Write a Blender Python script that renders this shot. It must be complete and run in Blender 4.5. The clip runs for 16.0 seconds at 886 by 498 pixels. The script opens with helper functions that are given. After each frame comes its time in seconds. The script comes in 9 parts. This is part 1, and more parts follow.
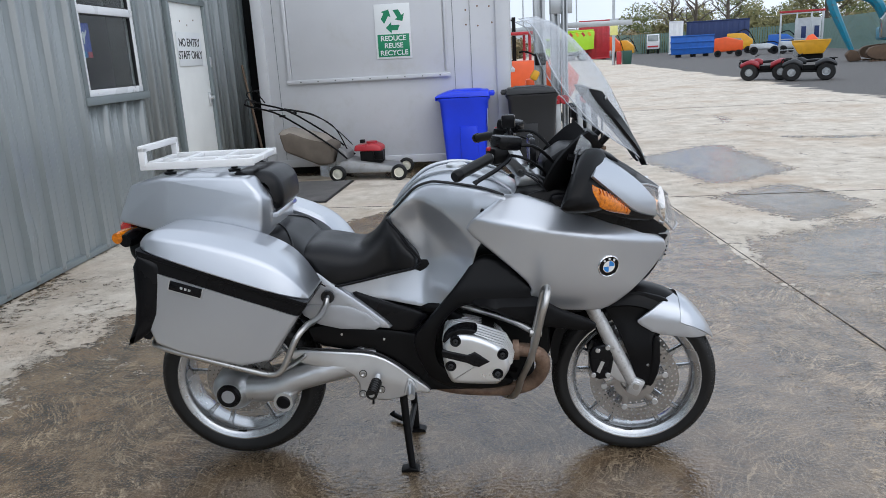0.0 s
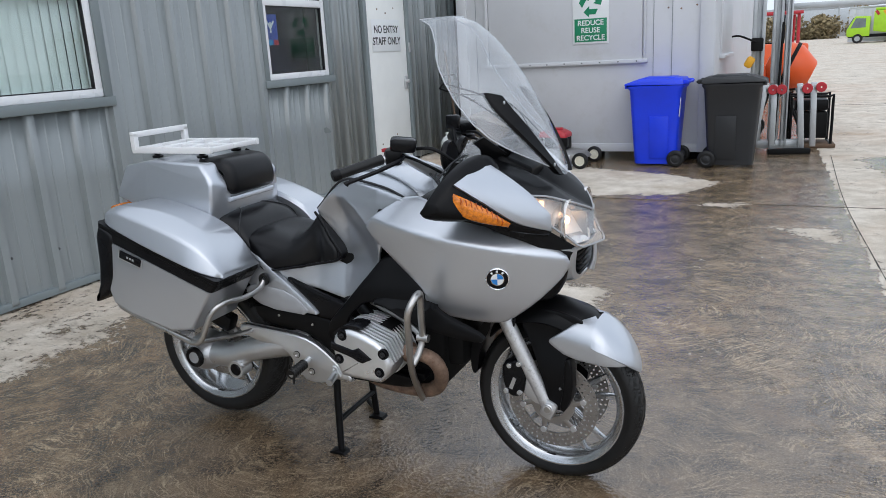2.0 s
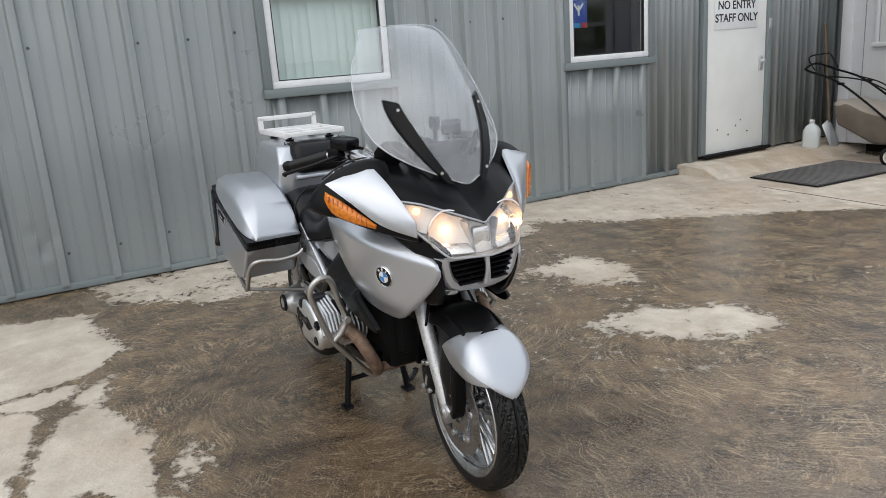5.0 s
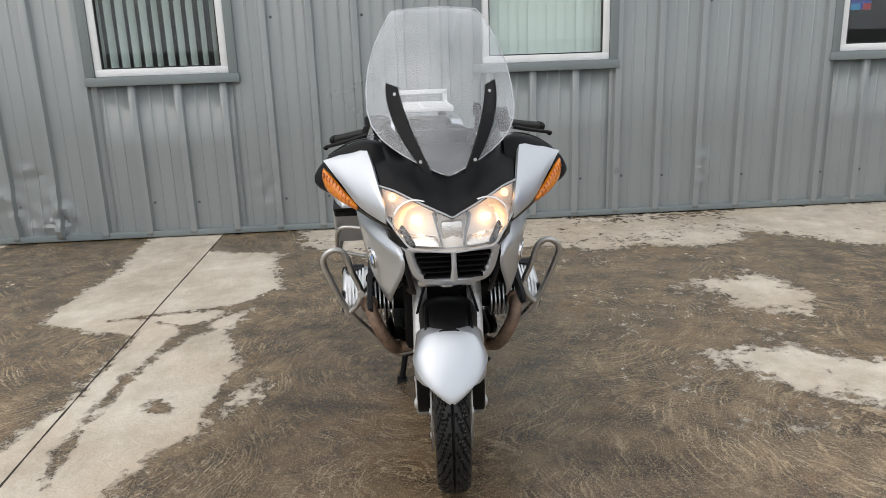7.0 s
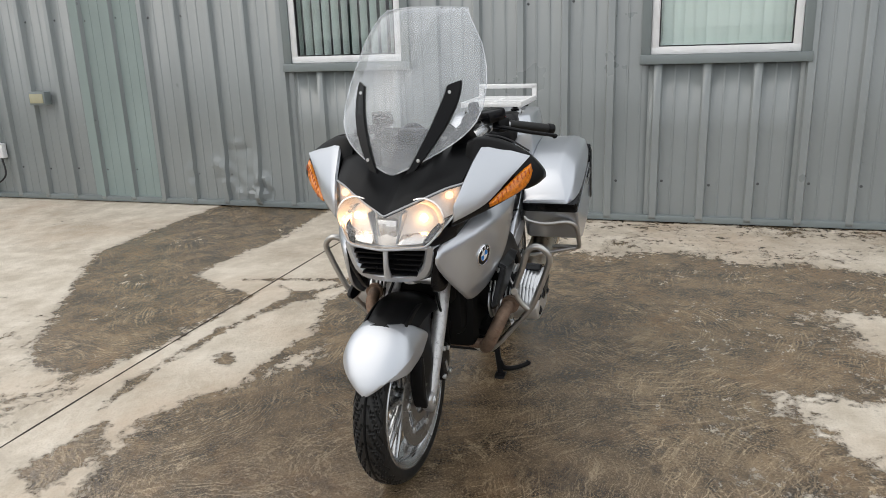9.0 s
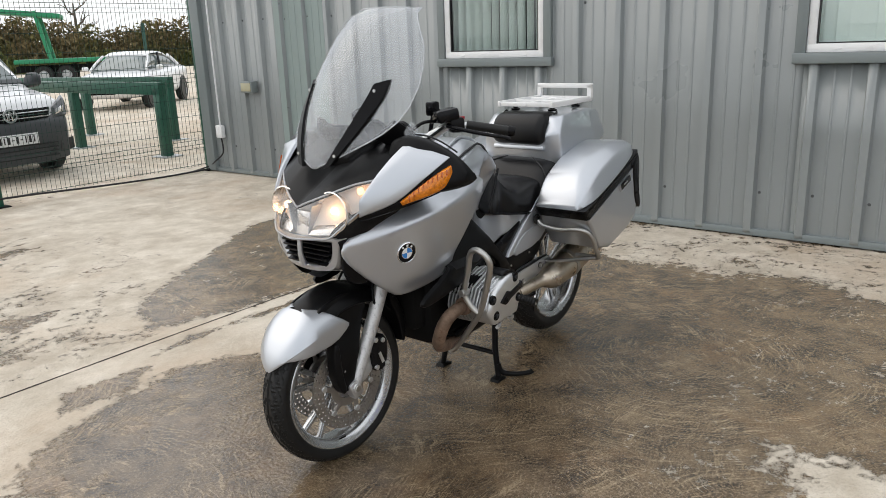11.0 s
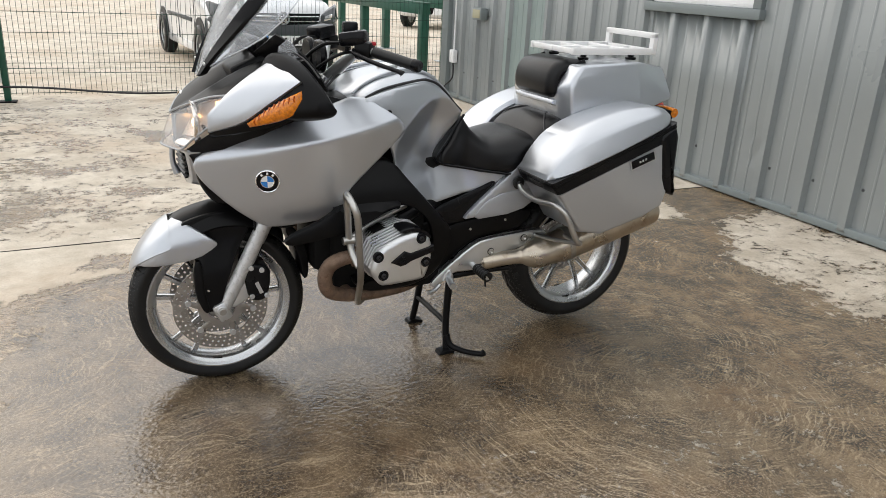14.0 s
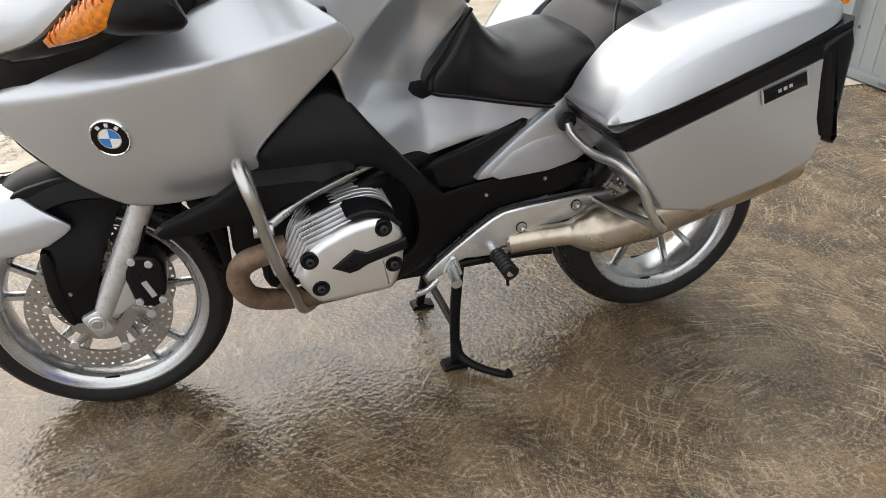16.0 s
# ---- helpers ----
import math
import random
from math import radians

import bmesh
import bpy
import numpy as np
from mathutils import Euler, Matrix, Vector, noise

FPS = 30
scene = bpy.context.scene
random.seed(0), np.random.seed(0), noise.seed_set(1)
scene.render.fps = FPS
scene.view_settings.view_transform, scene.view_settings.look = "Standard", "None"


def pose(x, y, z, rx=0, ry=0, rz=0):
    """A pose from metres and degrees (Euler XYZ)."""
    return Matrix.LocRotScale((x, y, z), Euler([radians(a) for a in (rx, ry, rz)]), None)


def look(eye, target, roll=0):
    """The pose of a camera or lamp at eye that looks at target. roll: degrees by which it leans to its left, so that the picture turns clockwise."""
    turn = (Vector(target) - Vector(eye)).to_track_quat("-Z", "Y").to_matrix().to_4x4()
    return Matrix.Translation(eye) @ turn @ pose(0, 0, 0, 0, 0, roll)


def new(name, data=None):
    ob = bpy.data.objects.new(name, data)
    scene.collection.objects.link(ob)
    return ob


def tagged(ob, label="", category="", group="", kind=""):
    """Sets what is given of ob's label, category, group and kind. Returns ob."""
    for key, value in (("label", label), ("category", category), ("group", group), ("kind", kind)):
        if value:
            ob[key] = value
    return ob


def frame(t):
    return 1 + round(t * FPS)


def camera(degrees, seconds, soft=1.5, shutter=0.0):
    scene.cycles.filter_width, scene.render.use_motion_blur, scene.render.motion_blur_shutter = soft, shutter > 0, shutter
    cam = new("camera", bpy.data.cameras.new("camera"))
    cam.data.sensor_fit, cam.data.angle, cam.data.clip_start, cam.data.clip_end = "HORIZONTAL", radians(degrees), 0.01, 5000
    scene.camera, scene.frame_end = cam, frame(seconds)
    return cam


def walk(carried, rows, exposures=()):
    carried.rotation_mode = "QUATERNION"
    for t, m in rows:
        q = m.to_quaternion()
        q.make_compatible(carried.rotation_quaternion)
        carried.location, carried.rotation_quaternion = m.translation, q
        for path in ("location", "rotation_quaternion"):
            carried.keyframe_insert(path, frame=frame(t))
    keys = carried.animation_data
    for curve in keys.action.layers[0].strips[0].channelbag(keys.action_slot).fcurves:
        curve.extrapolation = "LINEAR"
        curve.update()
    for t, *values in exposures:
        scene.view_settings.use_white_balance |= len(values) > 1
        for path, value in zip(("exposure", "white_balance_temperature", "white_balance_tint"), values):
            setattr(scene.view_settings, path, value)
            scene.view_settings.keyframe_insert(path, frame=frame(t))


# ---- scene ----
cam = camera(60.8, 16.0, soft=0.5)
METRES, EYE, TILT, LEAN, TURN = 9.317, 1.5, 0.0, 0.0, 0.0
PATH = [
    (0, (0.066, -2.615, 1.492), (-0.101, -0.686, 0.993), -3.2),
    (0.5, (0.371, -2.594, 1.501), (0.041, -0.683, 1.013), -3.6),
    (1, (0.641, -2.518, 1.488), (0.140, -0.647, 0.991), -3.4),
    (1.5, (0.930, -2.404, 1.498), (0.255, -0.591, 0.992), -3.3),
    (2, (1.253, -2.299, 1.491), (0.400, -0.564, 0.983), -3.2),
    (2.5, (1.482, -2.137, 1.472), (0.468, -0.491, 0.956), -3.3),
    (3, (1.688, -1.947, 1.49), (0.530, -0.401, 0.973), -3.2),
    (3.2, (1.783, -1.875, 1.48), (0.558, -0.381, 0.963), -3.8),
    (5.3, (2.670, -0.993, 1.499), (0.909, -0.196, 0.985), -3.5),
    (5.5, (2.678, -0.882, 1.477), (0.886, -0.164, 0.956), -3.1),
    (6, (2.742, -0.619, 1.494), (0.889, -0.077, 0.972), -2.4),
    (6.5, (2.840, -0.337, 1.493), (0.935, -0.019, 0.97), -2.1),
    (7, (2.861, -0.091, 1.481), (0.935, 0.02, 0.952), -1.9),
    (7.5, (2.82, 0.158, 1.487), (0.893, 0.087, 0.955), -2.1),
    (8, (2.837, 0.442, 1.491), (0.928, 0.197, 0.95), -1.7),
    (8.5, (2.818, 0.705, 1.486), (0.939, 0.295, 0.936), -1.3),
    (9, (2.738, 0.963, 1.503), (0.914, 0.351, 0.956), -2.0),
    (9.2, (2.712, 1.076, 1.493), (0.916, 0.382, 0.952), -2.3),
    (11.3, (2.142, 2.09, 1.481), (0.701, 0.816, 0.934), -2.0),
    (11.5, (2.083, 2.167, 1.478), (0.681, 0.852, 0.925), -1.9),
    (12, (1.884, 2.313, 1.476), (0.588, 0.895, 0.919), -1.8),
    (12.5, (1.685, 2.481, 1.469), (0.524, 0.955, 0.901), -2.2),
    (13, (1.469, 2.642, 1.465), (0.427, 1.039, 0.878), -1.2),
    (13.5, (1.192, 2.644, 1.443), (0.248, 0.99, 0.832), 0.3),
    (14, (0.889, 2.607, 1.418), (0.064, 0.918, 0.736), 2.9),
    (14.5, (0.587, 2.523, 1.406), (-0.047, 0.801, 0.61), 2.3),
    (15, (0.376, 2.279, 1.396), (-0.228, 0.586, 0.519), 0.7),
    (15.5, (0.233, 2.017, 1.369), (-0.358, 0.341, 0.452), 1.7),
    (16, (0.189, 1.741, 1.303), (-0.321, 0.084, 0.308), 0.4),
]
walk(cam, [(t, look(eye, target, roll)) for t, eye, target, roll in PATH],
     exposures=[(0, 0.12, 6000, 10), (3, 0.12, 6150, 10), (5.5, 0.22, 6600, 10), (9, 0.28, 6800, 10), (12.5, 0.32, 6800, 10), (14, 0.45, 6900, 10), (15.5, 0.70, 7000, 10), (16, 0.82, 7000, 10)])

import mathutils.geometry
# ---- light: a bright, evenly overcast sky ----
world = bpy.data.worlds.new("overcast")
scene.world = world
world.use_nodes = True
wn, wl = world.node_tree.nodes, world.node_tree.links
wn.clear()
sky = wn.new("ShaderNodeTexSky")
sky.sky_type, sky.sun_disc = "NISHITA", False
sky.sun_elevation, sky.sun_rotation = radians(48), radians(150)
sky.air_density, sky.dust_density, sky.ozone_density = 1.0, 4.0, 1.0
cloud = wn.new("ShaderNodeTexNoise")
cloud.inputs["Scale"].default_value = 2.2
cloud.inputs["Detail"].default_value = 5
cramp = wn.new("ShaderNodeValToRGB")
cramp.color_ramp.elements[0].position, cramp.color_ramp.elements[0].color = 0.3, (6.6, 7.2, 8.0, 1)
cramp.color_ramp.elements[1].position, cramp.color_ramp.elements[1].color = 0.7, (9.6, 9.9, 10.2, 1)
smix = wn.new("ShaderNodeMix")
smix.data_type = "RGBA"
smix.inputs[0].default_value = 0.85
bg = wn.new("ShaderNodeBackground")
bg.inputs["Strength"].default_value = 0.125
out = wn.new("ShaderNodeOutputWorld")
wl.new(cloud.outputs["Fac"], cramp.inputs["Fac"])
wl.new(sky.outputs["Color"], smix.inputs[6])
wl.new(cramp.outputs["Color"], smix.inputs[7])
wl.new(smix.outputs[2], bg.inputs["Color"])
wl.new(bg.outputs["Background"], out.inputs["Surface"])

sun = new("sun", bpy.data.lights.new("sun", "SUN"))
sun.data.energy, sun.data.angle, sun.data.color = 0.6, radians(70), (1.0, 0.97, 0.93)
sun.matrix_world = look((0, 0, 0), (-math.sin(radians(150)) * 0.7, math.cos(radians(150)) * -0.7, -0.75))

# ---- materials ----
def shader(name):
    m = bpy.data.materials.new(name)
    m.use_nodes = True
    nt = m.node_tree
    return m, nt.nodes, nt.links, nt.nodes["Principled BSDF"]


def coords(nodes, kind="Object"):
    return nodes.new("ShaderNodeTexCoord").outputs[kind]


def noise_node(nodes, links, vec, scale, detail=4.0, rough=0.55):
    n = nodes.new("ShaderNodeTexNoise")
    n.inputs["Scale"].default_value, n.inputs["Detail"].default_value = scale, detail
    n.inputs["Roughness"].default_value = rough
    links.new(vec, n.inputs["Vector"])
    return n.outputs["Fac"]


def ramp(nodes, links, fac, stops):
    r = nodes.new("ShaderNodeValToRGB")
    els = r.color_ramp.elements
    while len(els) < len(stops):
        els.new(0.5)
    for e, (p, c) in zip(els, stops):
        e.position = p
        e.color = (c, c, c, 1) if isinstance(c, (int, float)) else (*c, 1)
    links.new(fac, r.inputs["Fac"])
    return r.outputs["Color"]


def mix_rgb(nodes, links, fac, a, b, mode="MIX"):
    m = nodes.new("ShaderNodeMix")
    m.data_type, m.blend_type = "RGBA", mode
    for sock, v in ((m.inputs[0], fac), (m.inputs[6], a), (m.inputs[7], b)):
        if isinstance(v, (int, float)):
            sock.default_value = v
        elif isinstance(v, tuple):
            sock.default_value = (*v, 1)
        else:
            links.new(v, sock)
    return m.outputs[2]


def calc(nodes, links, op, a, b=0.0, clamp=False):
    m = nodes.new("ShaderNodeMath")
    m.operation, m.use_clamp = op, clamp
    for sock, v in zip(m.inputs, (a, b)):
        if isinstance(v, (int, float)):
            sock.default_value = v
        else:
            links.new(v, sock)
    return m.outputs[0]


def bump_into(nodes, links, bsdf, height, strength, dist=0.002):
    b = nodes.new("ShaderNodeBump")
    b.inputs["Strength"].default_value, b.inputs["Distance"].default_value = strength, dist
    links.new(height, b.inputs["Height"])
    links.new(b.outputs["Normal"], bsdf.inputs["Normal"])


def mat(name, col, rough=0.5, metal=0.0, vary=0.12, big=3.0, fine=60.0, bump=0.15, coat=0.0, rvary=0.1, dirt=None, dist=0.002, spec=0.5):
    """A painted, metal or plastic surface: base colour with soft stains and fine grain, uneven gloss, slight relief."""
    m, n, l, p = shader(name)
    v = coords(n)
    a, b = noise_node(n, l, v, big, 5), noise_node(n, l, v, fine, 3)
    lo = tuple(c * (1 - vary) for c in col)
    hi = tuple(min(1, c * (1 + vary)) for c in col)
    c1 = mix_rgb(n, l, ramp(n, l, a, [(0.3, 0.0), (0.7, 1.0)]), lo, hi)
    c2 = mix_rgb(n, l, calc(n, l, "MULTIPLY", b, vary), c1, lo)
    if dirt:
        c2 = mix_rgb(n, l, ramp(n, l, noise_node(n, l, v, big * 2.3, 8, 0.7), [(0.52, 0.0), (0.72, 0.8)]), c2, dirt)
    l.new(c2, p.inputs["Base Color"])
    p.inputs["Metallic"].default_value = metal
    p.inputs["Specular IOR Level"].default_value = spec
    l.new(ramp(n, l, a, [(0.25, max(0.02, rough - rvary)), (0.75, min(1, rough + rvary))]), p.inputs["Roughness"])
    if coat:
        p.inputs["Coat Weight"].default_value, p.inputs["Coat Roughness"].default_value = coat, 0.05
    if bump:
        bump_into(n, l, p, b, bump, dist)
    return m


def clear(name, tint, gloss=1.0, haze=0.0, rough=0.0):
    """Clear sheet: lets light straight through and mirrors by its angle."""
    m, n, l, p = shader(name)
    n.remove(p)
    tr, gl = n.new("ShaderNodeBsdfTransparent"), n.new("ShaderNodeBsdfGlossy")
    tr.inputs["Color"].default_value = (*tint, 1)
    gl.inputs["Roughness"].default_value = rough
    fr = n.new("ShaderNodeLayerWeight")
    fr.inputs["Blend"].default_value = 0.5
    mx = n.new("ShaderNodeMixShader")
    rise = calc(n, l, "MULTIPLY", calc(n, l, "POWER", fr.outputs["Facing"], 4.0), 0.6)
    l.new(calc(n, l, "MULTIPLY", calc(n, l, "ADD", rise, 0.035), gloss, True), mx.inputs[0])
    l.new(tr.outputs[0], mx.inputs[1])
    l.new(gl.outputs[0], mx.inputs[2])
    top = mx.outputs[0]
    if haze:
        df = n.new("ShaderNodeBsdfDiffuse")
        df.inputs["Color"].default_value = (0.8, 0.82, 0.85, 1)
        h = n.new("ShaderNodeMixShader")
        v = coords(n)
        l.new(ramp(n, l, noise_node(n, l, v, 5, 5), [(0.3, haze * 0.5), (0.7, haze * 1.5)]), h.inputs[0])
        l.new(top, h.inputs[1])
        l.new(df.outputs[0], h.inputs[2])
        top = h.outputs[0]
    l.new(top, n["Material Output"].inputs["Surface"])
    return m


def glow(name, col, power):
    m, n, l, p = shader(name)
    p.inputs["Base Color"].default_value = (*col, 1)
    p.inputs["Emission Color"].default_value = (*col, 1)
    p.inputs["Emission Strength"].default_value = power
    return m


def ground_material():
    """Old concrete: pale and rough where dry, dark brown and glossy where wet, with swirled float marks; gravel beyond."""
    m, n, l, p = shader("concrete_yard")
    v = coords(n)
    wet_at = n.new("ShaderNodeAttribute")
    wet_at.attribute_name = "wet"
    grav = n.new("ShaderNodeAttribute")
    grav.attribute_name = "gravel"
    broad, mid = noise_node(n, l, v, 0.7, 6, 0.6), noise_node(n, l, v, 4.5, 8, 0.65)
    fine, grit = noise_node(n, l, v, 42, 5, 0.65), noise_node(n, l, v, 210, 3, 0.65)
    hard = noise_node(n, l, v, 95, 6, 0.8)

    def swirl(scale, rate, turn, shift):
        """Arcs of a float about scattered centres, broken up along their length."""
        vor = n.new("ShaderNodeTexVoronoi")
        vor.inputs["Scale"].default_value = scale
        bend = n.new("ShaderNodeMix")
        bend.data_type = "VECTOR"
        bend.inputs[0].default_value = 0.13
        nz = n.new("ShaderNodeTexNoise")
        nz.inputs["Scale"].default_value = 3.1
        nz.inputs["Detail"].default_value = 5
        move = n.new("ShaderNodeVectorMath")
        move.inputs[1].default_value = (shift, shift * 0.7, 0)
        l.new(v, move.inputs[0])
        l.new(move.outputs[0], nz.inputs["Vector"])
        l.new(move.outputs[0], bend.inputs[4])
        l.new(nz.outputs["Color"], bend.inputs[5])
        l.new(bend.outputs[1], vor.inputs["Vector"])
        off = n.new("ShaderNodeVectorMath")
        off.operation = "SUBTRACT"
        l.new(bend.outputs[1], off.inputs[0])
        l.new(vor.outputs["Position"], off.inputs[1])
        xyz = n.new("ShaderNodeSeparateXYZ")
        l.new(off.outputs["Vector"], xyz.inputs[0])
        far = n.new("ShaderNodeVectorMath")
        far.operation = "LENGTH"
        l.new(off.outputs["Vector"], far.inputs[0])
        polar = n.new("ShaderNodeCombineXYZ")
        l.new(calc(n, l, "MULTIPLY", far.outputs["Value"], rate), polar.inputs[0])
        l.new(calc(n, l, "MULTIPLY", calc(n, l, "ARCTAN2", xyz.outputs["Y"], xyz.outputs["X"]), turn), polar.inputs[1])
        line = ramp(n, l, noise_node(n, l, polar.outputs[0], 1.0, 3, 0.7), [(0.53, 0.0), (0.60, 1.0)])
        core = ramp(n, l, far.outputs["Value"], [(0.05, 0.0), (0.16, 1.0)])
        return calc(n, l, "MULTIPLY", line, core)

    marks = calc(n, l, "MAXIMUM", swirl(0.85, 120.0, 2.4, 0.0), calc(n, l, "MULTIPLY", swirl(1.3, 165.0, 2.0, 3.7), 0.8))
    broken = calc(n, l, "MULTIPLY", marks, ramp(n, l, noise_node(n, l, v, 3.2, 9, 0.75), [(0.40, 0.05), (0.60, 1.0)]))
    broken = calc(n, l, "MULTIPLY", broken, ramp(n, l, hard, [(0.36, 0.25), (0.55, 1.0)]))
    jag = calc(n, l, "MULTIPLY", calc(n, l, "SUBTRACT", noise_node(n, l, v, 2.6, 12, 0.72), 0.5), 1.7)
    jag = calc(n, l, "ADD", jag, calc(n, l, "MULTIPLY", calc(n, l, "SUBTRACT", noise_node(n, l, v, 16, 9, 0.75), 0.5), 1.9))
    jag = calc(n, l, "ADD", jag, calc(n, l, "MULTIPLY", broken, -0.10))
    ragged = calc(n, l, "ADD", wet_at.outputs["Fac"], jag)
    wet = ramp(n, l, ragged, [(0.40, 0.0), (0.60, 1.0)])
    pool = ramp(n, l, calc(n, l, "ADD", ragged, calc(n, l, "MULTIPLY", calc(n, l, "SUBTRACT", broad, 0.5), 1.2)), [(1.02, 0.0), (1.16, 1.0)])
    dry_c = mix_rgb(n, l, ramp(n, l, mid, [(0.3, 0.0), (0.7, 1.0)]), (0.47, 0.40, 0.31), (0.76, 0.69, 0.59))
    dry_c = mix_rgb(n, l, ramp(n, l, hard, [(0.50, 0.0), (0.70, 0.55)]), dry_c, (0.28, 0.23, 0.17))
    dry_c = mix_rgb(n, l, ramp(n, l, noise_node(n, l, v, 1.4, 9, 0.7), [(0.49, 0.0), (0.64, 0.6)]), dry_c, (0.33, 0.265, 0.19))
    dry_c = mix_rgb(n, l, ramp(n, l, noise_node(n, l, v, 0.55, 8, 0.65), [(0.49, 0.0), (0.64, 0.5)]), dry_c, (0.41, 0.27, 0.155))
    dry_c = mix_rgb(n, l, calc(n, l, "MULTIPLY", broken, 0.4), dry_c, (0.70, 0.65, 0.56))
    wet_c = mix_rgb(n, l, ramp(n, l, mid, [(0.38, 0.0), (0.62, 1.0)]), (0.058, 0.040, 0.025), (0.245, 0.172, 0.102))
    # Pale grain specks, raised in tone to paint glints off the wet surface.
    wet_c = mix_rgb(n, l, ramp(n, l, hard, [(0.50, 0.0), (0.60, 0.85)]), wet_c, (0.36, 0.27, 0.175))
    wet_c = mix_rgb(n, l, ramp(n, l, grit, [(0.34, 0.75), (0.48, 0.0)]), wet_c, (0.030, 0.022, 0.015))
    wet_c = mix_rgb(n, l, ramp(n, l, noise_node(n, l, v, 1.9, 9, 0.7), [(0.52, 0.0), (0.66, 0.55)]), wet_c, (0.25, 0.150, 0.075))
    wet_c = mix_rgb(n, l, ramp(n, l, noise_node(n, l, v, 2.7, 9, 0.7), [(0.36, 0.75), (0.48, 0.0)]), wet_c, (0.040, 0.029, 0.020))
    soaked = ramp(n, l, calc(n, l, "ADD", wet_at.outputs["Fac"], calc(n, l, "MULTIPLY", jag, 0.5)), [(0.98, 0.0), (1.25, 1.0)])
    wet_c = mix_rgb(n, l, calc(n, l, "MULTIPLY", soaked, 0.36), wet_c, (0.050, 0.036, 0.024))
    wet_c = mix_rgb(n, l, calc(n, l, "MULTIPLY", broken, calc(n, l, "SUBTRACT", 0.75, calc(n, l, "MULTIPLY", soaked, 0.3))), wet_c, (0.56, 0.43, 0.275))
    wet_c = mix_rgb(n, l, calc(n, l, "MULTIPLY", pool, 0.32), wet_c, (0.30, 0.255, 0.20))  # the pale sky reflected by standing water, put into the colour
    col = mix_rgb(n, l, wet, dry_c, wet_c)
    dirt_c = mix_rgb(n, l, mid, (0.045, 0.042, 0.040), (0.11, 0.10, 0.09))
    gm = ramp(n, l, calc(n, l, "ADD", grav.outputs["Fac"], calc(n, l, "MULTIPLY", calc(n, l, "SUBTRACT", broad, 0.5), 0.8)), [(0.45, 0.0), (0.55, 1.0)])
    col = mix_rgb(n, l, gm, col, dirt_c)
    l.new(col, p.inputs["Base Color"])
    wet_r = mix_rgb(n, l, ramp(n, l, mid, [(0.35, 0.0), (0.65, 1.0)]), (0.04, 0.04, 0.04), (0.12, 0.12, 0.12))
    wet_r = mix_rgb(n, l, pool, wet_r, (0.05, 0.05, 0.05))
    l.new(mix_rgb(n, l, wet, (0.88, 0.88, 0.88), wet_r), p.inputs["Roughness"])
    ripple = noise_node(n, l, v, 46, 3, 0.55)
    h = calc(n, l, "ADD", calc(n, l, "MULTIPLY", ripple, 0.8), calc(n, l, "MULTIPLY", noise_node(n, l, v, 140, 3, 0.6), 0.22))
    stone = n.new("ShaderNodeTexVoronoi")
    stone.feature = "SMOOTH_F1"
    stone.inputs["Scale"].default_value = 85
    l.new(v, stone.inputs["Vector"])
    h = calc(n, l, "ADD", h, calc(n, l, "MULTIPLY", stone.outputs["Distance"], -0.55))
    h = calc(n, l, "ADD", h, calc(n, l, "MULTIPLY", broken, 0.10))
    h = calc(n, l, "MULTIPLY", h, calc(n, l, "SUBTRACT", 1.0, calc(n, l, "MULTIPLY", pool, 0.9)))
    h = calc(n, l, "MULTIPLY", h, calc(n, l, "SUBTRACT", 1.0, calc(n, l, "MULTIPLY", soaked, 0.35)))
    rough_h = calc(n, l, "ADD", fine, calc(n, l, "MULTIPLY", grit, 0.5))
    h = calc(n, l, "ADD", h, calc(n, l, "MULTIPLY", rough_h, calc(n, l, "SUBTRACT", 1.0, wet)))
    bump_into(n, l, p, h, 1.0, 0.0042)
    p.inputs["Specular IOR Level"].default_value = 0.9
    return m


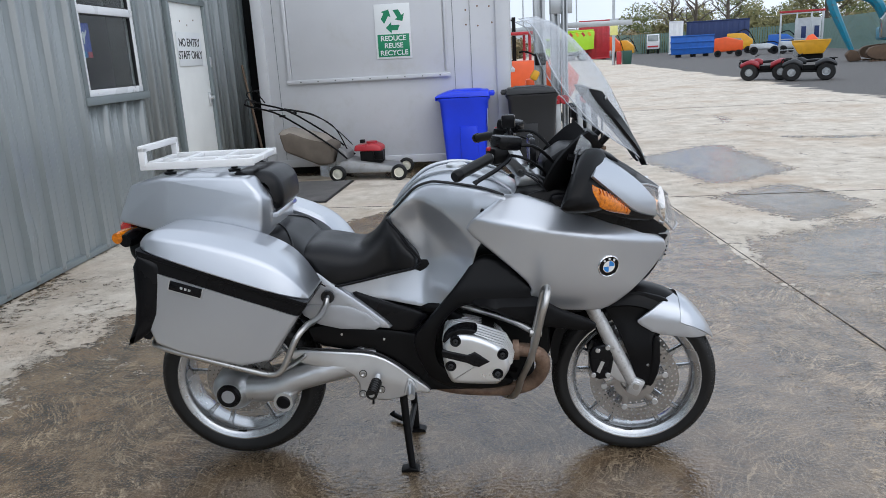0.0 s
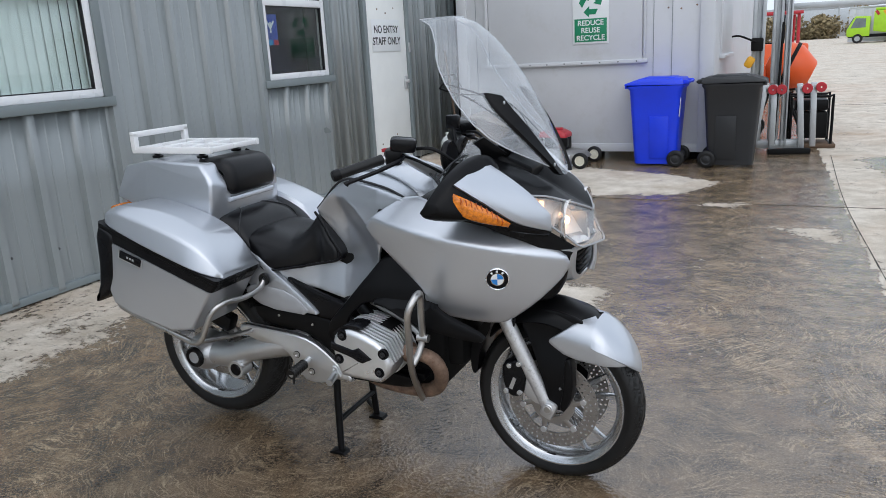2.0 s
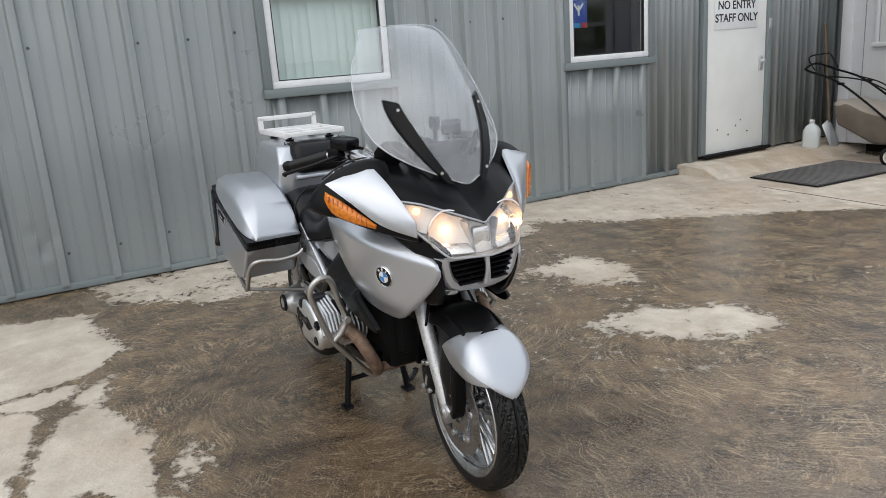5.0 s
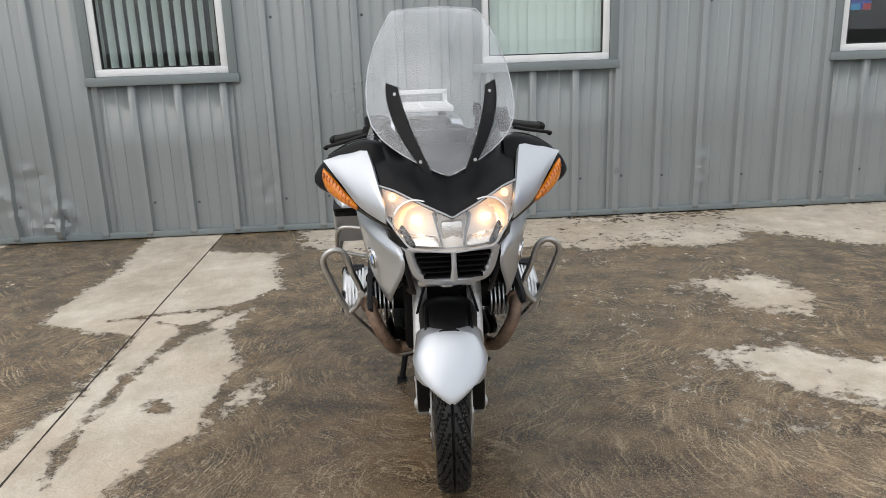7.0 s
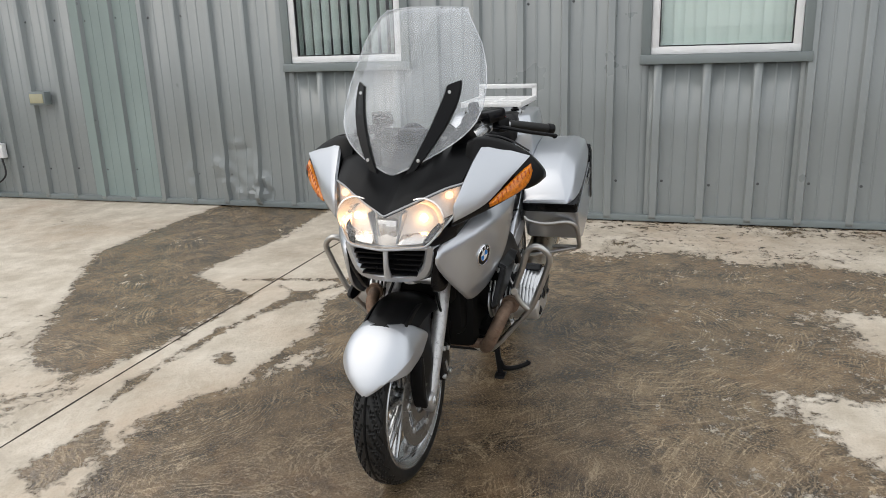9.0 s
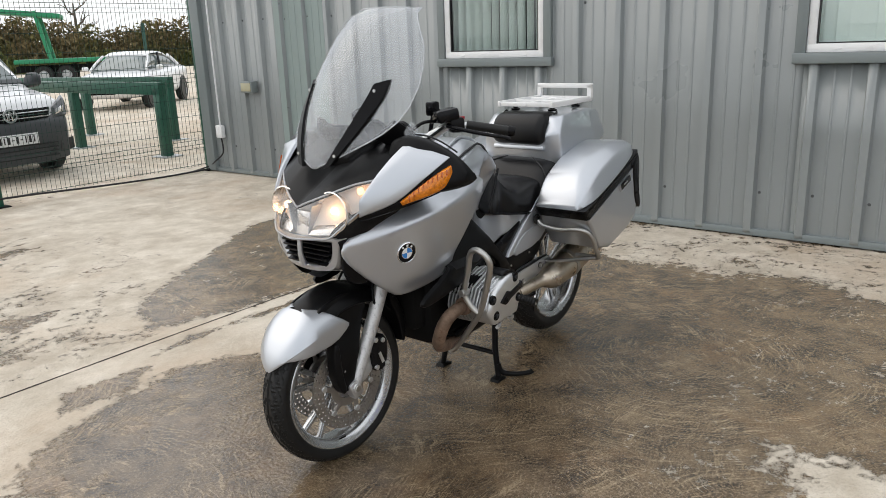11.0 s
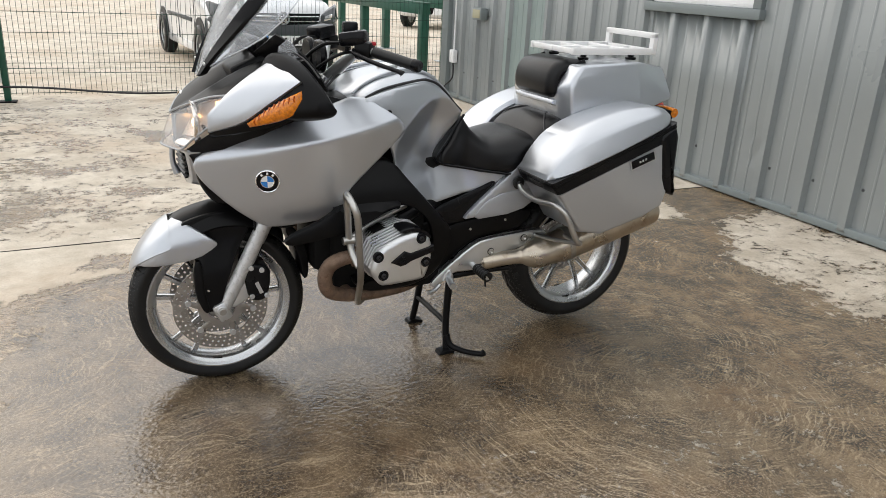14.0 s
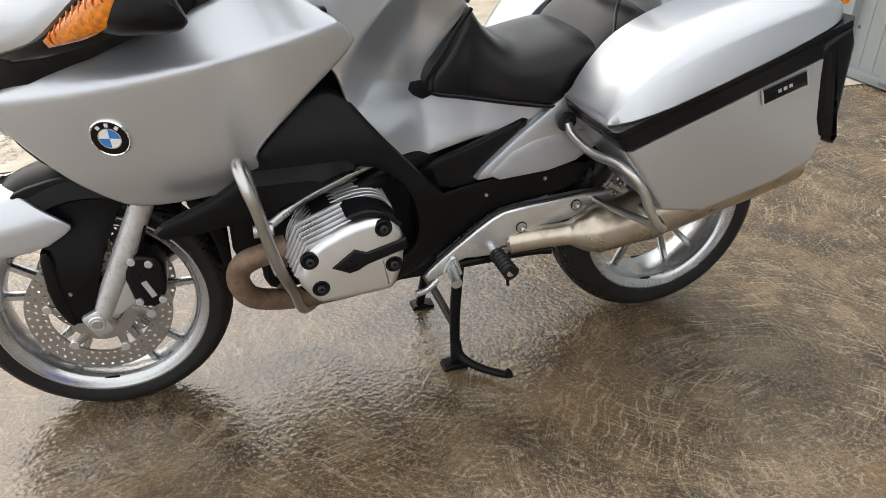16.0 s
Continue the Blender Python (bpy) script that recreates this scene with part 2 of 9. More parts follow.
M = dict(
    ground=ground_material(),
    clad=mat("grey_steel_cladding", (0.232, 0.254, 0.256), 0.29, 0.0, 0.05, 1.2, 25, 0.03, rvary=0.025, spec=0.85),
    clad_pale=mat("faded_cladding_sheet", (0.25, 0.31, 0.30), 0.45, 0.0, 0.07, 1.2, 25, 0.04),
    trim=mat("grey_flashing", (0.19, 0.22, 0.225), 0.4, 0.0, 0.06, 2, 25, 0.03),
    upvc=mat("white_plastic_frame", (0.78, 0.79, 0.80), 0.3, 0.0, 0.04, 4, 40, 0.02),
    door=mat("off_white_door_paint", (0.78, 0.79, 0.76), 0.5, 0.0, 0.06, 2, 30, 0.05),
    blind=mat("pale_green_blind_cloth", (0.86, 0.92, 0.88), 0.85, 0.0, 0.06, 3, 90, 0.1),
    # Near-black: the unlit room's shade is put into the colour of its walls.
    room=mat("room_wall_painted_dim", (0.045, 0.05, 0.048), 0.8, 0.0, 0.2),
    container=mat("light_grey_container_paint", (0.57, 0.58, 0.60), 0.5, 0.0, 0.05, 0.9, 30, 0.04, dirt=(0.50, 0.50, 0.49)),
    # For dark steel and for inner parts whose shade is put into this colour.
    dark=mat("dark_steel_painted_shade", (0.008, 0.008, 0.008), 0.6, spec=0.12),
    silver=mat("silver_metallic_paint", (0.505, 0.528, 0.565), 0.36, 0.80, 0.012, 6, 900, 0.0, coat=0.8, rvary=0.02),
    joint=mat("dirt_filled_joint", (0.045, 0.036, 0.028), 0.8, 0.0, 0.4, 9, 60, 0.3),
    silver_flat=mat("grey_satin_paint", (0.40, 0.41, 0.43), 0.42, 0.4, 0.03, 6, 700, 0.02),
    black=mat("black_textured_plastic", (0.0045, 0.0045, 0.005), 0.36, 0.0, 0.15, 5, 420, 0.10, dist=0.0005, spec=0.15),
    gloss=mat("black_gloss_trim", (0.005, 0.005, 0.006), 0.26, 0.0, 0.1, 5, 300, 0.02, spec=0.18),
    leather=mat("black_vinyl_seat", (0.006, 0.006, 0.0068), 0.37, 0.0, 0.15, 6, 340, 0.18, dist=0.0006, spec=0.27),
    rubber=mat("tyre_rubber", (0.012, 0.012, 0.012), 0.40, 0.0, 0.3, 8, 150, 0.15, spec=0.3),
    alloy=mat("cast_aluminium", (0.66, 0.67, 0.68), 0.34, 0.85, 0.06, 10, 200, 0.08),
    rim=mat("silver_wheel_paint", (0.52, 0.53, 0.54), 0.24, 0.92, 0.05, 9, 200, 0.03),
    fork=mat("pitted_fork_alloy", (0.60, 0.60, 0.60), 0.42, 0.6, 0.10, 35, 260, 0.2, dirt=(0.24, 0.24, 0.24)),
    fixing=mat("weathered_fixing_zinc", (0.11, 0.115, 0.12), 0.5, 0.6, 0.2),
    steel=mat("brushed_stainless_tube", (0.50, 0.49, 0.47), 0.34, 0.95, 0.10, 12, 160, 0.08),
    exhaust=mat("heat_stained_exhaust", (0.50, 0.44, 0.36), 0.30, 0.9, 0.16, 7, 120, 0.08, dirt=(0.30, 0.21, 0.14)),
    rusty=mat("rusted_header_pipe", (0.26, 0.175, 0.125), 0.62, 0.45, 0.5, 22, 160, 0.35, dirt=(0.12, 0.05, 0.025)),
    disc=mat("drilled_disc_steel", (0.40, 0.38, 0.36), 0.38, 0.95, 0.08, 14, 300, 0.05),
    # Warm ivory base colour paints the lamps' glow onto their housing.
    lamp_glow_ivory=mat("warm_glow_painted_reflector", (0.90, 0.83, 0.76), 0.35, 0.15, 0.05, 8, 40, 0.0),
    bowl=mat("faceted_lamp_reflector", (0.86, 0.82, 0.78), 0.16, 0.95, 0.03, 40, 55, 0.5, dist=0.004),
    chrome=mat("chrome_reflector", (0.85, 0.85, 0.86), 0.10, 1.0, 0.02, 5, 50, 0.0, rvary=0.03),
    blue=mat("badge_blue", (0.03, 0.22, 0.62), 0.3),
    white=mat("white_enamel", (0.78, 0.78, 0.78), 0.35, 0.0, 0.04),
    red=mat("red_enamel", (0.42, 0.02, 0.03), 0.35, 0.0, 0.15),
    bin_blue=mat("blue_bin_plastic", (0.010, 0.045, 0.75), 0.42, 0.0, 0.1, 3, 60, 0.05),
    bin_black=mat("charcoal_bin_plastic", (0.017, 0.018, 0.020), 0.5, 0.0, 0.15, 3, 60, 0.06),
    green_paint=mat("dark_green_coated_steel", (0.012, 0.085, 0.055), 0.4, 0.0, 0.12),
    sign_green=mat("sign_green", (0.01, 0.22, 0.10), 0.45),
    sign_white=mat("sign_white", (0.75, 0.77, 0.77), 0.4, 0.0, 0.03),
    ink=mat("black_ink", (0.012, 0.012, 0.014), 0.5),
    amber=mat("amber_lens", (0.80, 0.20, 0.003), 0.16, 0.0, 0.5, 90, 160, 0.5, coat=0.5, dist=0.003),
    amber_deep=mat("deep_amber_rib", (0.42, 0.075, 0.001), 0.2, 0.0, 0.2, 60, 120, 0.2, coat=0.3),
    red_lens=mat("red_lens", (0.45, 0.03, 0.02), 0.15, 0.0, 0.1, coat=0.8),
    screen=clear("clear_windscreen", (0.955, 0.965, 0.975), 1.0, 0.12, 0.01),
    lens=clear("clear_lamp_lens", (0.97, 0.97, 0.97), 0.8, 0.08),
    pane=clear("window_glass", (0.90, 0.93, 0.925), 1.3),
    bulb=glow("warm_lamp_filament", (1.0, 0.58, 0.26), 10.0),
)


# ---- building blocks ----
def finish(name, bm, material, parent=None, label="", sharp=38, smooth=True):
    bmesh.ops.recalc_face_normals(bm, faces=bm.faces)
    me = bpy.data.meshes.new(name)
    bm.to_mesh(me)
    bm.free()
    if smooth:
        me.polygons.foreach_set("use_smooth", [True] * len(me.polygons))
        me.set_sharp_from_angle(angle=radians(sharp))
    me.materials.append(material)
    ob = new(name, me)
    if parent is not None:
        ob.parent = parent
    if label:
        ob["label"] = label
    return ob


def part(name, bm, material, parent, label=""):
    return finish(name, bm, material, parent, label)


def base(name, m, label, category, group="", kind=""):
    """The empty at a thing's foot that carries its parts."""
    ob = new(name)
    ob.empty_display_size = 0.1
    ob.matrix_world = m
    return tagged(ob, label, category, group, kind)


def fuse(*bms):
    """One bmesh out of several."""
    out_bm = bmesh.new()
    for b in bms:
        me = bpy.data.meshes.new("tmp")
        b.to_mesh(me)
        b.free()
        out_bm.from_mesh(me)
        bpy.data.meshes.remove(me)
    return out_bm


def moved(bm, m):
    bmesh.ops.transform(bm, matrix=m, verts=bm.verts)
    return bm


def box(cx, cy, cz, sx, sy, sz, bevel=0.0, m=None, seg=2):
    bm = bmesh.new()
    bmesh.ops.create_cube(bm, size=1.0, matrix=Matrix.Diagonal((sx, sy, sz, 1)))
    if bevel:
        bmesh.ops.bevel(bm, geom=bm.edges[:], offset=min(bevel, 0.45 * min(sx, sy, sz)), segments=seg, profile=0.5, affect="EDGES")
    if m is not None:
        moved(bm, m)
    return moved(bm, Matrix.Translation((cx, cy, cz)))


def loft(rings, closed=True, caps=True):
    bm = bmesh.new()
    vs = [[bm.verts.new(p) for p in r] for r in rings]
    n = len(rings[0])
    for a, b in zip(vs, vs[1:]):
        for i in range(n if closed else n - 1):
            j = (i + 1) % n
            bm.faces.new((a[i], a[j], b[j], b[i]))
    if caps and closed:
        for r in (vs[0], vs[-1]):
            bm.faces.new(r)
    return bm


def section(x, z0, z1, w, top=2.5, bot=2.5, mid=0.5, n=40, wc=0.0):
    """A rounded cross-section at x, from z0 to z1 and w to either side."""
    zc, pts = z0 + (z1 - z0) * mid, []
    for i in range(n):
        a = 2 * math.pi * i / n
        c, s = math.cos(a), math.sin(a)
        e = top if s >= 0 else bot
        h = (z1 - zc) if s >= 0 else (zc - z0)
        pts.append((x, wc + w * math.copysign(abs(c) ** (2 / e), c), zc + h * math.copysign(abs(s) ** (2 / e), s)))
    return pts


def blend_rows(rows, k=4):
    """Fill in rows of numbers along a smooth curve."""
    rows = [np.array(r, float) for r in rows]
    out_rows = []
    for i in range(len(rows) - 1):
        p0, p1, p2, p3 = rows[max(i - 1, 0)], rows[i], rows[i + 1], rows[min(i + 2, len(rows) - 1)]
        for s in range(k):
            t = s / k
            out_rows.append(0.5 * (2 * p1 + (p2 - p0) * t + (2 * p0 - 5 * p1 + 4 * p2 - p3) * t * t + (3 * p1 - p0 - 3 * p2 + p3) * t ** 3))
    return out_rows + [rows[-1]]


def body(rows, k=4, n=40, top=2.5, bot=2.5, mid=0.5):
    """A solid whose cross-sections (x, z0, z1, half width) follow the rows."""
    return loft([section(r[0], r[1], r[2], r[3], top, bot, mid, n) for r in blend_rows(rows, k)])


def tube(pts, r, n=12, k=5, closed=False, smooth=True):
    """A round bar along the points; r is one radius or one for each point."""
    rr = r if isinstance(r, (list, tuple)) else [r] * len(pts)
    rows = [(*p, q) for p, q in zip(pts, rr)]
    rows = blend_rows(rows, k) if smooth and len(rows) > 2 else [np.array(q, float) for q in rows]
    rings, up = [], None
    for i, row in enumerate(rows):
        a, b = rows[max(i - 1, 0)][:3], rows[min(i + 1, len(rows) - 1)][:3]
        d = Vector(b - a).normalized()
        if up is None:
            up = Vector((0, 0, 1)) if abs(d.z) < 0.9 else Vector((1, 0, 0))
        up = (up - d * up.dot(d)).normalized()
        side = d.cross(up)
        rings.append([tuple(Vector(row[:3]) + (up * math.cos(2 * math.pi * j / n) + side * math.sin(2 * math.pi * j / n)) * row[3]) for j in range(n)])
    return loft(rings)


def lathe(profile, n=48, axis="y", centre=(0, 0, 0), closed=False):
    """Turn a profile of (radius, along) about an axis."""
    rings = []
    for i in range(n):
        a = 2 * math.pi * i / n
        c, s = math.cos(a), math.sin(a)
        ring = []
        for r, h in profile:
            p = {"y": (r * c, h, r * s), "z": (r * c, r * s, h), "x": (h, r * c, r * s)}[axis]
            ring.append((p[0] + centre[0], p[1] + centre[1], p[2] + centre[2]))
        rings.append(ring)
    bm = bmesh.new()
    vs = [[bm.verts.new(p) for p in r] for r in rings]
    m = len(profile)
    for i in range(n):
        a, b = vs[i], vs[(i + 1) % n]
        for j in range(m if closed else m - 1):
            k = (j + 1) % m
            bm.faces.new((a[j], a[k], b[k], b[j]))
    bmesh.ops.remove_doubles(bm, verts=bm.verts, dist=1e-5)
    return bm


def disc(r, h, n=24, bevel=0.1):
    """Profile of a solid disc with softened edges, for lathe."""
    b = min(r, h) * bevel
    return [(0, -h / 2), (r - b, -h / 2), (r, -h / 2 + b), (r, h / 2 - b), (r - b, h / 2), (0, h / 2)]


def rounded(pts, k=2, q=0.22):
    """Cut the corners of a closed outline."""
    for _ in range(k):
        res = []
        for i, p in enumerate(pts):
            nx = pts[(i + 1) % len(pts)]
            res.append((p[0] + (nx[0] - p[0]) * q, p[1] + (nx[1] - p[1]) * q))
            res.append((p[0] + (nx[0] - p[0]) * (1 - q), p[1] + (nx[1] - p[1]) * (1 - q)))
        pts = res
    return pts


def resample(pts, step):
    res = []
    for i, p in enumerate(pts):
        q = pts[(i + 1) % len(pts)]
        d = math.hypot(q[0] - p[0], q[1] - p[1])
        k = max(1, round(d / step))
        res += [(p[0] + (q[0] - p[0]) * s / k, p[1] + (q[1] - p[1]) * s / k) for s in range(k)]
    return res


def inward(pts):
    """Unit normals that point into a closed outline."""
    area = sum(a[0] * b[1] - b[0] * a[1] for a, b in zip(pts, pts[1:] + pts[:1]))
    s, res = (1 if area > 0 else -1), []
    for i in range(len(pts)):
        a, b = pts[i - 1], pts[(i + 1) % len(pts)]
        dx, dy = b[0] - a[0], b[1] - a[1]
        d = math.hypot(dx, dy) or 1
        res.append((-dy / d * s, dx / d * s))
    return res


def edge_distance(p, poly):
    a = np.array(poly)
    b = np.roll(a, -1, axis=0)
    d = b - a
    t = np.clip(((p[:, None, :] - a) * d).sum(2) / np.maximum((d * d).sum(1), 1e-12), 0, 1)
    return np.sqrt((((a + t[..., None] * d) - p[:, None, :]) ** 2).sum(2)).min(1)


def inside(p, poly):
    a = np.array(poly)
    b = np.roll(a, -1, axis=0)
    x, y = p[:, 0, None], p[:, 1, None]
    cross = (a[:, 1] > y) != (b[:, 1] > y)
    xi = a[:, 0] + (y - a[:, 1]) / np.where(b[:, 1] == a[:, 1], 1e-9, b[:, 1] - a[:, 1]) * (b[:, 0] - a[:, 0])
    return ((cross & (x < xi)).sum(1) % 2) == 1


def panel(outline, depth, side=1, thick=0.006, roll=0.012, step=0.025, soft=2):
    """A moulded shell: an outline in the side view (x, z), pushed out to depth(x, z), its rim rolled inward."""
    rim = resample(rounded(outline, soft), step * 0.6)
    nrm = inward(rim)
    pts = list(rim)
    for f in (0.3, 1.0):
        q = np.array([(p[0] + m_[0] * roll * f, p[1] + m_[1] * roll * f) for p, m_ in zip(rim, nrm)])
        ok = inside(q, rim) & (edge_distance(q, rim) > roll * f * 0.8)
        pts += [tuple(a) for a, o in zip(q, ok) if o]
    xs, zs = [p[0] for p in rim], [p[1] for p in rim]
    g = np.array([(x, z) for x in np.arange(min(xs), max(xs), step) for z in np.arange(min(zs), max(zs), step)])
    g = g[inside(g, rim)]
    g = g[edge_distance(g, rim) > roll + step * 0.4] if len(g) else g
    pts += [tuple(a) for a in g]
    n = len(rim)
    vs, _, fs, *_ = mathutils.geometry.delaunay_2d_cdt([Vector(p) for p in pts], [(i, (i + 1) % n) for i in range(n)], [], 1, 1e-5)
    arr = np.array([tuple(v) for v in vs])
    d = edge_distance(arr, rim)
    drop = np.where(d < roll, roll * (1 - np.sqrt(np.clip(1 - (1 - d / roll) ** 2, 0, 1))), 0)
    bm = bmesh.new()
    front = [bm.verts.new((x, side * (depth(x, z) - k), z)) for (x, z), k in zip(arr, drop)]
    back = [bm.verts.new((x, side * (depth(x, z) - roll - thick), z)) for x, z in arr]
    for f in fs:
        bm.faces.new([front[i] for i in f])
        bm.faces.new([back[i] for i in reversed(f)])
    fi = {v: i for i, v in enumerate(front)}
    for e in list(bm.edges):
        if len(e.link_faces) == 1 and e.verts[0] in fi and e.verts[1] in fi:
            i, j = fi[e.verts[0]], fi[e.verts[1]]
            bm.faces.new((front[i], front[j], back[j], back[i]))
    return bm


def slab(outline, y0, y1, r=0.01, soft=1, seg=4, r0=0.0):
    """A solid from an outline in (x, z), from y0 out to y1, with a rounded outer rim."""
    rim = rounded(outline, soft) if soft else list(outline)
    nrm = inward(rim)
    s = 1 if y1 > y0 else -1
    def ring(y, inset):
        return [(p[0] + m_[0] * inset, y, p[1] + m_[1] * inset) for p, m_ in zip(rim, nrm)]
    rings = []
    if r0:
        rings += [ring(y0 + s * r0 * (1 - math.cos(a)), r0 * (1 - math.sin(a))) for a in [math.pi / 2 * i / 3 for i in range(3)]]
        rings.append(ring(y0 + s * r0, 0))
    else:
        rings.append(ring(y0, 0))
    for i in range(seg + 1):
        a = math.pi / 2 * i / seg
        rings.append(ring(y1 - s * r * (1 - math.sin(a)), r * (1 - math.cos(a))))
    return loft(rings)


def hull(pts, bevel=0.0, seg=3):
    """The convex solid round some corners, its edges rounded."""
    bm = bmesh.new()
    for q in pts:
        bm.verts.new(q)
    res = bmesh.ops.convex_hull(bm, input=bm.verts)
    loose = [v for v in bm.verts if not v.link_faces]
    bmesh.ops.delete(bm, geom=loose, context="VERTS")
    bmesh.ops.dissolve_limit(bm, angle_limit=radians(4), verts=bm.verts, edges=bm.edges)
    if bevel:
        bmesh.ops.bevel(bm, geom=bm.edges[:], offset=bevel, segments=seg, profile=0.5, affect="EDGES", clamp_overlap=True)
    return bm


def cut(bm, point, normal):
    """What lies on the normal's far side is taken away, and the cut closed."""
    g = bm.verts[:] + bm.edges[:] + bm.faces[:]
    r = bmesh.ops.bisect_plane(bm, geom=g, plane_co=point, plane_no=normal, clear_outer=True)
    edges = [e for e in r["geom_cut"] if isinstance(e, bmesh.types.BMEdge)]
    bmesh.ops.holes_fill(bm, edges=edges, sides=0)
    return bm


def ruled(upper, lower, thick, bulge=0.0, k=5, m=8, edge=0.004):
    """A bowed plate between two edge lines, given as rows of points, its outer rim eased back."""
    ua, la = [Vector(p) for p in blend_rows(upper, k)], [Vector(p) for p in blend_rows(lower, k)]
    n = len(ua) - 1
    g = [[a.lerp(b, j / m) for j in range(m + 1)] for a, b in zip(ua, la)]
    face = (g[-1][m // 2] - g[0][m // 2]).cross(g[n // 2][m] - g[n // 2][0]).normalized()
    centre_ = g[n // 2][m // 2]
    if face.dot(Vector((centre_.x, centre_.y, centre_.z - 0.6))) < 0:
        face = -face
    bm = bmesh.new()
    top, low = [], []
    for i, row in enumerate(g):
        u = i / n
        tr, lr = [], []
        for j, p in enumerate(row):
            v = j / m
            rim = min(i, n - i, j, m - j)
            tr.append(bm.verts.new(p + face * (bulge * 16 * u * (1 - u) * v * (1 - v) * 0.6 - (edge if rim == 0 else 0))))
            lr.append(bm.verts.new(p - face * (thick + edge)))
        top.append(tr), low.append(lr)
    for i in range(n):
        for j in range(m):
            bm.faces.new((top[i][j], top[i + 1][j], top[i + 1][j + 1], top[i][j + 1]))
            bm.faces.new((low[i][j], low[i][j + 1], low[i + 1][j + 1], low[i + 1][j]))
    ring = [(i, 0) for i in range(n)] + [(n, j) for j in range(m)] + [(i, m) for i in range(n, 0, -1)] + [(0, j) for j in range(m, 0, -1)]
    for (a, b), (c, d) in zip(ring, ring[1:] + ring[:1]):
        bm.faces.new((top[a][b], top[c][d], low[c][d], low[a][b]))
    return bm


def words(name, text, size, m, material, parent=None, align="CENTER", thick=0.001):
    """Lettering in the built-in font, as a thin mesh."""
    cu = bpy.data.curves.new(name, "FONT")
    cu.body, cu.size, cu.align_x, cu.extrude, cu.offset = text, size, align, thick, size * 0.018
    tmp = bpy.data.objects.new(name, cu)
    scene.collection.objects.link(tmp)
    bpy.context.view_layer.update()
    me = bpy.data.meshes.new_from_object(tmp)
    bpy.data.objects.remove(tmp)
    me.name = name
    me.materials.clear()
    me.materials.append(material)
    ob = new(name, me)
    if parent is not None:
        ob.parent = parent
    ob.matrix_basis = m
    return ob

# ---- ground: one sheet out to the horizon, with wet and dry concrete ----
DRY = [  # dry patches: level of damp, then the corners of each
    (-0.05, (-2.6, -1.02, -1.74, -0.91, -1.07, -1.06, -0.63, -0.98, -0.49, -0.62, -0.22, -0.68, -0.02, -0.86, 0.2, -1.10, 0.48, -1.16, 1.2, -0.95, 1.4, -0.8, 1.6, -1.6, -2.8, -1.6)),
    (0.18, (1.36, -0.9, 1.33, -0.4, 1.46, 0.08, 1.62, 0.1, 1.62, -0.9)),
    (0.0, (-2.65, -1.5, -2.2, -1.69, -2.05, -2.02, -1.67, -2.25, -1.39, -2.16, -1.23, -1.73, -1.1, -1.5)),
    (0.16, (-1.46, 1.76, -1.51, 2.13, -1.15, 2.27, -0.89, 2.13, -1.0, 1.84)),
    (0.16, (-0.41, 1.36, -0.39, 1.76, -0.20, 2.11, 0.2, 2.15, 0.17, 1.87, -0.04, 1.6, -0.16, 1.50)),
    (0.36, (-3.4, -0.95, -2.8, -0.9, -2.3, -0.2, -2.3, 0.5, -2.5, 0.9, -2.3, 1.35, -2.3, 2.3, -2.8, 3.0, -3.4, 3.2)),
    (0.10, (-3.4, 4.5, -1.0, 4.95, 0.2, 5.3, 0.45, 6.0, -0.4, 6.5, -3.4, 7.6)),
    (0.22, (-3.4, 2.9, -2.5, 2.7, -1.9, 3.6, -1.2, 4.6, -1.0, 5.0, -3.4, 4.7)),
    (0.20, (0.4, 4.85, 0.75, 4.95, 0.7, 4.7)), (0.2, (1.1, 4.0, 1.5, 4.1, 1.5, 3.6)),
]
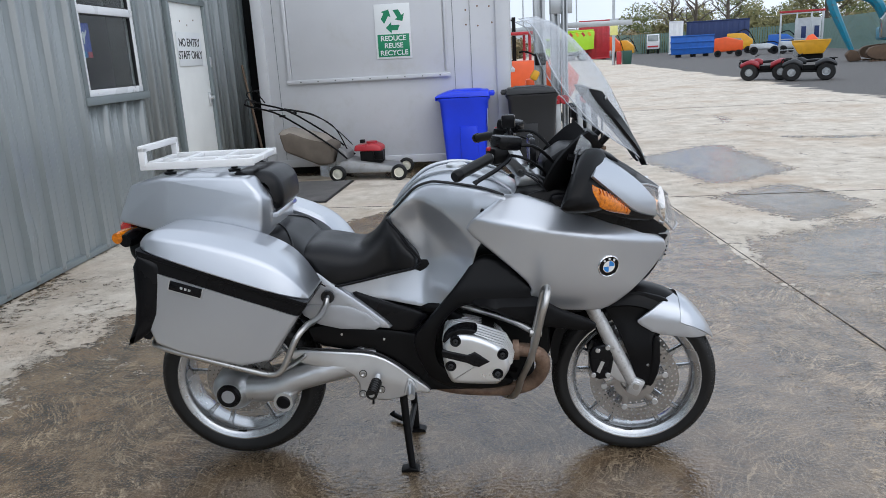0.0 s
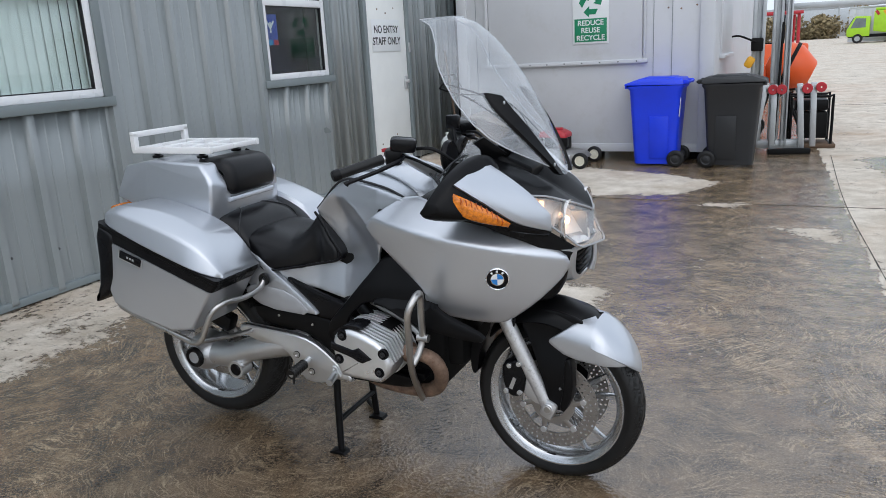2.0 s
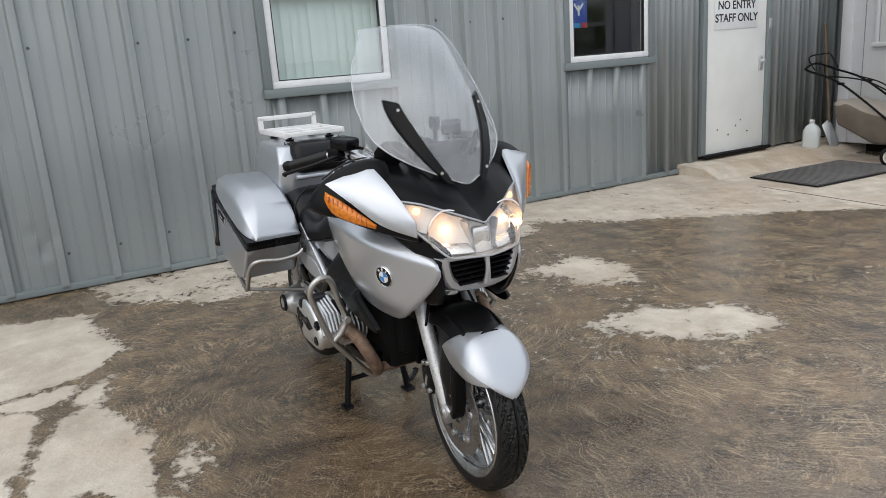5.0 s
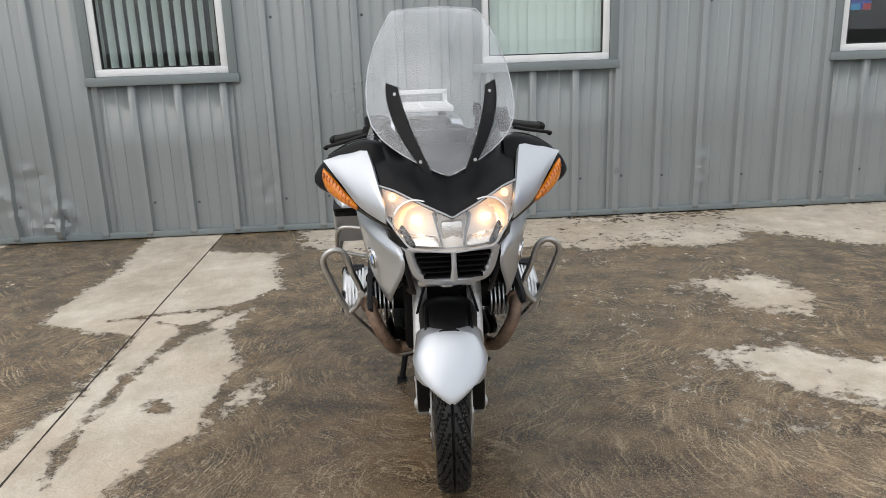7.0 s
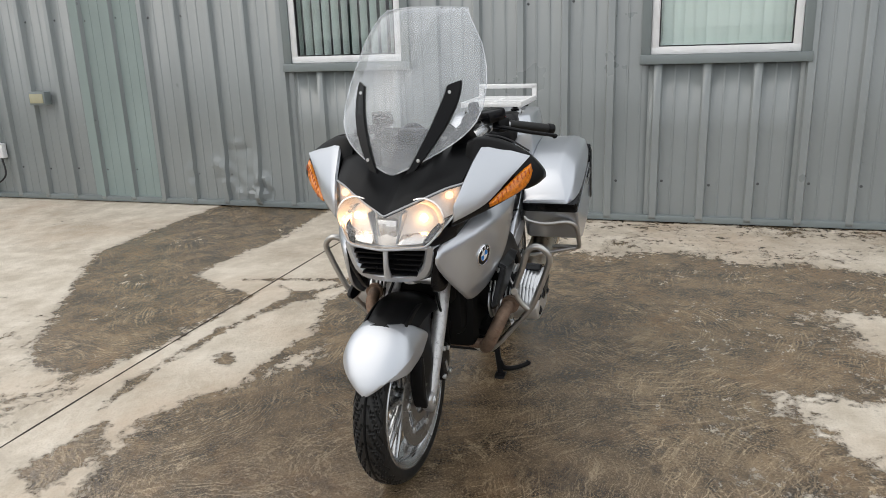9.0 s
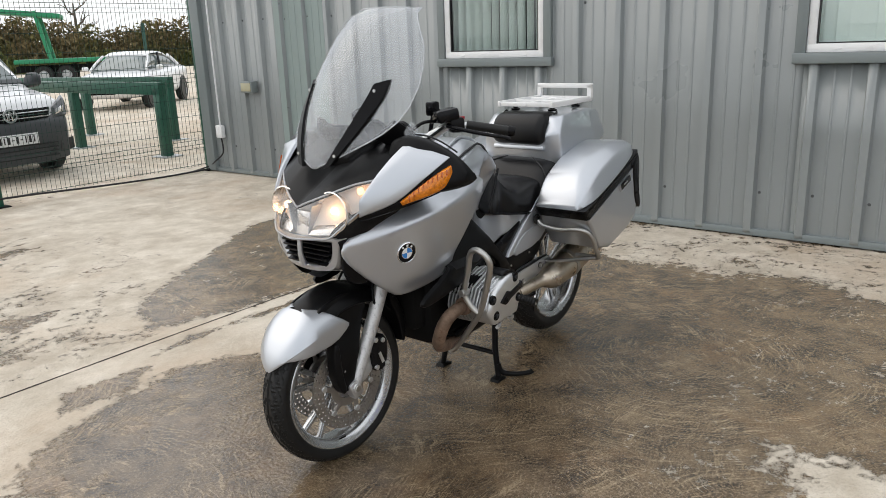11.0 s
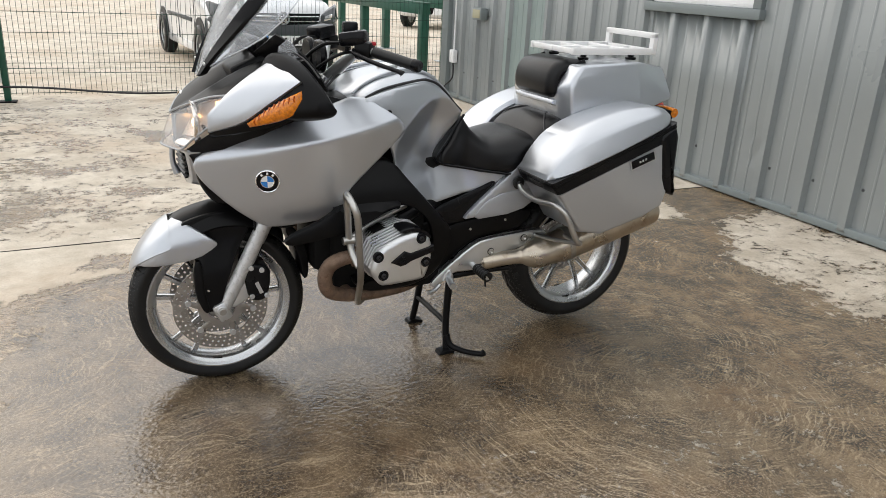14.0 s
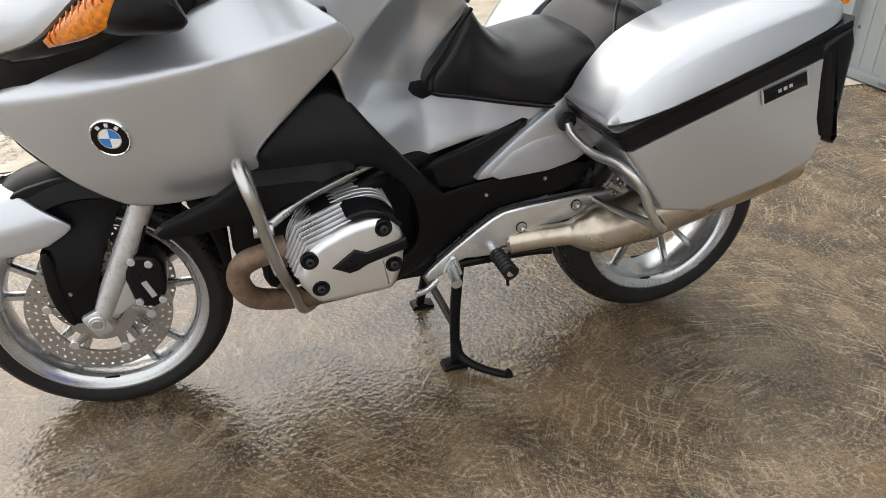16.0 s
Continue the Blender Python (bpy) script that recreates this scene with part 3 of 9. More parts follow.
WET = [  # soaked, puddled and damp spots
    (1.25, (-1.0, -0.62, 0.2, -0.80, 1.1, -0.6, 1.3, 0.2, 1.2, 0.85, 0.5, 0.95, -0.3, 0.55, -1.2, 0.5)),
    (1.9, (2.0, 7.6, 3.1, 8.5, 3.2, 6.3, 2.4, 5.7)), (1.9, (2.3, 4.75, 2.9, 5.15, 3.15, 4.3, 2.6, 3.9)), (1.5, (2.1, 3.0, 3.2, 3.6, 2.6, 2.1, 2.0, 2.2)),
    (0.9, (-1.63, -3.25, -0.47, -2.5, 0.09, -2.1, 0.2, -1.75, -0.42, -1.57, -1.07, -1.57, -1.3, -2.2, -2.35, -2.08, -3.4, -2.17, -3.4, -3.3)),
    (0.8, (0.35, -2.5, 0.75, -2.6, 0.7, -2.35)), (0.75, (0.9, -3.25, 1.3, -3.2, 1.1, -3.0)), (0.75, (1.0, -2.2, 1.4, -2.3, 1.3, -2.0)), (0.8, (-0.2, -4.2, 0.5, -4.5, 0.4, -4.0)),
    (0.95, (-1.69, -0.85, -1.10, -1.24, -0.51, -1.39, 0.06, -1.43, 0.42, -1.40, 0.06, -1.46, -0.51, -1.43, -1.12, -1.30, -1.7, -0.91)),
    (0.95, (-1.50, -1.05, -1.40, -1.53, -1.32, -1.78, -1.36, -1.53, -1.44, -1.05)),
    (0.95, (-0.56, -0.80, -0.04, -0.91, -0.08, -0.98, -0.58, -0.89)), (0.9, (-1.3, -1.55, -1.06, -1.17, -1.10, -1.16)),
    (0.9, (-0.28, -1.14, -0.12, -1.10, -0.14, -1.22, -0.26, -1.24)), (0.9, (0.5, -1.3, 0.9, -1.35, 1.0, -1.15, 0.7, -1.15)),
    (0.9, (4.2, 9.3, 5.4, 9.0, 5.2, 8.6)), (0.9, (3.0, 11.6, 4.3, 12.3, 4.4, 11.7)), (0.85, (2.2, 13.5, 3.0, 13.9, 3.2, 13.3)),
]


def ring_gap(px, py, ring):
    """Distance to the edge of a ring of corners, positive inside it."""
    best, odd = np.full_like(px, 1e9), np.zeros(px.shape, bool)
    pts = list(zip(ring[0::2], ring[1::2]))
    for (ax, ay), (bx, by) in zip(pts, pts[1:] + pts[:1]):
        ex, ey = bx - ax, by - ay
        k = np.clip(((px - ax) * ex + (py - ay) * ey) / (ex * ex + ey * ey), 0, 1)
        best = np.minimum(best, np.hypot(px - ax - k * ex, py - ay - k * ey))
        odd ^= ((ay > py) != (by > py)) & (px < ax + (py - ay) * ex / (ey if abs(ey) > 1e-9 else 1e-9))
    return np.where(odd, best, -best)


def lay(field, px, py, table, soft):
    for level, ring in table:
        k = np.clip(0.5 + (ring_gap(px, py, ring) + 0.012) / soft, 0, 1)
        field = field * (1 - k) + level * k
    return field


def axis_lines(lo, hi, step, far):
    mid = list(np.arange(lo, hi + 1e-6, step))
    g, d = [], step
    while not g or g[-1] < far:
        d *= 1.28
        g.append((g[-1] if g else 0) + d)
    return np.array([lo - a for a in reversed(g)] + mid + [hi + a for a in g])


gx, gy = axis_lines(-3.6, 3.4, 0.03, 900), axis_lines(-4.6, 9.0, 0.03, 900)
GX, GY = np.meshgrid(gx, gy, indexing="ij")
joint_x = 1.9 - 0.055 * (GY + 1.0)  # the joint between the two slabs runs a little aslant
wet_map = np.where(GX > joint_x, np.interp(GY, [-2.8, -1.2, 1.2, 3.6], [0.48, 0.80, 0.80, 0.22]), 0.95)
wet_map = np.where((GY < -1.56) & (GX < joint_x), np.interp(GX, [-1.0, 0.6, 2.0], [0.14, 0.38, 0.52]), wet_map)
wet_map = np.where(GY < -6.2, 0.27 - 0.04 * np.clip((-6.2 - GY) / 0.8, 0, 1), wet_map)
wet_map = lay(wet_map, GX, GY, [(0.78, (-2.2, 0.75, 0.7, 0.9, 0.7, 1.9, -2.2, 2.4))], 0.6)
wet_map = lay(wet_map, GX, GY, DRY, 0.22)
wet_map = lay(wet_map, GX, GY, WET[:1], 0.5)
wet_map = lay(wet_map, GX, GY, WET[1:4], 0.55)
wet_map = lay(wet_map, GX, GY, WET[4:], 0.12)
gravel_map = np.clip((GX - 8.0 - 0.035 * np.maximum(GY - 20, 0)) / 1.5, 0, 1)
gverts = np.stack([GX, GY, np.zeros_like(GX)], -1).reshape(-1, 3)
nx_, ny_ = len(gx), len(gy)
idx = np.arange(nx_ * ny_).reshape(nx_, ny_)
gfaces = np.stack([idx[:-1, :-1], idx[1:, :-1], idx[1:, 1:], idx[:-1, 1:]], -1).reshape(-1, 4)
gme = bpy.data.meshes.new("ground")
gme.from_pydata(gverts.tolist(), [], gfaces.tolist())
for key, values in (("wet", wet_map), ("gravel", gravel_map)):
    at = gme.attributes.new(key, "FLOAT", "POINT")
    at.data.foreach_set("value", values.reshape(-1).astype(np.float32))
gme.materials.append(M["ground"])
tagged(new("ground", gme), "wet brown concrete yard with pale dry patches", "ground", kind="structure")


def joint(name, pts, width):
    """A dirty filled joint between two slabs: a thin uneven bead along the points."""
    rows = blend_rows([(*p, 0.0) for p in pts], 30)
    lft, rgt = [], []
    for i, r in enumerate(rows):
        a, b = rows[max(i - 1, 0)], rows[min(i + 1, len(rows) - 1)]
        d = Vector((b[0] - a[0], b[1] - a[1], 0)).normalized()
        w = width * (0.6 + 0.8 * noise.noise((r[0] * 9, r[1] * 9, 3.0)))
        o = Vector((-d.y, d.x, 0))
        lft.append(Vector((r[0], r[1], 0.003)) + o * w)
        rgt.append(Vector((r[0], r[1], 0.003)) - o * w)
    bm = bmesh.new()
    va = [bm.verts.new(p) for p in lft]
    vb = [bm.verts.new(p) for p in rgt]
    vc = [bm.verts.new((p.x, p.y, -0.01)) for p in lft]
    vd = [bm.verts.new((p.x, p.y, -0.01)) for p in rgt]
    for i in range(len(va) - 1):
        bm.faces.new((va[i], va[i + 1], vb[i + 1], vb[i]))
        bm.faces.new((va[i], vc[i], vc[i + 1], va[i + 1]))
        bm.faces.new((vb[i], vb[i + 1], vd[i + 1], vd[i]))
    return tagged(finish(name, bm, M["joint"]), "dark joint between the concrete slabs", "joint", kind="structure")


joint("slab_joint_1", [(-3.3, -1.55), (-1.5, -1.56), (0.4, -1.56), (3.0, -1.50)], 0.0055)
joint("slab_joint_2", [(1.52, 8.0), (1.58, 5.2), (1.72, 3.0), (1.87, 0.9), (2.0, -1.5)], 0.0045)
joint("slab_joint_3", [(-2.3, 5.05), (0.0, 4.95), (1.6, 4.9), (8, 4.8)], 0.005)
joint("slab_joint_4", [(1.6, 15), (4.5, 15.2), (8, 15.1)], 0.015)

# ---- the clad building ----
WALL = pose(-3.365, 0, 0, 0, 0, 0.8)  # its face: local y runs along it, z up, x out of it
WALL_LO, WALL_HI, WALL_TOP = -6.12, 7.95, 3.3
RIB, RIB_AT = 0.353, -2.135


def rib_profile(y0, y1):
    """Points (y, out) of the sheet's profile between two ends: flat pans with two faint swages, raised ribs."""
    pts = [(y0, None)]
    k0, k1 = math.floor((y0 - RIB_AT) / RIB) - 1, math.ceil((y1 - RIB_AT) / RIB) + 1
    for k in range(k0, k1):
        c = RIB_AT + k * RIB
        for off, h in ((-0.036, 0), (-0.023, 0.042), (0.023, 0.042), (0.036, 0), (0.118, 0), (0.122, 0.004), (0.130, 0.004), (0.134, 0), (0.218, 0), (0.222, 0.004), (0.230, 0.004), (0.234, 0)):
            if y0 < c + off < y1:
                pts.append((c + off, h))
    pts.append((y1, None))
    pts[0] = (y0, pts[1][1] if len(pts) > 2 and abs(pts[1][0] - y0) < 0.03 else 0)
    pts[-1] = (y1, 0)
    return pts


def sheet(y0, y1, z0, z1, dent=None):
    """A run of cladding: profile along y, drawn up from z0 to z1, with its inner face."""
    prof = rib_profile(y0, y1)
    if dent:
        fine_p = [prof[0]]
        for (ya, ha), (yb, hb) in zip(prof, prof[1:]):
            k = max(1, math.ceil((yb - ya) / 0.022)) if any(yb > dy - r and ya < dy + r for dy, dz, r, amount in dent) else 1
            fine_p += [(ya + (yb - ya) * i / k, ha + (hb - ha) * i / k) for i in range(1, k + 1)]
        prof = fine_p
    zs = [z0] + list(np.arange(z0 + 0.025, min(z1, 0.75), 0.025)) * (dent is not None) + [z1]
    bm = bmesh.new()
    rows = []
    for z in zs:
        row = []
        for y, h in prof:
            o = h
            if dent:
                for dy, dz, r, amount in dent:
                    d = math.hypot((y - dy) / r, (z - dz) / (r * 1.3))
                    if d < 1:
                        o += amount * (1 - d * d) * (0.5 + 0.9 * noise.noise((y * 9, z * 9, 1.0)) - 0.5 * abs(noise.noise((y * 22, z * 16, 4.0))))
            row.append(bm.verts.new((o, y, z)))
        rows.append(row)
    for a, b in zip(rows, rows[1:]):
        for i in range(len(a) - 1):
            bm.faces.new((a[i], a[i + 1], b[i + 1], b[i]))
    return bm


WINDOWS = [(-2.40, -1.36), (0.62, 1.68), (3.60, 4.66)]
SILL, HEAD = 1.30, 2.36
DOOR = (5.43, 6.56)
bays, at_y = [], WALL_LO
DENTS = [(-2.95, 0.20, 0.28, 0.050), (-3.02, 0.44, 0.20, -0.035), (-2.80, 0.14, 0.14, 0.040), (-3.26, 0.36, 0.15, 0.035), (-3.54, 0.25, 0.14, 0.03), (2.5, 0.36, 0.14, 0.03), (-1.17, 0.4, 0.12, -0.02)]
for y0, y1 in WINDOWS:
    bays += [sheet(at_y, y0, 0.03, WALL_TOP, DENTS), sheet(y0, y1, 0.03, SILL, DENTS), sheet(y0, y1, HEAD, WALL_TOP)]
    at_y = y1
bays += [sheet(at_y, DOOR[0], 0.03, WALL_TOP), sheet(DOOR[0], DOOR[1], 2.24, WALL_TOP), sheet(DOOR[1], WALL_HI, 0.13, WALL_TOP)]
wall = finish("wall_west", fuse(*bays), M["clad"], sharp=20)
mod = wall.modifiers.new("thick", "SOLIDIFY")
mod.thickness, mod.offset = 0.004, -1
wall.matrix_world = WALL
tagged(wall, "grey ribbed steel cladding wall, dented near the foot", "wall", kind="structure")


def fixed(name, bm, material, label, category="trim", m=WALL):
    ob = finish(name, bm, material)
    ob.matrix_world = m
    return tagged(ob, label, category, kind="structure")


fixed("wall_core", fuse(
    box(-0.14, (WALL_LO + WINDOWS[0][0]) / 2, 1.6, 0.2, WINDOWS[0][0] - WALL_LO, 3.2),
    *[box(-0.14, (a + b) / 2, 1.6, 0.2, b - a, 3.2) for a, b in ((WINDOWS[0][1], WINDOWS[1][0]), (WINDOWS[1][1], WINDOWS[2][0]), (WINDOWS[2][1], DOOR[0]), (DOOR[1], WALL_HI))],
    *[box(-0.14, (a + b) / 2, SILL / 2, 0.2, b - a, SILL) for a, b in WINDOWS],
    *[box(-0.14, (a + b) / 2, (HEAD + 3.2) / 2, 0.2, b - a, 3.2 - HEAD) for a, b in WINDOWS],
    box(-0.14, sum(DOOR) / 2, 2.72, 0.2, DOOR[1] - DOOR[0], 0.96)), M["room"], "inner leaf of the clad wall, painted dark for the room's shade", "wall")
fixed("wall_return_south", fuse(box(-4.0, WALL_LO - 0.04, 1.65, 8.0, 0.06, 3.3)), M["clad"], "grey clad end wall of the building", "wall")
fixed("wall_return_north", fuse(box(-4.0, WALL_HI + 0.04, 1.65, 8.0, 0.06, 3.3)), M["clad"], "grey clad far end wall of the building", "wall")
fixed("wall_back", box(-8.0, 0.9, 1.65, 0.06, 14.0, 3.3), M["clad"], "grey clad back wall of the building", "wall")
fixed("roof", box(-3.9, 0.9, 3.38, 8.4, 14.4, 0.12, 0.01), M["trim"], "grey metal roof over the clad building", "roof")
fixed("ceiling", box(-4.1, 0.9, 3.22, 7.7, 13.9, 0.05), M["room"], "ceiling inside the building, painted dim", "ceiling")
fixed("floor", box(-4.1, 0.9, 0.05, 7.6, 13.8, 0.08), M["room"], "floor inside the building, painted dim", "floor")
fixed("corner_flashing", fuse(box(0.02, WALL_LO + 0.06, 1.66, 0.09, 0.16, 3.28, 0.004)), M["trim"], "grey corner flashing of the clad wall")
fixed("corner_flashing_north", fuse(box(0.02, WALL_HI - 0.05, 1.71, 0.09, 0.14, 3.18, 0.004)), M["trim"], "grey corner flashing beside the gap")
fixed("drip_flashing", fuse(box(0.012, (WALL_LO + DOOR[0]) / 2, 0.035, 0.06, DOOR[0] - WALL_LO, 0.05, 0.004)), M["trim"], "grey drip flashing along the wall foot")
fixed("pale_sheets", fuse(sheet(-4.72, -3.90, 0.06, WALL_TOP - 0.02)), M["clad_pale"], "paler replaced sheet of ribbed cladding", "wall").location.x += 0.006

# fixings of the sheets
bolt_me = None
for row_z in (0.30, 1.72, 2.9):
    k = 0
    y = WALL_LO + 0.3
    while y < WALL_HI - 0.2:
        c = RIB_AT + RIB * round((y - RIB_AT) / RIB) + 0.06
        free = all(not (a - 0.08 < c < b + 0.08 and SILL < row_z + 0.1 and row_z < HEAD) for a, b in WINDOWS) and not (DOOR[0] - 0.1 < c < DOOR[1] + 0.1)
        if free and random.random() < 0.85:
            if bolt_me is None:
                ob = finish("fixing_bolt", lathe([(0, 0), (0.013, 0), (0.013, 0.003), (0.008, 0.004), (0.008, 0.009), (0, 0.010)], 8, "x"), M["fixing"], wall)
                bolt_me = ob.data
            else:
                ob = new("fixing_bolt", bolt_me)
                ob.parent = wall
            ob.location = (0.0, c, row_z + random.uniform(-0.02, 0.02) + 0.03 * math.sin(c))
        y += RIB
        k += 1


def window(number, y0, y1, blind):
    """A white plastic window with a lower fixed pane and a top hung light, in a grey flashing."""
    w = new("window_%d" % number)
    w.matrix_world = WALL @ Matrix.Translation((0, 0, 0))
    mid, f = 2.02, 0.058
    tagged(w, "white plastic window with %s" % blind, "window", kind="structure")
    part("flashing", fuse(box(0.025, (y0 + y1) / 2, SILL - 0.035, 0.075, y1 - y0 + 0.14, 0.07, 0.006), box(0.02, y0 - 0.025, (SILL + HEAD) / 2, 0.06, 0.07, HEAD - SILL, 0.004),
                          box(0.02, y1 + 0.025, (SILL + HEAD) / 2, 0.06, 0.07, HEAD - SILL, 0.004), box(0.025, (y0 + y1) / 2, HEAD + 0.03, 0.075, y1 - y0 + 0.14, 0.06, 0.006)), M["trim"], w, "grey folded flashing")
    yc = (y0 + y1) / 2
    part("window_frame", fuse(box(0, y0 + f / 2 + 0.01, (SILL + HEAD) / 2, 0.07, f, HEAD - SILL, 0.008), box(0, y1 - f / 2 - 0.01, (SILL + HEAD) / 2, 0.07, f, HEAD - SILL, 0.008),
                              box(0.001, yc, SILL + f / 2, 0.07, y1 - y0 - 0.02, f, 0.008), box(0.001, yc, HEAD - f / 2, 0.07, y1 - y0 - 0.02, f, 0.008), box(0.002, yc, mid, 0.07, y1 - y0 - 0.02, 0.07, 0.008)), M["upvc"], w)
    gasket = []
    for z0, z1 in ((SILL + f, mid - 0.035), (mid + 0.035, HEAD - f)):
        gasket += [box(0.012, y0 + f + 0.014, (z0 + z1) / 2, 0.03, 0.008, z1 - z0), box(0.012, y1 - f - 0.014, (z0 + z1) / 2, 0.03, 0.008, z1 - z0),
                   box(0.013, yc, z0 + 0.004, 0.03, y1 - y0 - 2 * f - 0.02, 0.008), box(0.013, yc, z1 - 0.004, 0.03, y1 - y0 - 2 * f - 0.02, 0.008)]
        pane = part("pane", box(0.004, yc, (z0 + z1) / 2, 0.006, y1 - y0 - 2 * f - 0.02, z1 - z0), M["pane"], w)
        pane.visible_shadow = False
    part("gasket", fuse(*gasket), M["ink"], w)
    part("drain_cap", fuse(box(0.036, y0 + 0.2, SILL + 0.022, 0.006, 0.05, 0.012, 0.002), box(0.036, y1 - 0.2, SILL + 0.022, 0.006, 0.05, 0.012, 0.002)), M["upvc"], w)
    return w


def vertical_blind(y0, y1, turn, gap, label):
    """Hanging slats behind a window."""
    b = base("vertical_blind", WALL @ Matrix.Translation((-0.062, 0, 0)), label, "blind")
    part("head_rail", box(0, (y0 + y1) / 2, 2.42, 0.04, y1 - y0, 0.04, 0.004), M["upvc"], b)
    y, me = y0 + 0.05, None
    while y < y1 - 0.03:
        if me is None:
            s = part("slat", loft([[(0.006 * math.cos(a * 0.8) , 0.042 * a, z) for a in (-1, -0.5, 0, 0.5, 1)] for z in (1.26, 2.40)], closed=False), M["blind"], b)
            me = s.data
        else:
            s = new("slat", me)
            s.parent = b
        s.matrix_basis = pose(0, y, 0, 0, 0, turn + random.uniform(-6, 6))
        y += gap
    part("bottom_chain", fuse(*[box(0, (y0 + y1) / 2, 1.27, 0.003, y1 - y0 - 0.1, 0.003)]), M["upvc"], b)
    return b


window(1, *WINDOWS[0], "open vertical blinds behind it")
window(2, *WINDOWS[1], "closed pale blinds behind it")
window(3, *WINDOWS[2], "a dark room and a blue notice behind it")
vertical_blind(WINDOWS[0][0], WINDOWS[0][1], 68, 0.088, "pale green vertical blind turned open")
vertical_blind(WINDOWS[1][0], WINDOWS[1][1], 8, 0.078, "pale green vertical blind closed")
note = base("notice", WALL @ Matrix.Translation((-0.012, 3.71, 1.66)), "blue notice with a white arrow stuck inside the window", "notice")
part("sheet", box(0, 0.06, 0.11, 0.002, 0.21, 0.28), mat("notice_blue", (0.02, 0.06, 0.36), 0.4), note)
part("mark", fuse(box(0.0022, 0.06, 0.13, 0.002, 0.02, 0.10), box(0.0022, 0.03, 0.16, 0.002, 0.02, 0.08, m=pose(0, 0, 0, 40)), box(0.0022, 0.09, 0.16, 0.002, 0.02, 0.08, m=pose(0, 0, 0, -40))), M["sign_white"], note, "white arrow mark")
part("band", box(0.0022, 0.02, -0.01, 0.002, 0.10, 0.05), mat("notice_cyan", (0.03, 0.3, 0.6), 0.4), note)
part("band", box(0.0022, 0.13, -0.01, 0.002, 0.07, 0.05), M["red"], note)

# door, its sign and lock
door = new("door_1")
door.matrix_world = WALL
tagged(door, "off-white painted flush door, shut", "door", kind="structure")
dc = sum(DOOR) / 2
part("leaf", box(0.0, dc, 1.18, 0.05, 0.98, 2.04, 0.004), M["door"], door)
part("jamb", fuse(box(0.01, DOOR[0] + 0.035, 1.19, 0.09, 0.07, 2.1, 0.004), box(0.01, DOOR[1] - 0.035, 1.19, 0.09, 0.07, 2.1, 0.004), box(0.011, dc, 2.22, 0.09, DOOR[1] - DOOR[0], 0.06, 0.004)), M["trim"], door)
lock = part("lock", fuse(box(0.04, dc + 0.40, 1.12, 0.03, 0.05, 0.16, 0.006), lathe(disc(0.022, 0.05), 16, "x", (0.07, dc + 0.40, 1.14))), M["alloy"], door)
part("keypad", box(0.045, dc + 0.53, 1.55, 0.03, 0.05, 0.12, 0.005), M["alloy"], door)
for yy, zz in ((-0.28, 0.42), (-0.1, 0.35), (0.02, 0.44), (0.22, 0.36), (0.1, 0.5), (-0.2, 2.0), (0.0, 1.96), (0.2, 2.02)):
    part("screw_hole", lathe(disc(0.011, 0.006), 8, "x", (0.026, dc + yy, zz)), M["rusty"], door)
part("threshold", box(0.03, dc, 0.145, 0.13, DOOR[1] - DOOR[0], 0.03, 0.004), M["dark"], door)
sign = base("door_sign", WALL @ Matrix.Translation((0.033, dc - 0.02, 1.70)), "white door sign with black lettering", "sign")
part("plate", box(0, 0, 0, 0.006, 0.70, 0.37, 0.003), M["sign_white"], sign)
face = pose(0.0035, 0, 0, 90, 0, 90)
for text, z in (("NO ENTRY", 0.030), ("STAFF ONLY", -0.105)):
    words("lettering", text, 0.122, Matrix.Translation((0, 0, z)) @ face, M["ink"], sign)

fixed("door_step", slab([(-3.75, 0.0), (-3.75, 0.115), (-3.05, 0.09), (-2.85, 0.0)], 5.1, 8.2, 0.03, 0), M["ground"], "worn concrete step before the door", "step", m=Matrix.Identity(4))

# floodlight, socket and its cable low on the wall
fl = base("floodlight", WALL @ Matrix.Translation((0.03, -5.16, 1.03)), "small rusty floodlight on the wall", "floodlight")
part("housing", box(0.05, 0, 0, 0.09, 0.2, 0.13, 0.01), M["trim"], fl)
part("glass", box(0.098, 0, 0, 0.006, 0.16, 0.09, 0.002), mat("yellowed_glass", (0.42, 0.40, 0.28), 0.2), fl)
part("bracket", box(0.0, 0, 0.03, 0.04, 0.05, 0.05, 0.004), M["dark"], fl)
sk = base("junction_box", WALL @ Matrix.Translation((0.03, -5.82, 0.50)), "white junction box with black cable", "junction box")
part("case", box(0.02, 0, 0, 0.06, 0.11, 0.15, 0.01), M["upvc"], sk)
part("cable", tube([(0.02, 0, -0.07), (0.03, 0.02, -0.25), (0.05, -0.12, -0.36), (0.03, -0.3, -0.44), (0.2, -0.4, -0.49)], 0.009), M["ink"], sk)
part("conduit", tube([(0.015, 0.0, 0.07), (0.015, 0.0, 1.2), (0.015, 0.0, 2.6)], 0.010, 8), M["upvc"], sk)

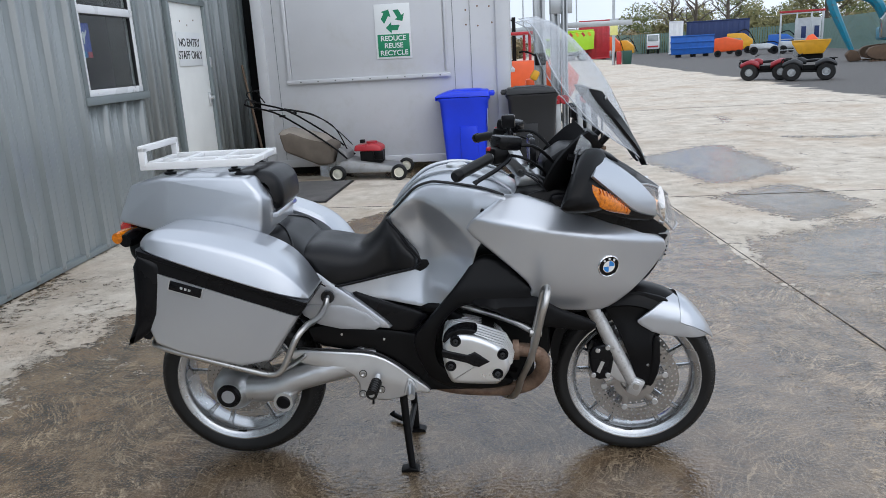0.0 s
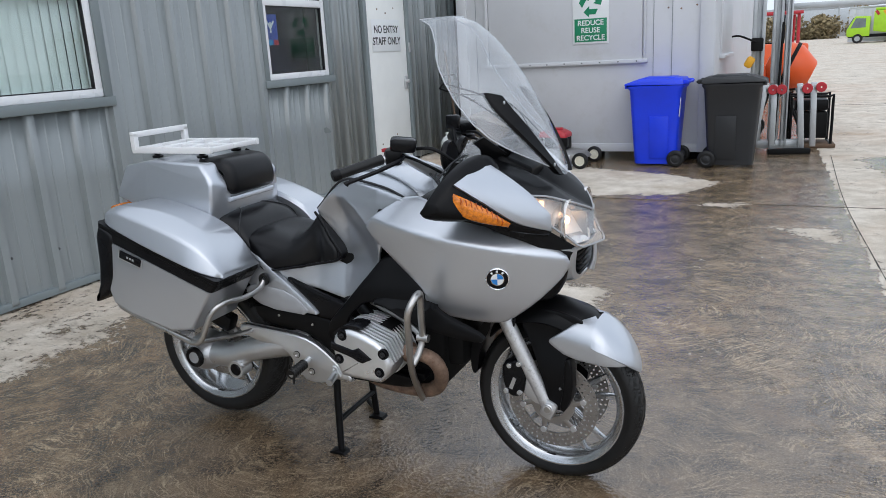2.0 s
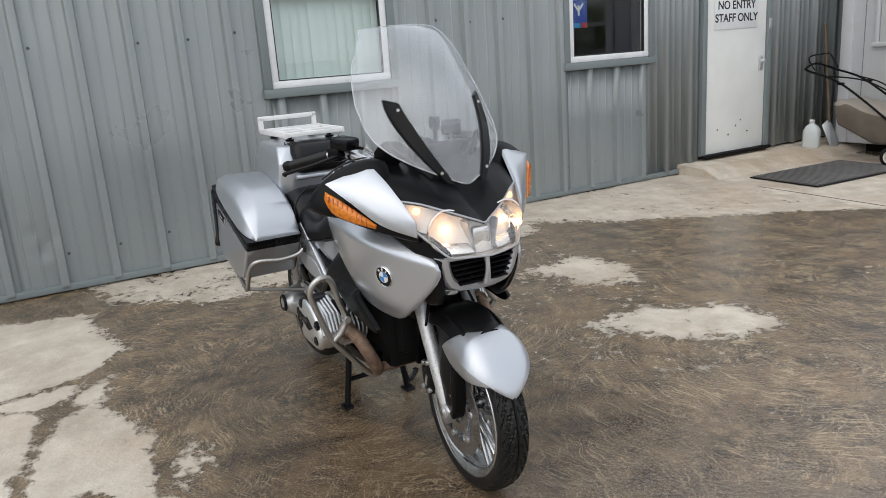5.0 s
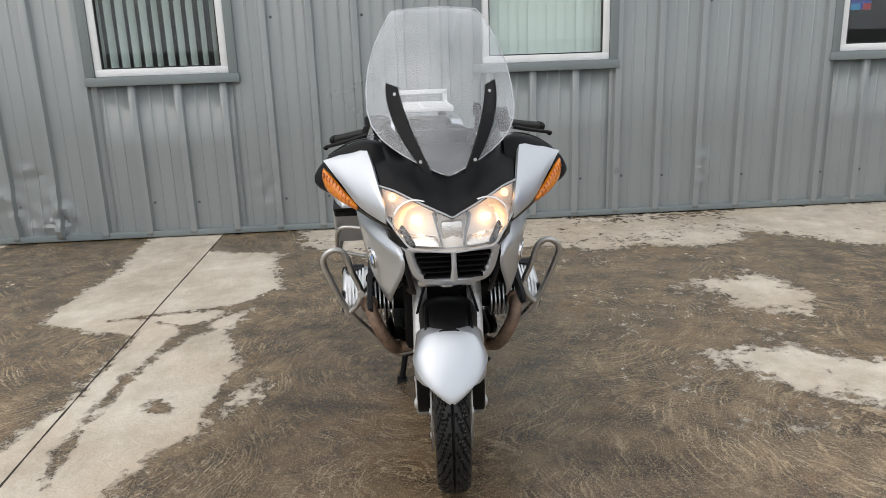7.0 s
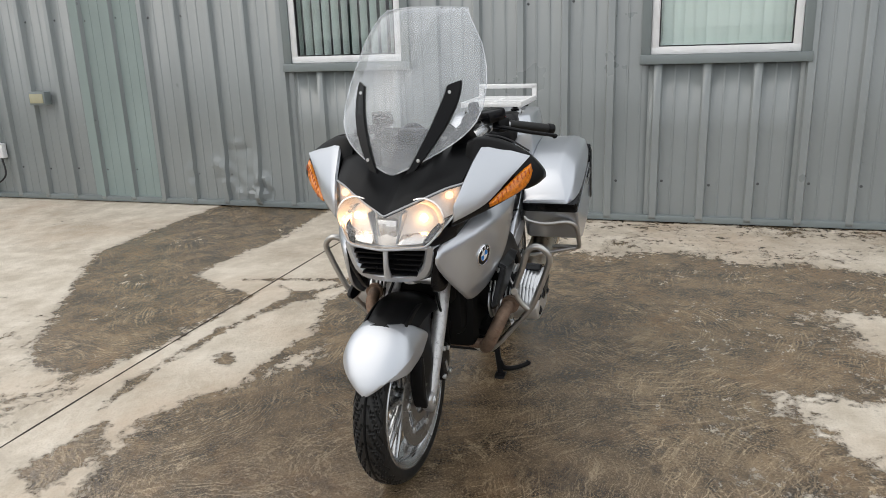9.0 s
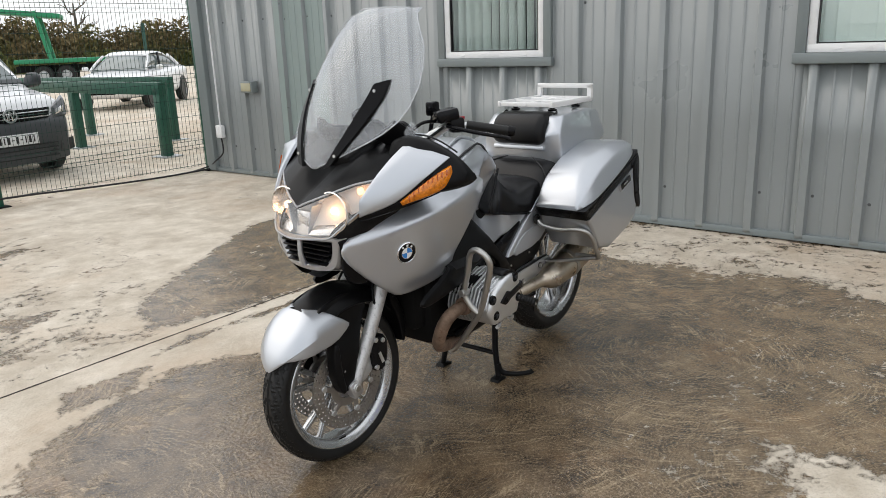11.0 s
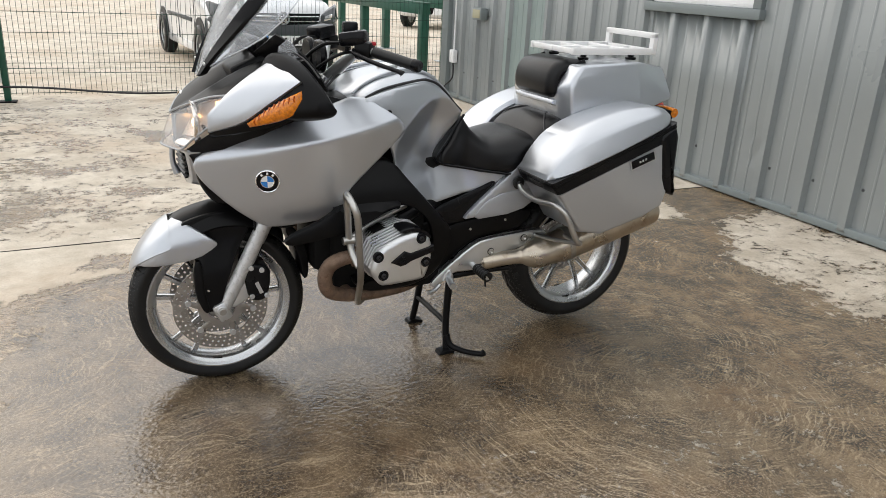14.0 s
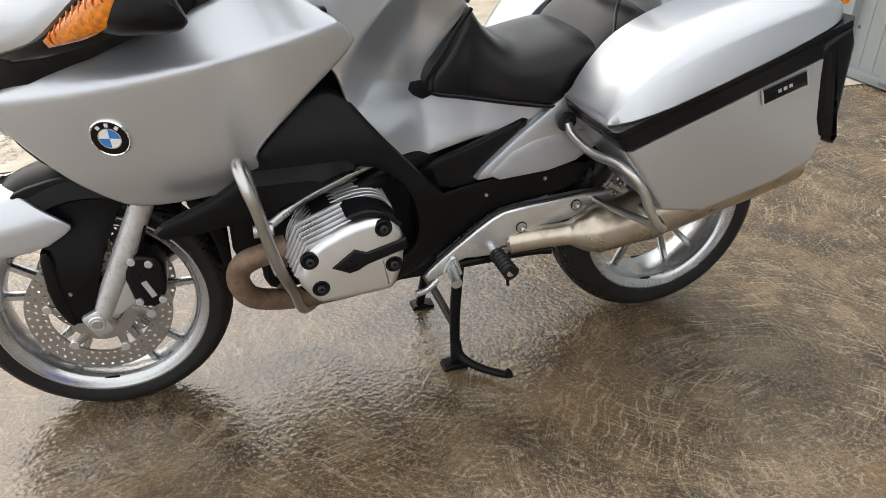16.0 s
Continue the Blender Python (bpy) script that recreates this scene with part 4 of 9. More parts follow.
# ---- grey container unit beyond the gap ----
CX0, CX1, CY = -3.12, 0.20, 7.45
cab = base("container_cabin", Matrix.Identity(4), "light grey steel container cabin on low blocks", "container")
part("shell", box((CX0 + CX1) / 2, CY + 3.0, 1.42, CX1 - CX0, 6.0, 2.62, 0.02), M["container"], cab)
part("shutter", box(-1.66, CY - 0.012, 1.9, 2.02, 0.03, 1.30, 0.006), M["container"], cab, "flat grey shutter panel")
part("shutter_frame", fuse(box(-1.66, CY - 0.03, 1.235, 2.16, 0.06, 0.05, 0.01), box(-2.70, CY - 0.025, 1.9, 0.05, 0.05, 1.36, 0.01), box(-0.62, CY - 0.025, 1.95, 0.03, 0.03, 1.30, 0.006)), M["container"], cab)
part("corner_post", box(CX1 - 0.09, CY - 0.01, 1.42, 0.17, 0.05, 2.62, 0.008), M["container"], cab)
part("corner_post", box(CX0 + 0.06, CY - 0.01, 1.42, 0.14, 0.05, 2.62, 0.008), M["container"], cab)
for bx in (-2.7, -1.4, -0.1):
    part("block", box(bx, CY + 0.35, 0.055, 0.3, 0.4, 0.11, 0.006), M["dark"], cab)
part("end_shutter", box(CX1 + 0.012, CY + 1.1, 1.7, 0.03, 1.2, 0.9, 0.006), M["container"], cab)
part("end_ledge", box(CX1 + 0.03, CY + 1.1, 1.23, 0.07, 1.3, 0.05, 0.01), M["container"], cab)
for px_, pz in ((-0.35, 2.02), (-0.2, 2.06), (-0.05, 2.05), (-0.35, 1.84), (-0.2, 1.82), (-0.02, 1.85)):
    part("screw_hole", lathe(disc(0.012, 0.006), 8, "y", (px_, CY - 0.001, pz)), M["rusty"], cab)

for x in (-2.86, -0.52, -0.30):
    part("panel_seam", box(x, CY - 0.002, 1.42, 0.006, 0.008, 2.5), M["trim"], cab)
part("base_rail", box((CX0 + CX1) / 2, CY - 0.006, 0.16, CX1 - CX0 - 0.3, 0.02, 0.10, 0.004), M["container"], cab)
for k in range(9):
    part("rivet", lathe(disc(0.009, 0.008), 8, "y", (-2.55 + 0.23 * k, CY - 0.062, 1.235)), M["fixing"], cab)

rs = base("recycling_sign", pose(-1.29, CY - 0.034, 1.81), "white and green recycling sign on the container", "sign")
part("plate", box(0, -0.002, 0, 0.46, 0.006, 0.68, 0.003), M["sign_white"], rs)
part("green_field", box(0, -0.006, -0.175, 0.41, 0.003, 0.28, 0.001), M["sign_green"], rs)
for k, text in enumerate(("REDUCE", "REUSE", "RECYCLE")):
    words("lettering", text, 0.088, Matrix.Translation((0, -0.0085, -0.115 - 0.09 * k)) @ pose(0, 0, 0, 90, 0, 0), M["sign_white"], rs)
for k in range(3):
    arrow = slab([(-0.085, 0.03), (0.0, 0.03), (0.0, 0.0), (0.055, 0.055), (0.0, 0.11), (0.0, 0.08), (-0.06, 0.08)], 0, -0.002, 0.0005, 0, 1)
    moved(arrow, Matrix.Translation((0, -0.006, 0.145)) @ pose(0, 0, 0, 0, 120 * k + 60, 0) @ Matrix.Diagonal((1.3, 1, 1.3, 1)) @ Matrix.Translation((0.012, 0, 0.022)))
    part("arrow", arrow, M["sign_green"], rs)

# shade of the lean-to gap between wall and container, added as a dark sheet
fixed("gap_shade_sheet", box(-3.6, 8.6, 1.5, 1.4, 0.06, 3.0), M["dark"], "dark sheet painting the shade in the gap behind the container", "wall", m=Matrix.Identity(4))

# ---- the motorcycle: local x forward, y to its left, z up ----
BIKE = base("motorcycle", pose(0, 0.058, 0, 0, 0, 1.0), "silver touring motorcycle with hard cases on its centre stand", "motorcycle")
FX, FZ = 0.520, 0.297
RX, RZ = -0.960, 0.332


def lerp_table(table):
    xs, vs = [a for a, _ in table], [b for _, b in table]
    return lambda x: float(np.interp(x, xs, vs))


def tyre(r, half, rim_r, cx, cz, tread):
    """A tyre with a crowned tread cut by slanting grooves."""
    n, rings = 300, []
    out_p = [(rim_r - 0.012, -half * 0.62)]
    for k in range(37):
        a = -1 + 2 * k / 36
        wid = half * math.sin(a * math.pi / 2)
        rr2 = rim_r + (r - rim_r) * (1 - abs(a) ** 2.4)
        out_p.append((rr2, wid * (0.80 + 0.20 * (1 - (max(0, abs(a) - 0.75) / 0.25)))))
    out_p.append((rim_r - 0.012, half * 0.62))
    for i in range(n):
        a = 2 * math.pi * i / n
        ring = []
        for j, (rr, h) in enumerate(out_p):
            u = h / half
            if abs(u) < 0.82 and rr > rim_r + 0.02:
                ph = (i + abs(u) * tread * 3.0) % tread
                cut = (ph < tread * 0.22 and 0.14 < abs(u)) or (tread * 0.5 < ph < tread * 0.62 and 0.40 < abs(u) < 0.74)
                line = abs(u) < 0.045 or 0.36 < abs(u) < 0.41
                if cut or line:
                    rr -= 0.007
            ring.append((cx + rr * math.cos(a), h, cz + rr * math.sin(a)))
        rings.append(ring)
    rings.append(rings[0])
    bm = loft(rings, closed=False, caps=False)
    bmesh.ops.remove_doubles(bm, verts=bm.verts, dist=1e-5)
    return bm


def drilled_disc(ro, ri, y, thick, rows, cols, cx, cz):
    """A brake disc: a ring of cells, each with a drilled hole."""
    bm = bmesh.new()
    dr, da = (ro - ri) / rows, 2 * math.pi / cols
    for i in range(cols):
        for j in range(rows):
            r0, a0 = ri + dr * j, da * (i + 0.33 * j)
            rm, am = r0 + dr / 2, a0 + da / 2
            outer = [(r0, a0), (r0, am), (r0, a0 + da), (rm, a0 + da), (r0 + dr, a0 + da), (r0 + dr, am), (r0 + dr, a0), (rm, a0)]
            hole = 0.0042
            rel = [(-1, -1), (-1, 0), (-1, 1), (0, 1), (1, 1), (1, 0), (1, -1), (0, -1)]
            loops = []
            for yy in (y - thick / 2, y + thick / 2):
                o = [bm.verts.new((cx + r * math.cos(a), yy, cz + r * math.sin(a))) for r, a in outer]
                h = []
                for u, w in rel:
                    q = math.hypot(u, w)
                    r, a = rm + hole * u / q, am + hole * w / q / rm
                    h.append(bm.verts.new((cx + r * math.cos(a), yy, cz + r * math.sin(a))))
                for k in range(8):
                    m_ = (k + 1) % 8
                    bm.faces.new((o[k], o[m_], h[m_], h[k]))
                loops.append((o, h))
            (o0, h0), (o1, h1) = loops
            for k in range(8):
                m_ = (k + 1) % 8
                bm.faces.new((h0[k], h0[m_], h1[m_], h1[k]))
            if j == 0 or j == rows - 1:
                ks = (0, 1) if j == 0 else (4, 5)
                for k in ks:
                    bm.faces.new((o0[k], o0[k + 1], o1[k + 1], o1[k]))
    bmesh.ops.remove_doubles(bm, verts=bm.verts, dist=1e-5)
    return bm


def spoke(r0, r1, a0, a1, w0, w1, t, cx, cz, y=0.0):
    """One cast spoke from hub to rim, bowed and tapered."""
    rings = []
    for k in range(5):
        f = k / 4
        r, a, w = r0 + (r1 - r0) * f, a0 + (a1 - a0) * f, w0 + (w1 - w0) * f
        c, s = math.cos(a), math.sin(a)
        tt = t * (1 - 0.25 * f)
        ring = []
        for u, v in ((-1, -0.6), (-0.6, -1), (0.6, -1), (1, -0.6), (1, 0.6), (0.6, 1), (-0.6, 1), (-1, 0.6)):
            ring.append((cx + r * c - s * w * u, y + tt * v, cz + r * s + c * w * u))
        rings.append(ring)
    return loft(rings)


def wheel(name, cx, cz, tyre_r, half, rim_r, rim_half, label):
    half_p = [(rim_r + 0.003, rim_half), (rim_r + 0.005, rim_half - 0.003), (rim_r - 0.004, rim_half - 0.007), (rim_r - 0.014, rim_half - 0.011), (rim_r - 0.020, rim_half - 0.020), (rim_r - 0.022, rim_half * 0.5), (rim_r - 0.026, 0.0)]
    prof = [(r, -h) for r, h in half_p] + [(r, h) for r, h in reversed(half_p[:-1])]
    inner = [(r - (0.004 if abs(h) > rim_half * 0.7 else 0.006), h) for r, h in prof]
    w = part(name, lathe(prof + inner[::-1], 96, "y", (cx, 0, cz), closed=True), M["rim"], BIKE, label)
    part("tyre", tyre(tyre_r, half, rim_r + 0.002, cx, cz, 10), M["rubber"], w, "black road tyre, damp tread")
    part("hub", lathe([(0.018, -0.05), (0.05, -0.05), (0.052, -0.03), (0.042, -0.02), (0.042, 0.02), (0.052, 0.03), (0.05, 0.05), (0.018, 0.05)], 36, "y", (cx, 0, cz)), M["rim"], w)
    for k in range(5):
        a = 2 * math.pi * k / 5 + 0.35
        for s in (-1, 1):
            part("spoke", spoke(0.038, rim_r - 0.024, a + s * 0.16, a + s * 0.20, 0.012, 0.0085, 0.016, cx, cz), M["rim"], w)
    part("valve", tube([(cx + (rim_r - 0.03) * math.cos(1.0), 0.0, cz + (rim_r - 0.03) * math.sin(1.0)), (cx + (rim_r - 0.085) * math.cos(1.0), 0.012, cz + (rim_r - 0.085) * math.sin(1.0))], 0.004, 8), M["black"], w)
    part("balance_weight", box(cx - 0.02, -rim_half + 0.016, cz - rim_r + 0.020, 0.035, 0.004, 0.012, 0.002), M["dark"], w)
    part("balance_weight", box(cx + 0.02, rim_half - 0.016, cz - rim_r + 0.020, 0.035, 0.004, 0.012, 0.002), M["dark"], w)
    return w


fw = wheel("front_wheel", FX, FZ, 0.299, 0.060, 0.239, 0.052, "cast silver front wheel")
rw = wheel("rear_wheel", RX, RZ, 0.315, 0.088, 0.236, 0.076, "cast silver rear wheel")
for s in (-1, 1):
    d = part("brake_disc", drilled_disc(0.160, 0.112, s * 0.066, 0.005, 3, 44, FX, FZ), M["disc"], fw, "drilled steel brake disc")
    part("disc_carrier", lathe([(0.050, s * 0.060), (0.074, s * 0.060), (0.078, s * 0.064), (0.078, s * 0.068), (0.050, s * 0.068)], 48, "y", (FX, 0, FZ), closed=True), M["disc"], fw)
    for k in range(6):
        a = 2 * math.pi * k / 6 + 0.2
        part("carrier_arm", spoke(0.070, 0.112, a - 0.12, a, 0.011, 0.008, 0.004, FX, FZ, s * 0.065), M["disc"], fw)
        part("disc_button", lathe(disc(0.011, 0.012), 14, "y", (FX + 0.111 * math.cos(a), s * 0.067, FZ + 0.111 * math.sin(a))), M["alloy"], fw)
part("brake_disc", drilled_disc(0.133, 0.085, -0.052, 0.005, 3, 36, RX, RZ), M["disc"], rw, "drilled steel rear disc")

# fork, fender and brakes
for s in (-1, 1):
    y = s * 0.096
    leg = part("fork_leg", tube([(FX - 0.002, y, FZ - 0.01), (FX - 0.03, y, FZ + 0.05), (FX - 0.14, y, FZ + 0.27), (FX - 0.24, y * 0.95, FZ + 0.48)], [0.021, 0.024, 0.026, 0.026], 20), M["fork"], BIKE, "corroded silver fork slider")
    part("axle_clamp", fuse(box(FX, y, FZ - 0.005, 0.05, 0.045, 0.07, 0.012, pose(0, 0, 0, 0, 26, 0)), lathe(disc(0.019, 0.052), 20, "y", (FX, y, FZ))), M["alloy"], leg)
    part("axle_hole", lathe(disc(0.011, 0.004), 16, "y", (FX, y + s * 0.0265, FZ)), M["rusty"], leg)
    cal = part("brake_caliper", slab([(FX - 0.165, FZ + 0.15), (FX - 0.10, FZ + 0.165), (FX - 0.075, FZ + 0.12), (FX - 0.09, FZ + 0.03), (FX - 0.14, FZ + 0.02), (FX - 0.165, FZ + 0.07)], s * 0.052, s * 0.118, 0.012), M["gloss"], BIKE, "black brake caliper")
    part("maker_mark", box(FX - 0.125, s * 0.119, FZ + 0.075, 0.013, 0.002, 0.045, 0, pose(0, 0, 0, 0, 22, 0)), M["alloy"], cal)
    for cx_, cz_ in ((-0.135, 0.14), (-0.10, 0.15), (-0.15, 0.045), (-0.10, 0.045)):
        part("caliper_bolt", lathe(disc(0.009, 0.012), 12, "y", (FX + cx_, s * 0.119, FZ + cz_)), M["alloy"], cal)
    part("caliper_bracket", slab([(FX - 0.09, FZ + 0.11), (FX - 0.05, FZ + 0.10), (FX - 0.015, FZ + 0.02), (FX - 0.04, FZ + 0.0), (FX - 0.10, FZ + 0.04)], s * 0.085, s * 0.105, 0.005), M["alloy"], leg)
    part("brake_hose", tube([(FX - 0.11, s * 0.10, FZ + 0.165), (FX - 0.14, s * 0.11, FZ + 0.23), (FX - 0.12, s * 0.10, FZ + 0.30), (FX - 0.16, s * 0.06, FZ + 0.42)], 0.005, 8), M["black"], BIKE)
part("fork_bridge", fuse(box(0.40, 0, 0.695, 0.05, 0.2, 0.035, 0.012), lathe(disc(0.028, 0.05), 20, "z", (0.40, 0, 0.70)), tube([(0.39, 0, 0.7), (0.27, 0, 0.80)], 0.028, 14)), M["alloy"], BIKE)
part("wheel_axle", lathe(disc(0.012, 0.25), 14, "y", (FX, 0, FZ)), M["steel"], BIKE)


def fender(rows, n=17):
    """A mudguard skin: rows of x, crown height, half width, how far the skirt hangs below the crown."""
    rings = []
    for x, z, w, drop in blend_rows(rows, 5):
        top, low = [], []
        for j in range(n):
            a = -1 + 2 * j / (n - 1)
            top.append((x, w * (0.4 * a + 0.6 * math.sin(a * math.pi / 2)), z - drop * abs(a) ** 2.4))
        for j in range(n - 1, -1, -1):
            p = top[j]
            low.append((p[0], p[1] * 0.94, p[2] - 0.006))
        rings.append(top + low)
    return loft(rings)


TIP = [(0.806, 0.440, 0.006, 0.004), (0.800, 0.462, 0.030, 0.012), (0.784, 0.497, 0.061, 0.026), (0.756, 0.540, 0.091, 0.044), (0.718, 0.582, 0.112, 0.062), (0.690, 0.604, 0.117, 0.073), (0.672, 0.615, 0.116, 0.077)]
ff = part("front_fender", fender(TIP), M["silver"], BIKE, "silver front mudguard tip")


def wing_depth(x, z):
    """Just under the crown of the mudguard tip, falling straight below it."""
    xs = [r[0] for r in reversed(TIP)]
    crown, wide, drop = (float(np.interp(x, [0.53] + xs, [e] + [r[k] for r in reversed(TIP)])) for k, e in ((1, 0.650), (2, 0.110), (3, 0.09)))
    a = min(1, max(0, (crown - z) / drop)) ** (1 / 2.4)
    return wide * (0.4 * a + 0.6 * math.sin(a * math.pi / 2)) - 0.003

for s in (-1, 1):
    part("fender_wing", panel([(0.798, 0.470), (0.745, 0.55), (0.67, 0.618), (0.62, 0.612), (0.525, 0.548), (0.525, 0.532), (0.59, 0.492), (0.70, 0.480)], wing_depth, s, 0.003, 0.003, 0.012, 1), M["silver"], ff)
    part("fork_cover", panel([(0.655, 0.61), (0.60, 0.55), (0.545, 0.535), (0.60, 0.49), (0.605, 0.36), (0.575, 0.29), (0.525, 0.30), (0.505, 0.38), (0.46, 0.50), (0.40, 0.60), (0.50, 0.65)], lambda x, z: 0.078 + min(0.030, 0.25 * max(0, 0.55 - z)), s, 0.004, 0.006, 0.025), M["black"], ff, "black fork cover panel")
    part("fork_shroud", slab([(0.604, 0.485), (0.606, 0.36), (0.577, 0.288), (0.556, 0.300), (0.572, 0.37), (0.578, 0.485)], s * 0.070, s * 0.112, 0.008, 1, 3), M["black"], ff)
    part("cover_screw", lathe(disc(0.006, 0.006), 10, "y", (0.562, s * 0.105, 0.375)), M["alloy"], ff)
part("fender_rear", fender([(0.690, 0.588, 0.080, 0.065), (0.650, 0.620, 0.086, 0.075), (0.60, 0.642, 0.090, 0.075), (0.52, 0.660, 0.096, 0.065), (0.44, 0.655, 0.098, 0.06), (0.36, 0.62, 0.09, 0.05), (0.30, 0.56, 0.085, 0.04)]), M["black"], ff, "black mudguard body")
part("splash_guard", slab([(0.305, 0.57), (0.265, 0.57), (0.215, 0.47), (0.215, 0.375), (0.235, 0.365), (0.25, 0.46)], -0.075, 0.075, 0.006), M["black"], BIKE, "black splash guard behind the wheel")

# ---- fairing ----
crease = lerp_table([(-0.10, 0.985), (0.65, 0.835)])
FULL = np.polyfit([-0.08, 0.05, 0.20, 0.32, 0.46, 0.62], [0.262, 0.298, 0.308, 0.292, 0.243, 0.152], 3)


def soft_max(d, r=0.005):
    return 0.5 * (d + math.sqrt(d * d + r * r))


def fairing_depth(x, z):
    d = z - crease(x)
    return float(np.polyval(FULL, x)) - 1.0 * soft_max(d) - 0.17 * soft_max(-d) - 0.30 * soft_max(-d - 0.20, 0.03)


SIDE = [(-0.070, 0.925), (-0.058, 0.955), (-0.02, 0.985), (0.08, 1.045), (0.22, 1.0), (0.36, 0.945), (0.50, 0.893), (0.59, 0.858), (0.605, 0.82), (0.575, 0.77), (0.50, 0.695), (0.415, 0.632), (0.37, 0.618), (0.25, 0.630), (0.115, 0.655),
        (0.135, 0.69), (0.140, 0.725), (0.11, 0.765), (0.03, 0.84)]
for s in (-1, 1):
    sf = part("side_fairing", panel(SIDE, fairing_depth, s, 0.005, 0.006, 0.010, 1), M["silver"], BIKE)
    # round maker's badge, plain
    bx, bz = 0.395, 0.787
    by = fairing_depth(bx, bz)
    nrm = Vector((-(fairing_depth(bx + 0.01, bz) - fairing_depth(bx - 0.01, bz)) / 0.02, 1, -(fairing_depth(bx, bz + 0.01) - fairing_depth(bx, bz - 0.01)) / 0.02)).normalized()
    turn = nrm.to_track_quat("Y", "Z").to_matrix().to_4x4()
    bm_m = Matrix.Diagonal((1, s, 1, 1)) @ Matrix.Translation((bx, by, bz)) @ turn
    badge = part("badge", moved(lathe([(0.034, -0.004), (0.038, -0.004), (0.038, 0.003), (0.036, 0.005), (0.034, 0.004)], 40, closed=True), bm_m), M["chrome"], sf, "round enamel maker's badge")
    part("badge_ring", moved(lathe([(0, -0.003), (0.0345, -0.003), (0.0345, 0.0035), (0, 0.0035)], 40), bm_m), M["gloss"], badge)
    for k in range(4):
        q = bmesh.new()
        arc = [(0.020 * math.cos(math.pi / 2 * (k + f / 8)), 0.0045, 0.020 * math.sin(math.pi / 2 * (k + f / 8))) for f in range(9)]
        top = [q.verts.new((0, 0.0045, 0))] + [q.verts.new(p) for p in arc]
        low = [q.verts.new((v.co.x, 0.003, v.co.z)) for v in top]
        q.faces.new(top), q.faces.new(low)
        for i in range(len(top)):
            j = (i + 1) % len(top)
            q.faces.new((top[i], top[j], low[j], low[i]))
        part("badge_quarter", moved(q, bm_m), M["blue"] if (k % 2) == (0 if s < 0 else 1) else M["white"], badge)
    part("badge_rim", moved(lathe([(0.0195, 0.003), (0.0215, 0.003), (0.0215, 0.005), (0.0195, 0.005)], 32, closed=True), bm_m), M["chrome"], badge)
    for k in range(3):
        part("badge_mark", moved(box(0, 0.0042, 0.0275, 0.0065, 0.002, 0.007), bm_m @ pose(0, 0, 0, 0, (k - 1) * 38, 0)), M["white"], badge)

    # black gap under the headlamp, between mirror and fairing
    part("fairing_inner", panel([(0.60, 0.845), (0.62, 0.88), (0.56, 0.935), (0.42, 0.995), (0.28, 1.03), (0.20, 1.03), (0.24, 0.97), (0.40, 0.91)], lambda x, z: float(np.interp(x, [0.2, 0.4, 0.52, 0.62], [0.235, 0.225, 0.195, 0.13])), s, 0.01, 0.01, 0.03), M["gloss"], BIKE)
    part("fairing_lining", panel([(0.0, 0.93), (0.10, 1.02), (0.24, 1.05), (0.36, 0.98), (0.55, 0.86), (0.50, 0.74), (0.40, 0.66), (0.14, 0.67), (0.10, 0.78)], lambda x, z: float(np.interp(x, [0.0, 0.12, 0.36, 0.5, 0.56], [0.22, 0.24, 0.21, 0.15, 0.12])) - 0.35 * max(0, z - 0.93), s, 0.004, 0.006, 0.04), M["black"], BIKE)

    # black lower fairing round the cylinder
    low = [(-0.275, 0.55), (-0.20, 0.635), (-0.10, 0.745), (-0.035, 0.83), (0.05, 0.82), (0.13, 0.74), (0.20, 0.66), (0.36, 0.60), (0.34, 0.565), (0.20, 0.585), (0.08, 0.615), (-0.02, 0.665), (-0.10, 0.665), (-0.165, 0.61), (-0.195, 0.52), (-0.185, 0.44),
           (-0.10, 0.405), (0.05, 0.39), (0.08, 0.36), (0.02, 0.335), (-0.12, 0.335), (-0.21, 0.375), (-0.25, 0.45)]
    part("lower_fairing", panel(low, lambda x, z: float(np.interp(z, [0.33, 0.42, 0.6, 0.72, 0.83], [0.205, 0.235, 0.26, 0.25, 0.205])) + (0.025 if z < 0.68 and x > -0.05 and z > 0.56 else 0), s, 0.006, 0.012, 0.022, 2), M["black"], BIKE, "black plastic lower fairing")

# nose: grille frame, slats, headlamp
def nose_x(y, z):
    return 0.640 - 1.0 * y * y - 0.22 * (0.865 - z)


u_path = [(-0.140, 0.868), (-0.134, 0.835), (-0.122, 0.795), (-0.100, 0.768), (-0.06, 0.757), (0, 0.753), (0.06, 0.757), (0.100, 0.768), (0.122, 0.795), (0.134, 0.835), (0.140, 0.868)]
def nose_ring(back, grow, low):
    return [(nose_x(y, z) - back, y * grow, 0.868 - (0.868 - z) * low) for y, z in blend_rows(u_path, 4)]


lip = [nose_ring(0.030, 0.86, 0.84), nose_ring(0.006, 0.88, 0.86), nose_ring(0.0, 0.94, 0.93), nose_ring(0.003, 1.0, 1.0), nose_ring(0.008, 1.06, 1.08), nose_ring(0.050, 1.14, 1.17), nose_ring(0.11, 1.20, 1.24), nose_ring(0.11, 1.12, 1.16), nose_ring(0.04, 0.98, 1.0)]
gr = part("grille_frame", fuse(loft([list(r) for r in zip(*lip)]), tube([(nose_x(y, 0.868) - 0.012, y, 0.864) for y in np.linspace(-0.14, 0.14, 7)], 0.008, 10)), M["silver"], BIKE, "silver twin grille frame")
part("grille_pillar", tube([(0.640, 0, 0.866), (0.642, 0, 0.81), (0.630, 0, 0.768)], [0.009, 0.009, 0.013], 12), M["silver"], gr)
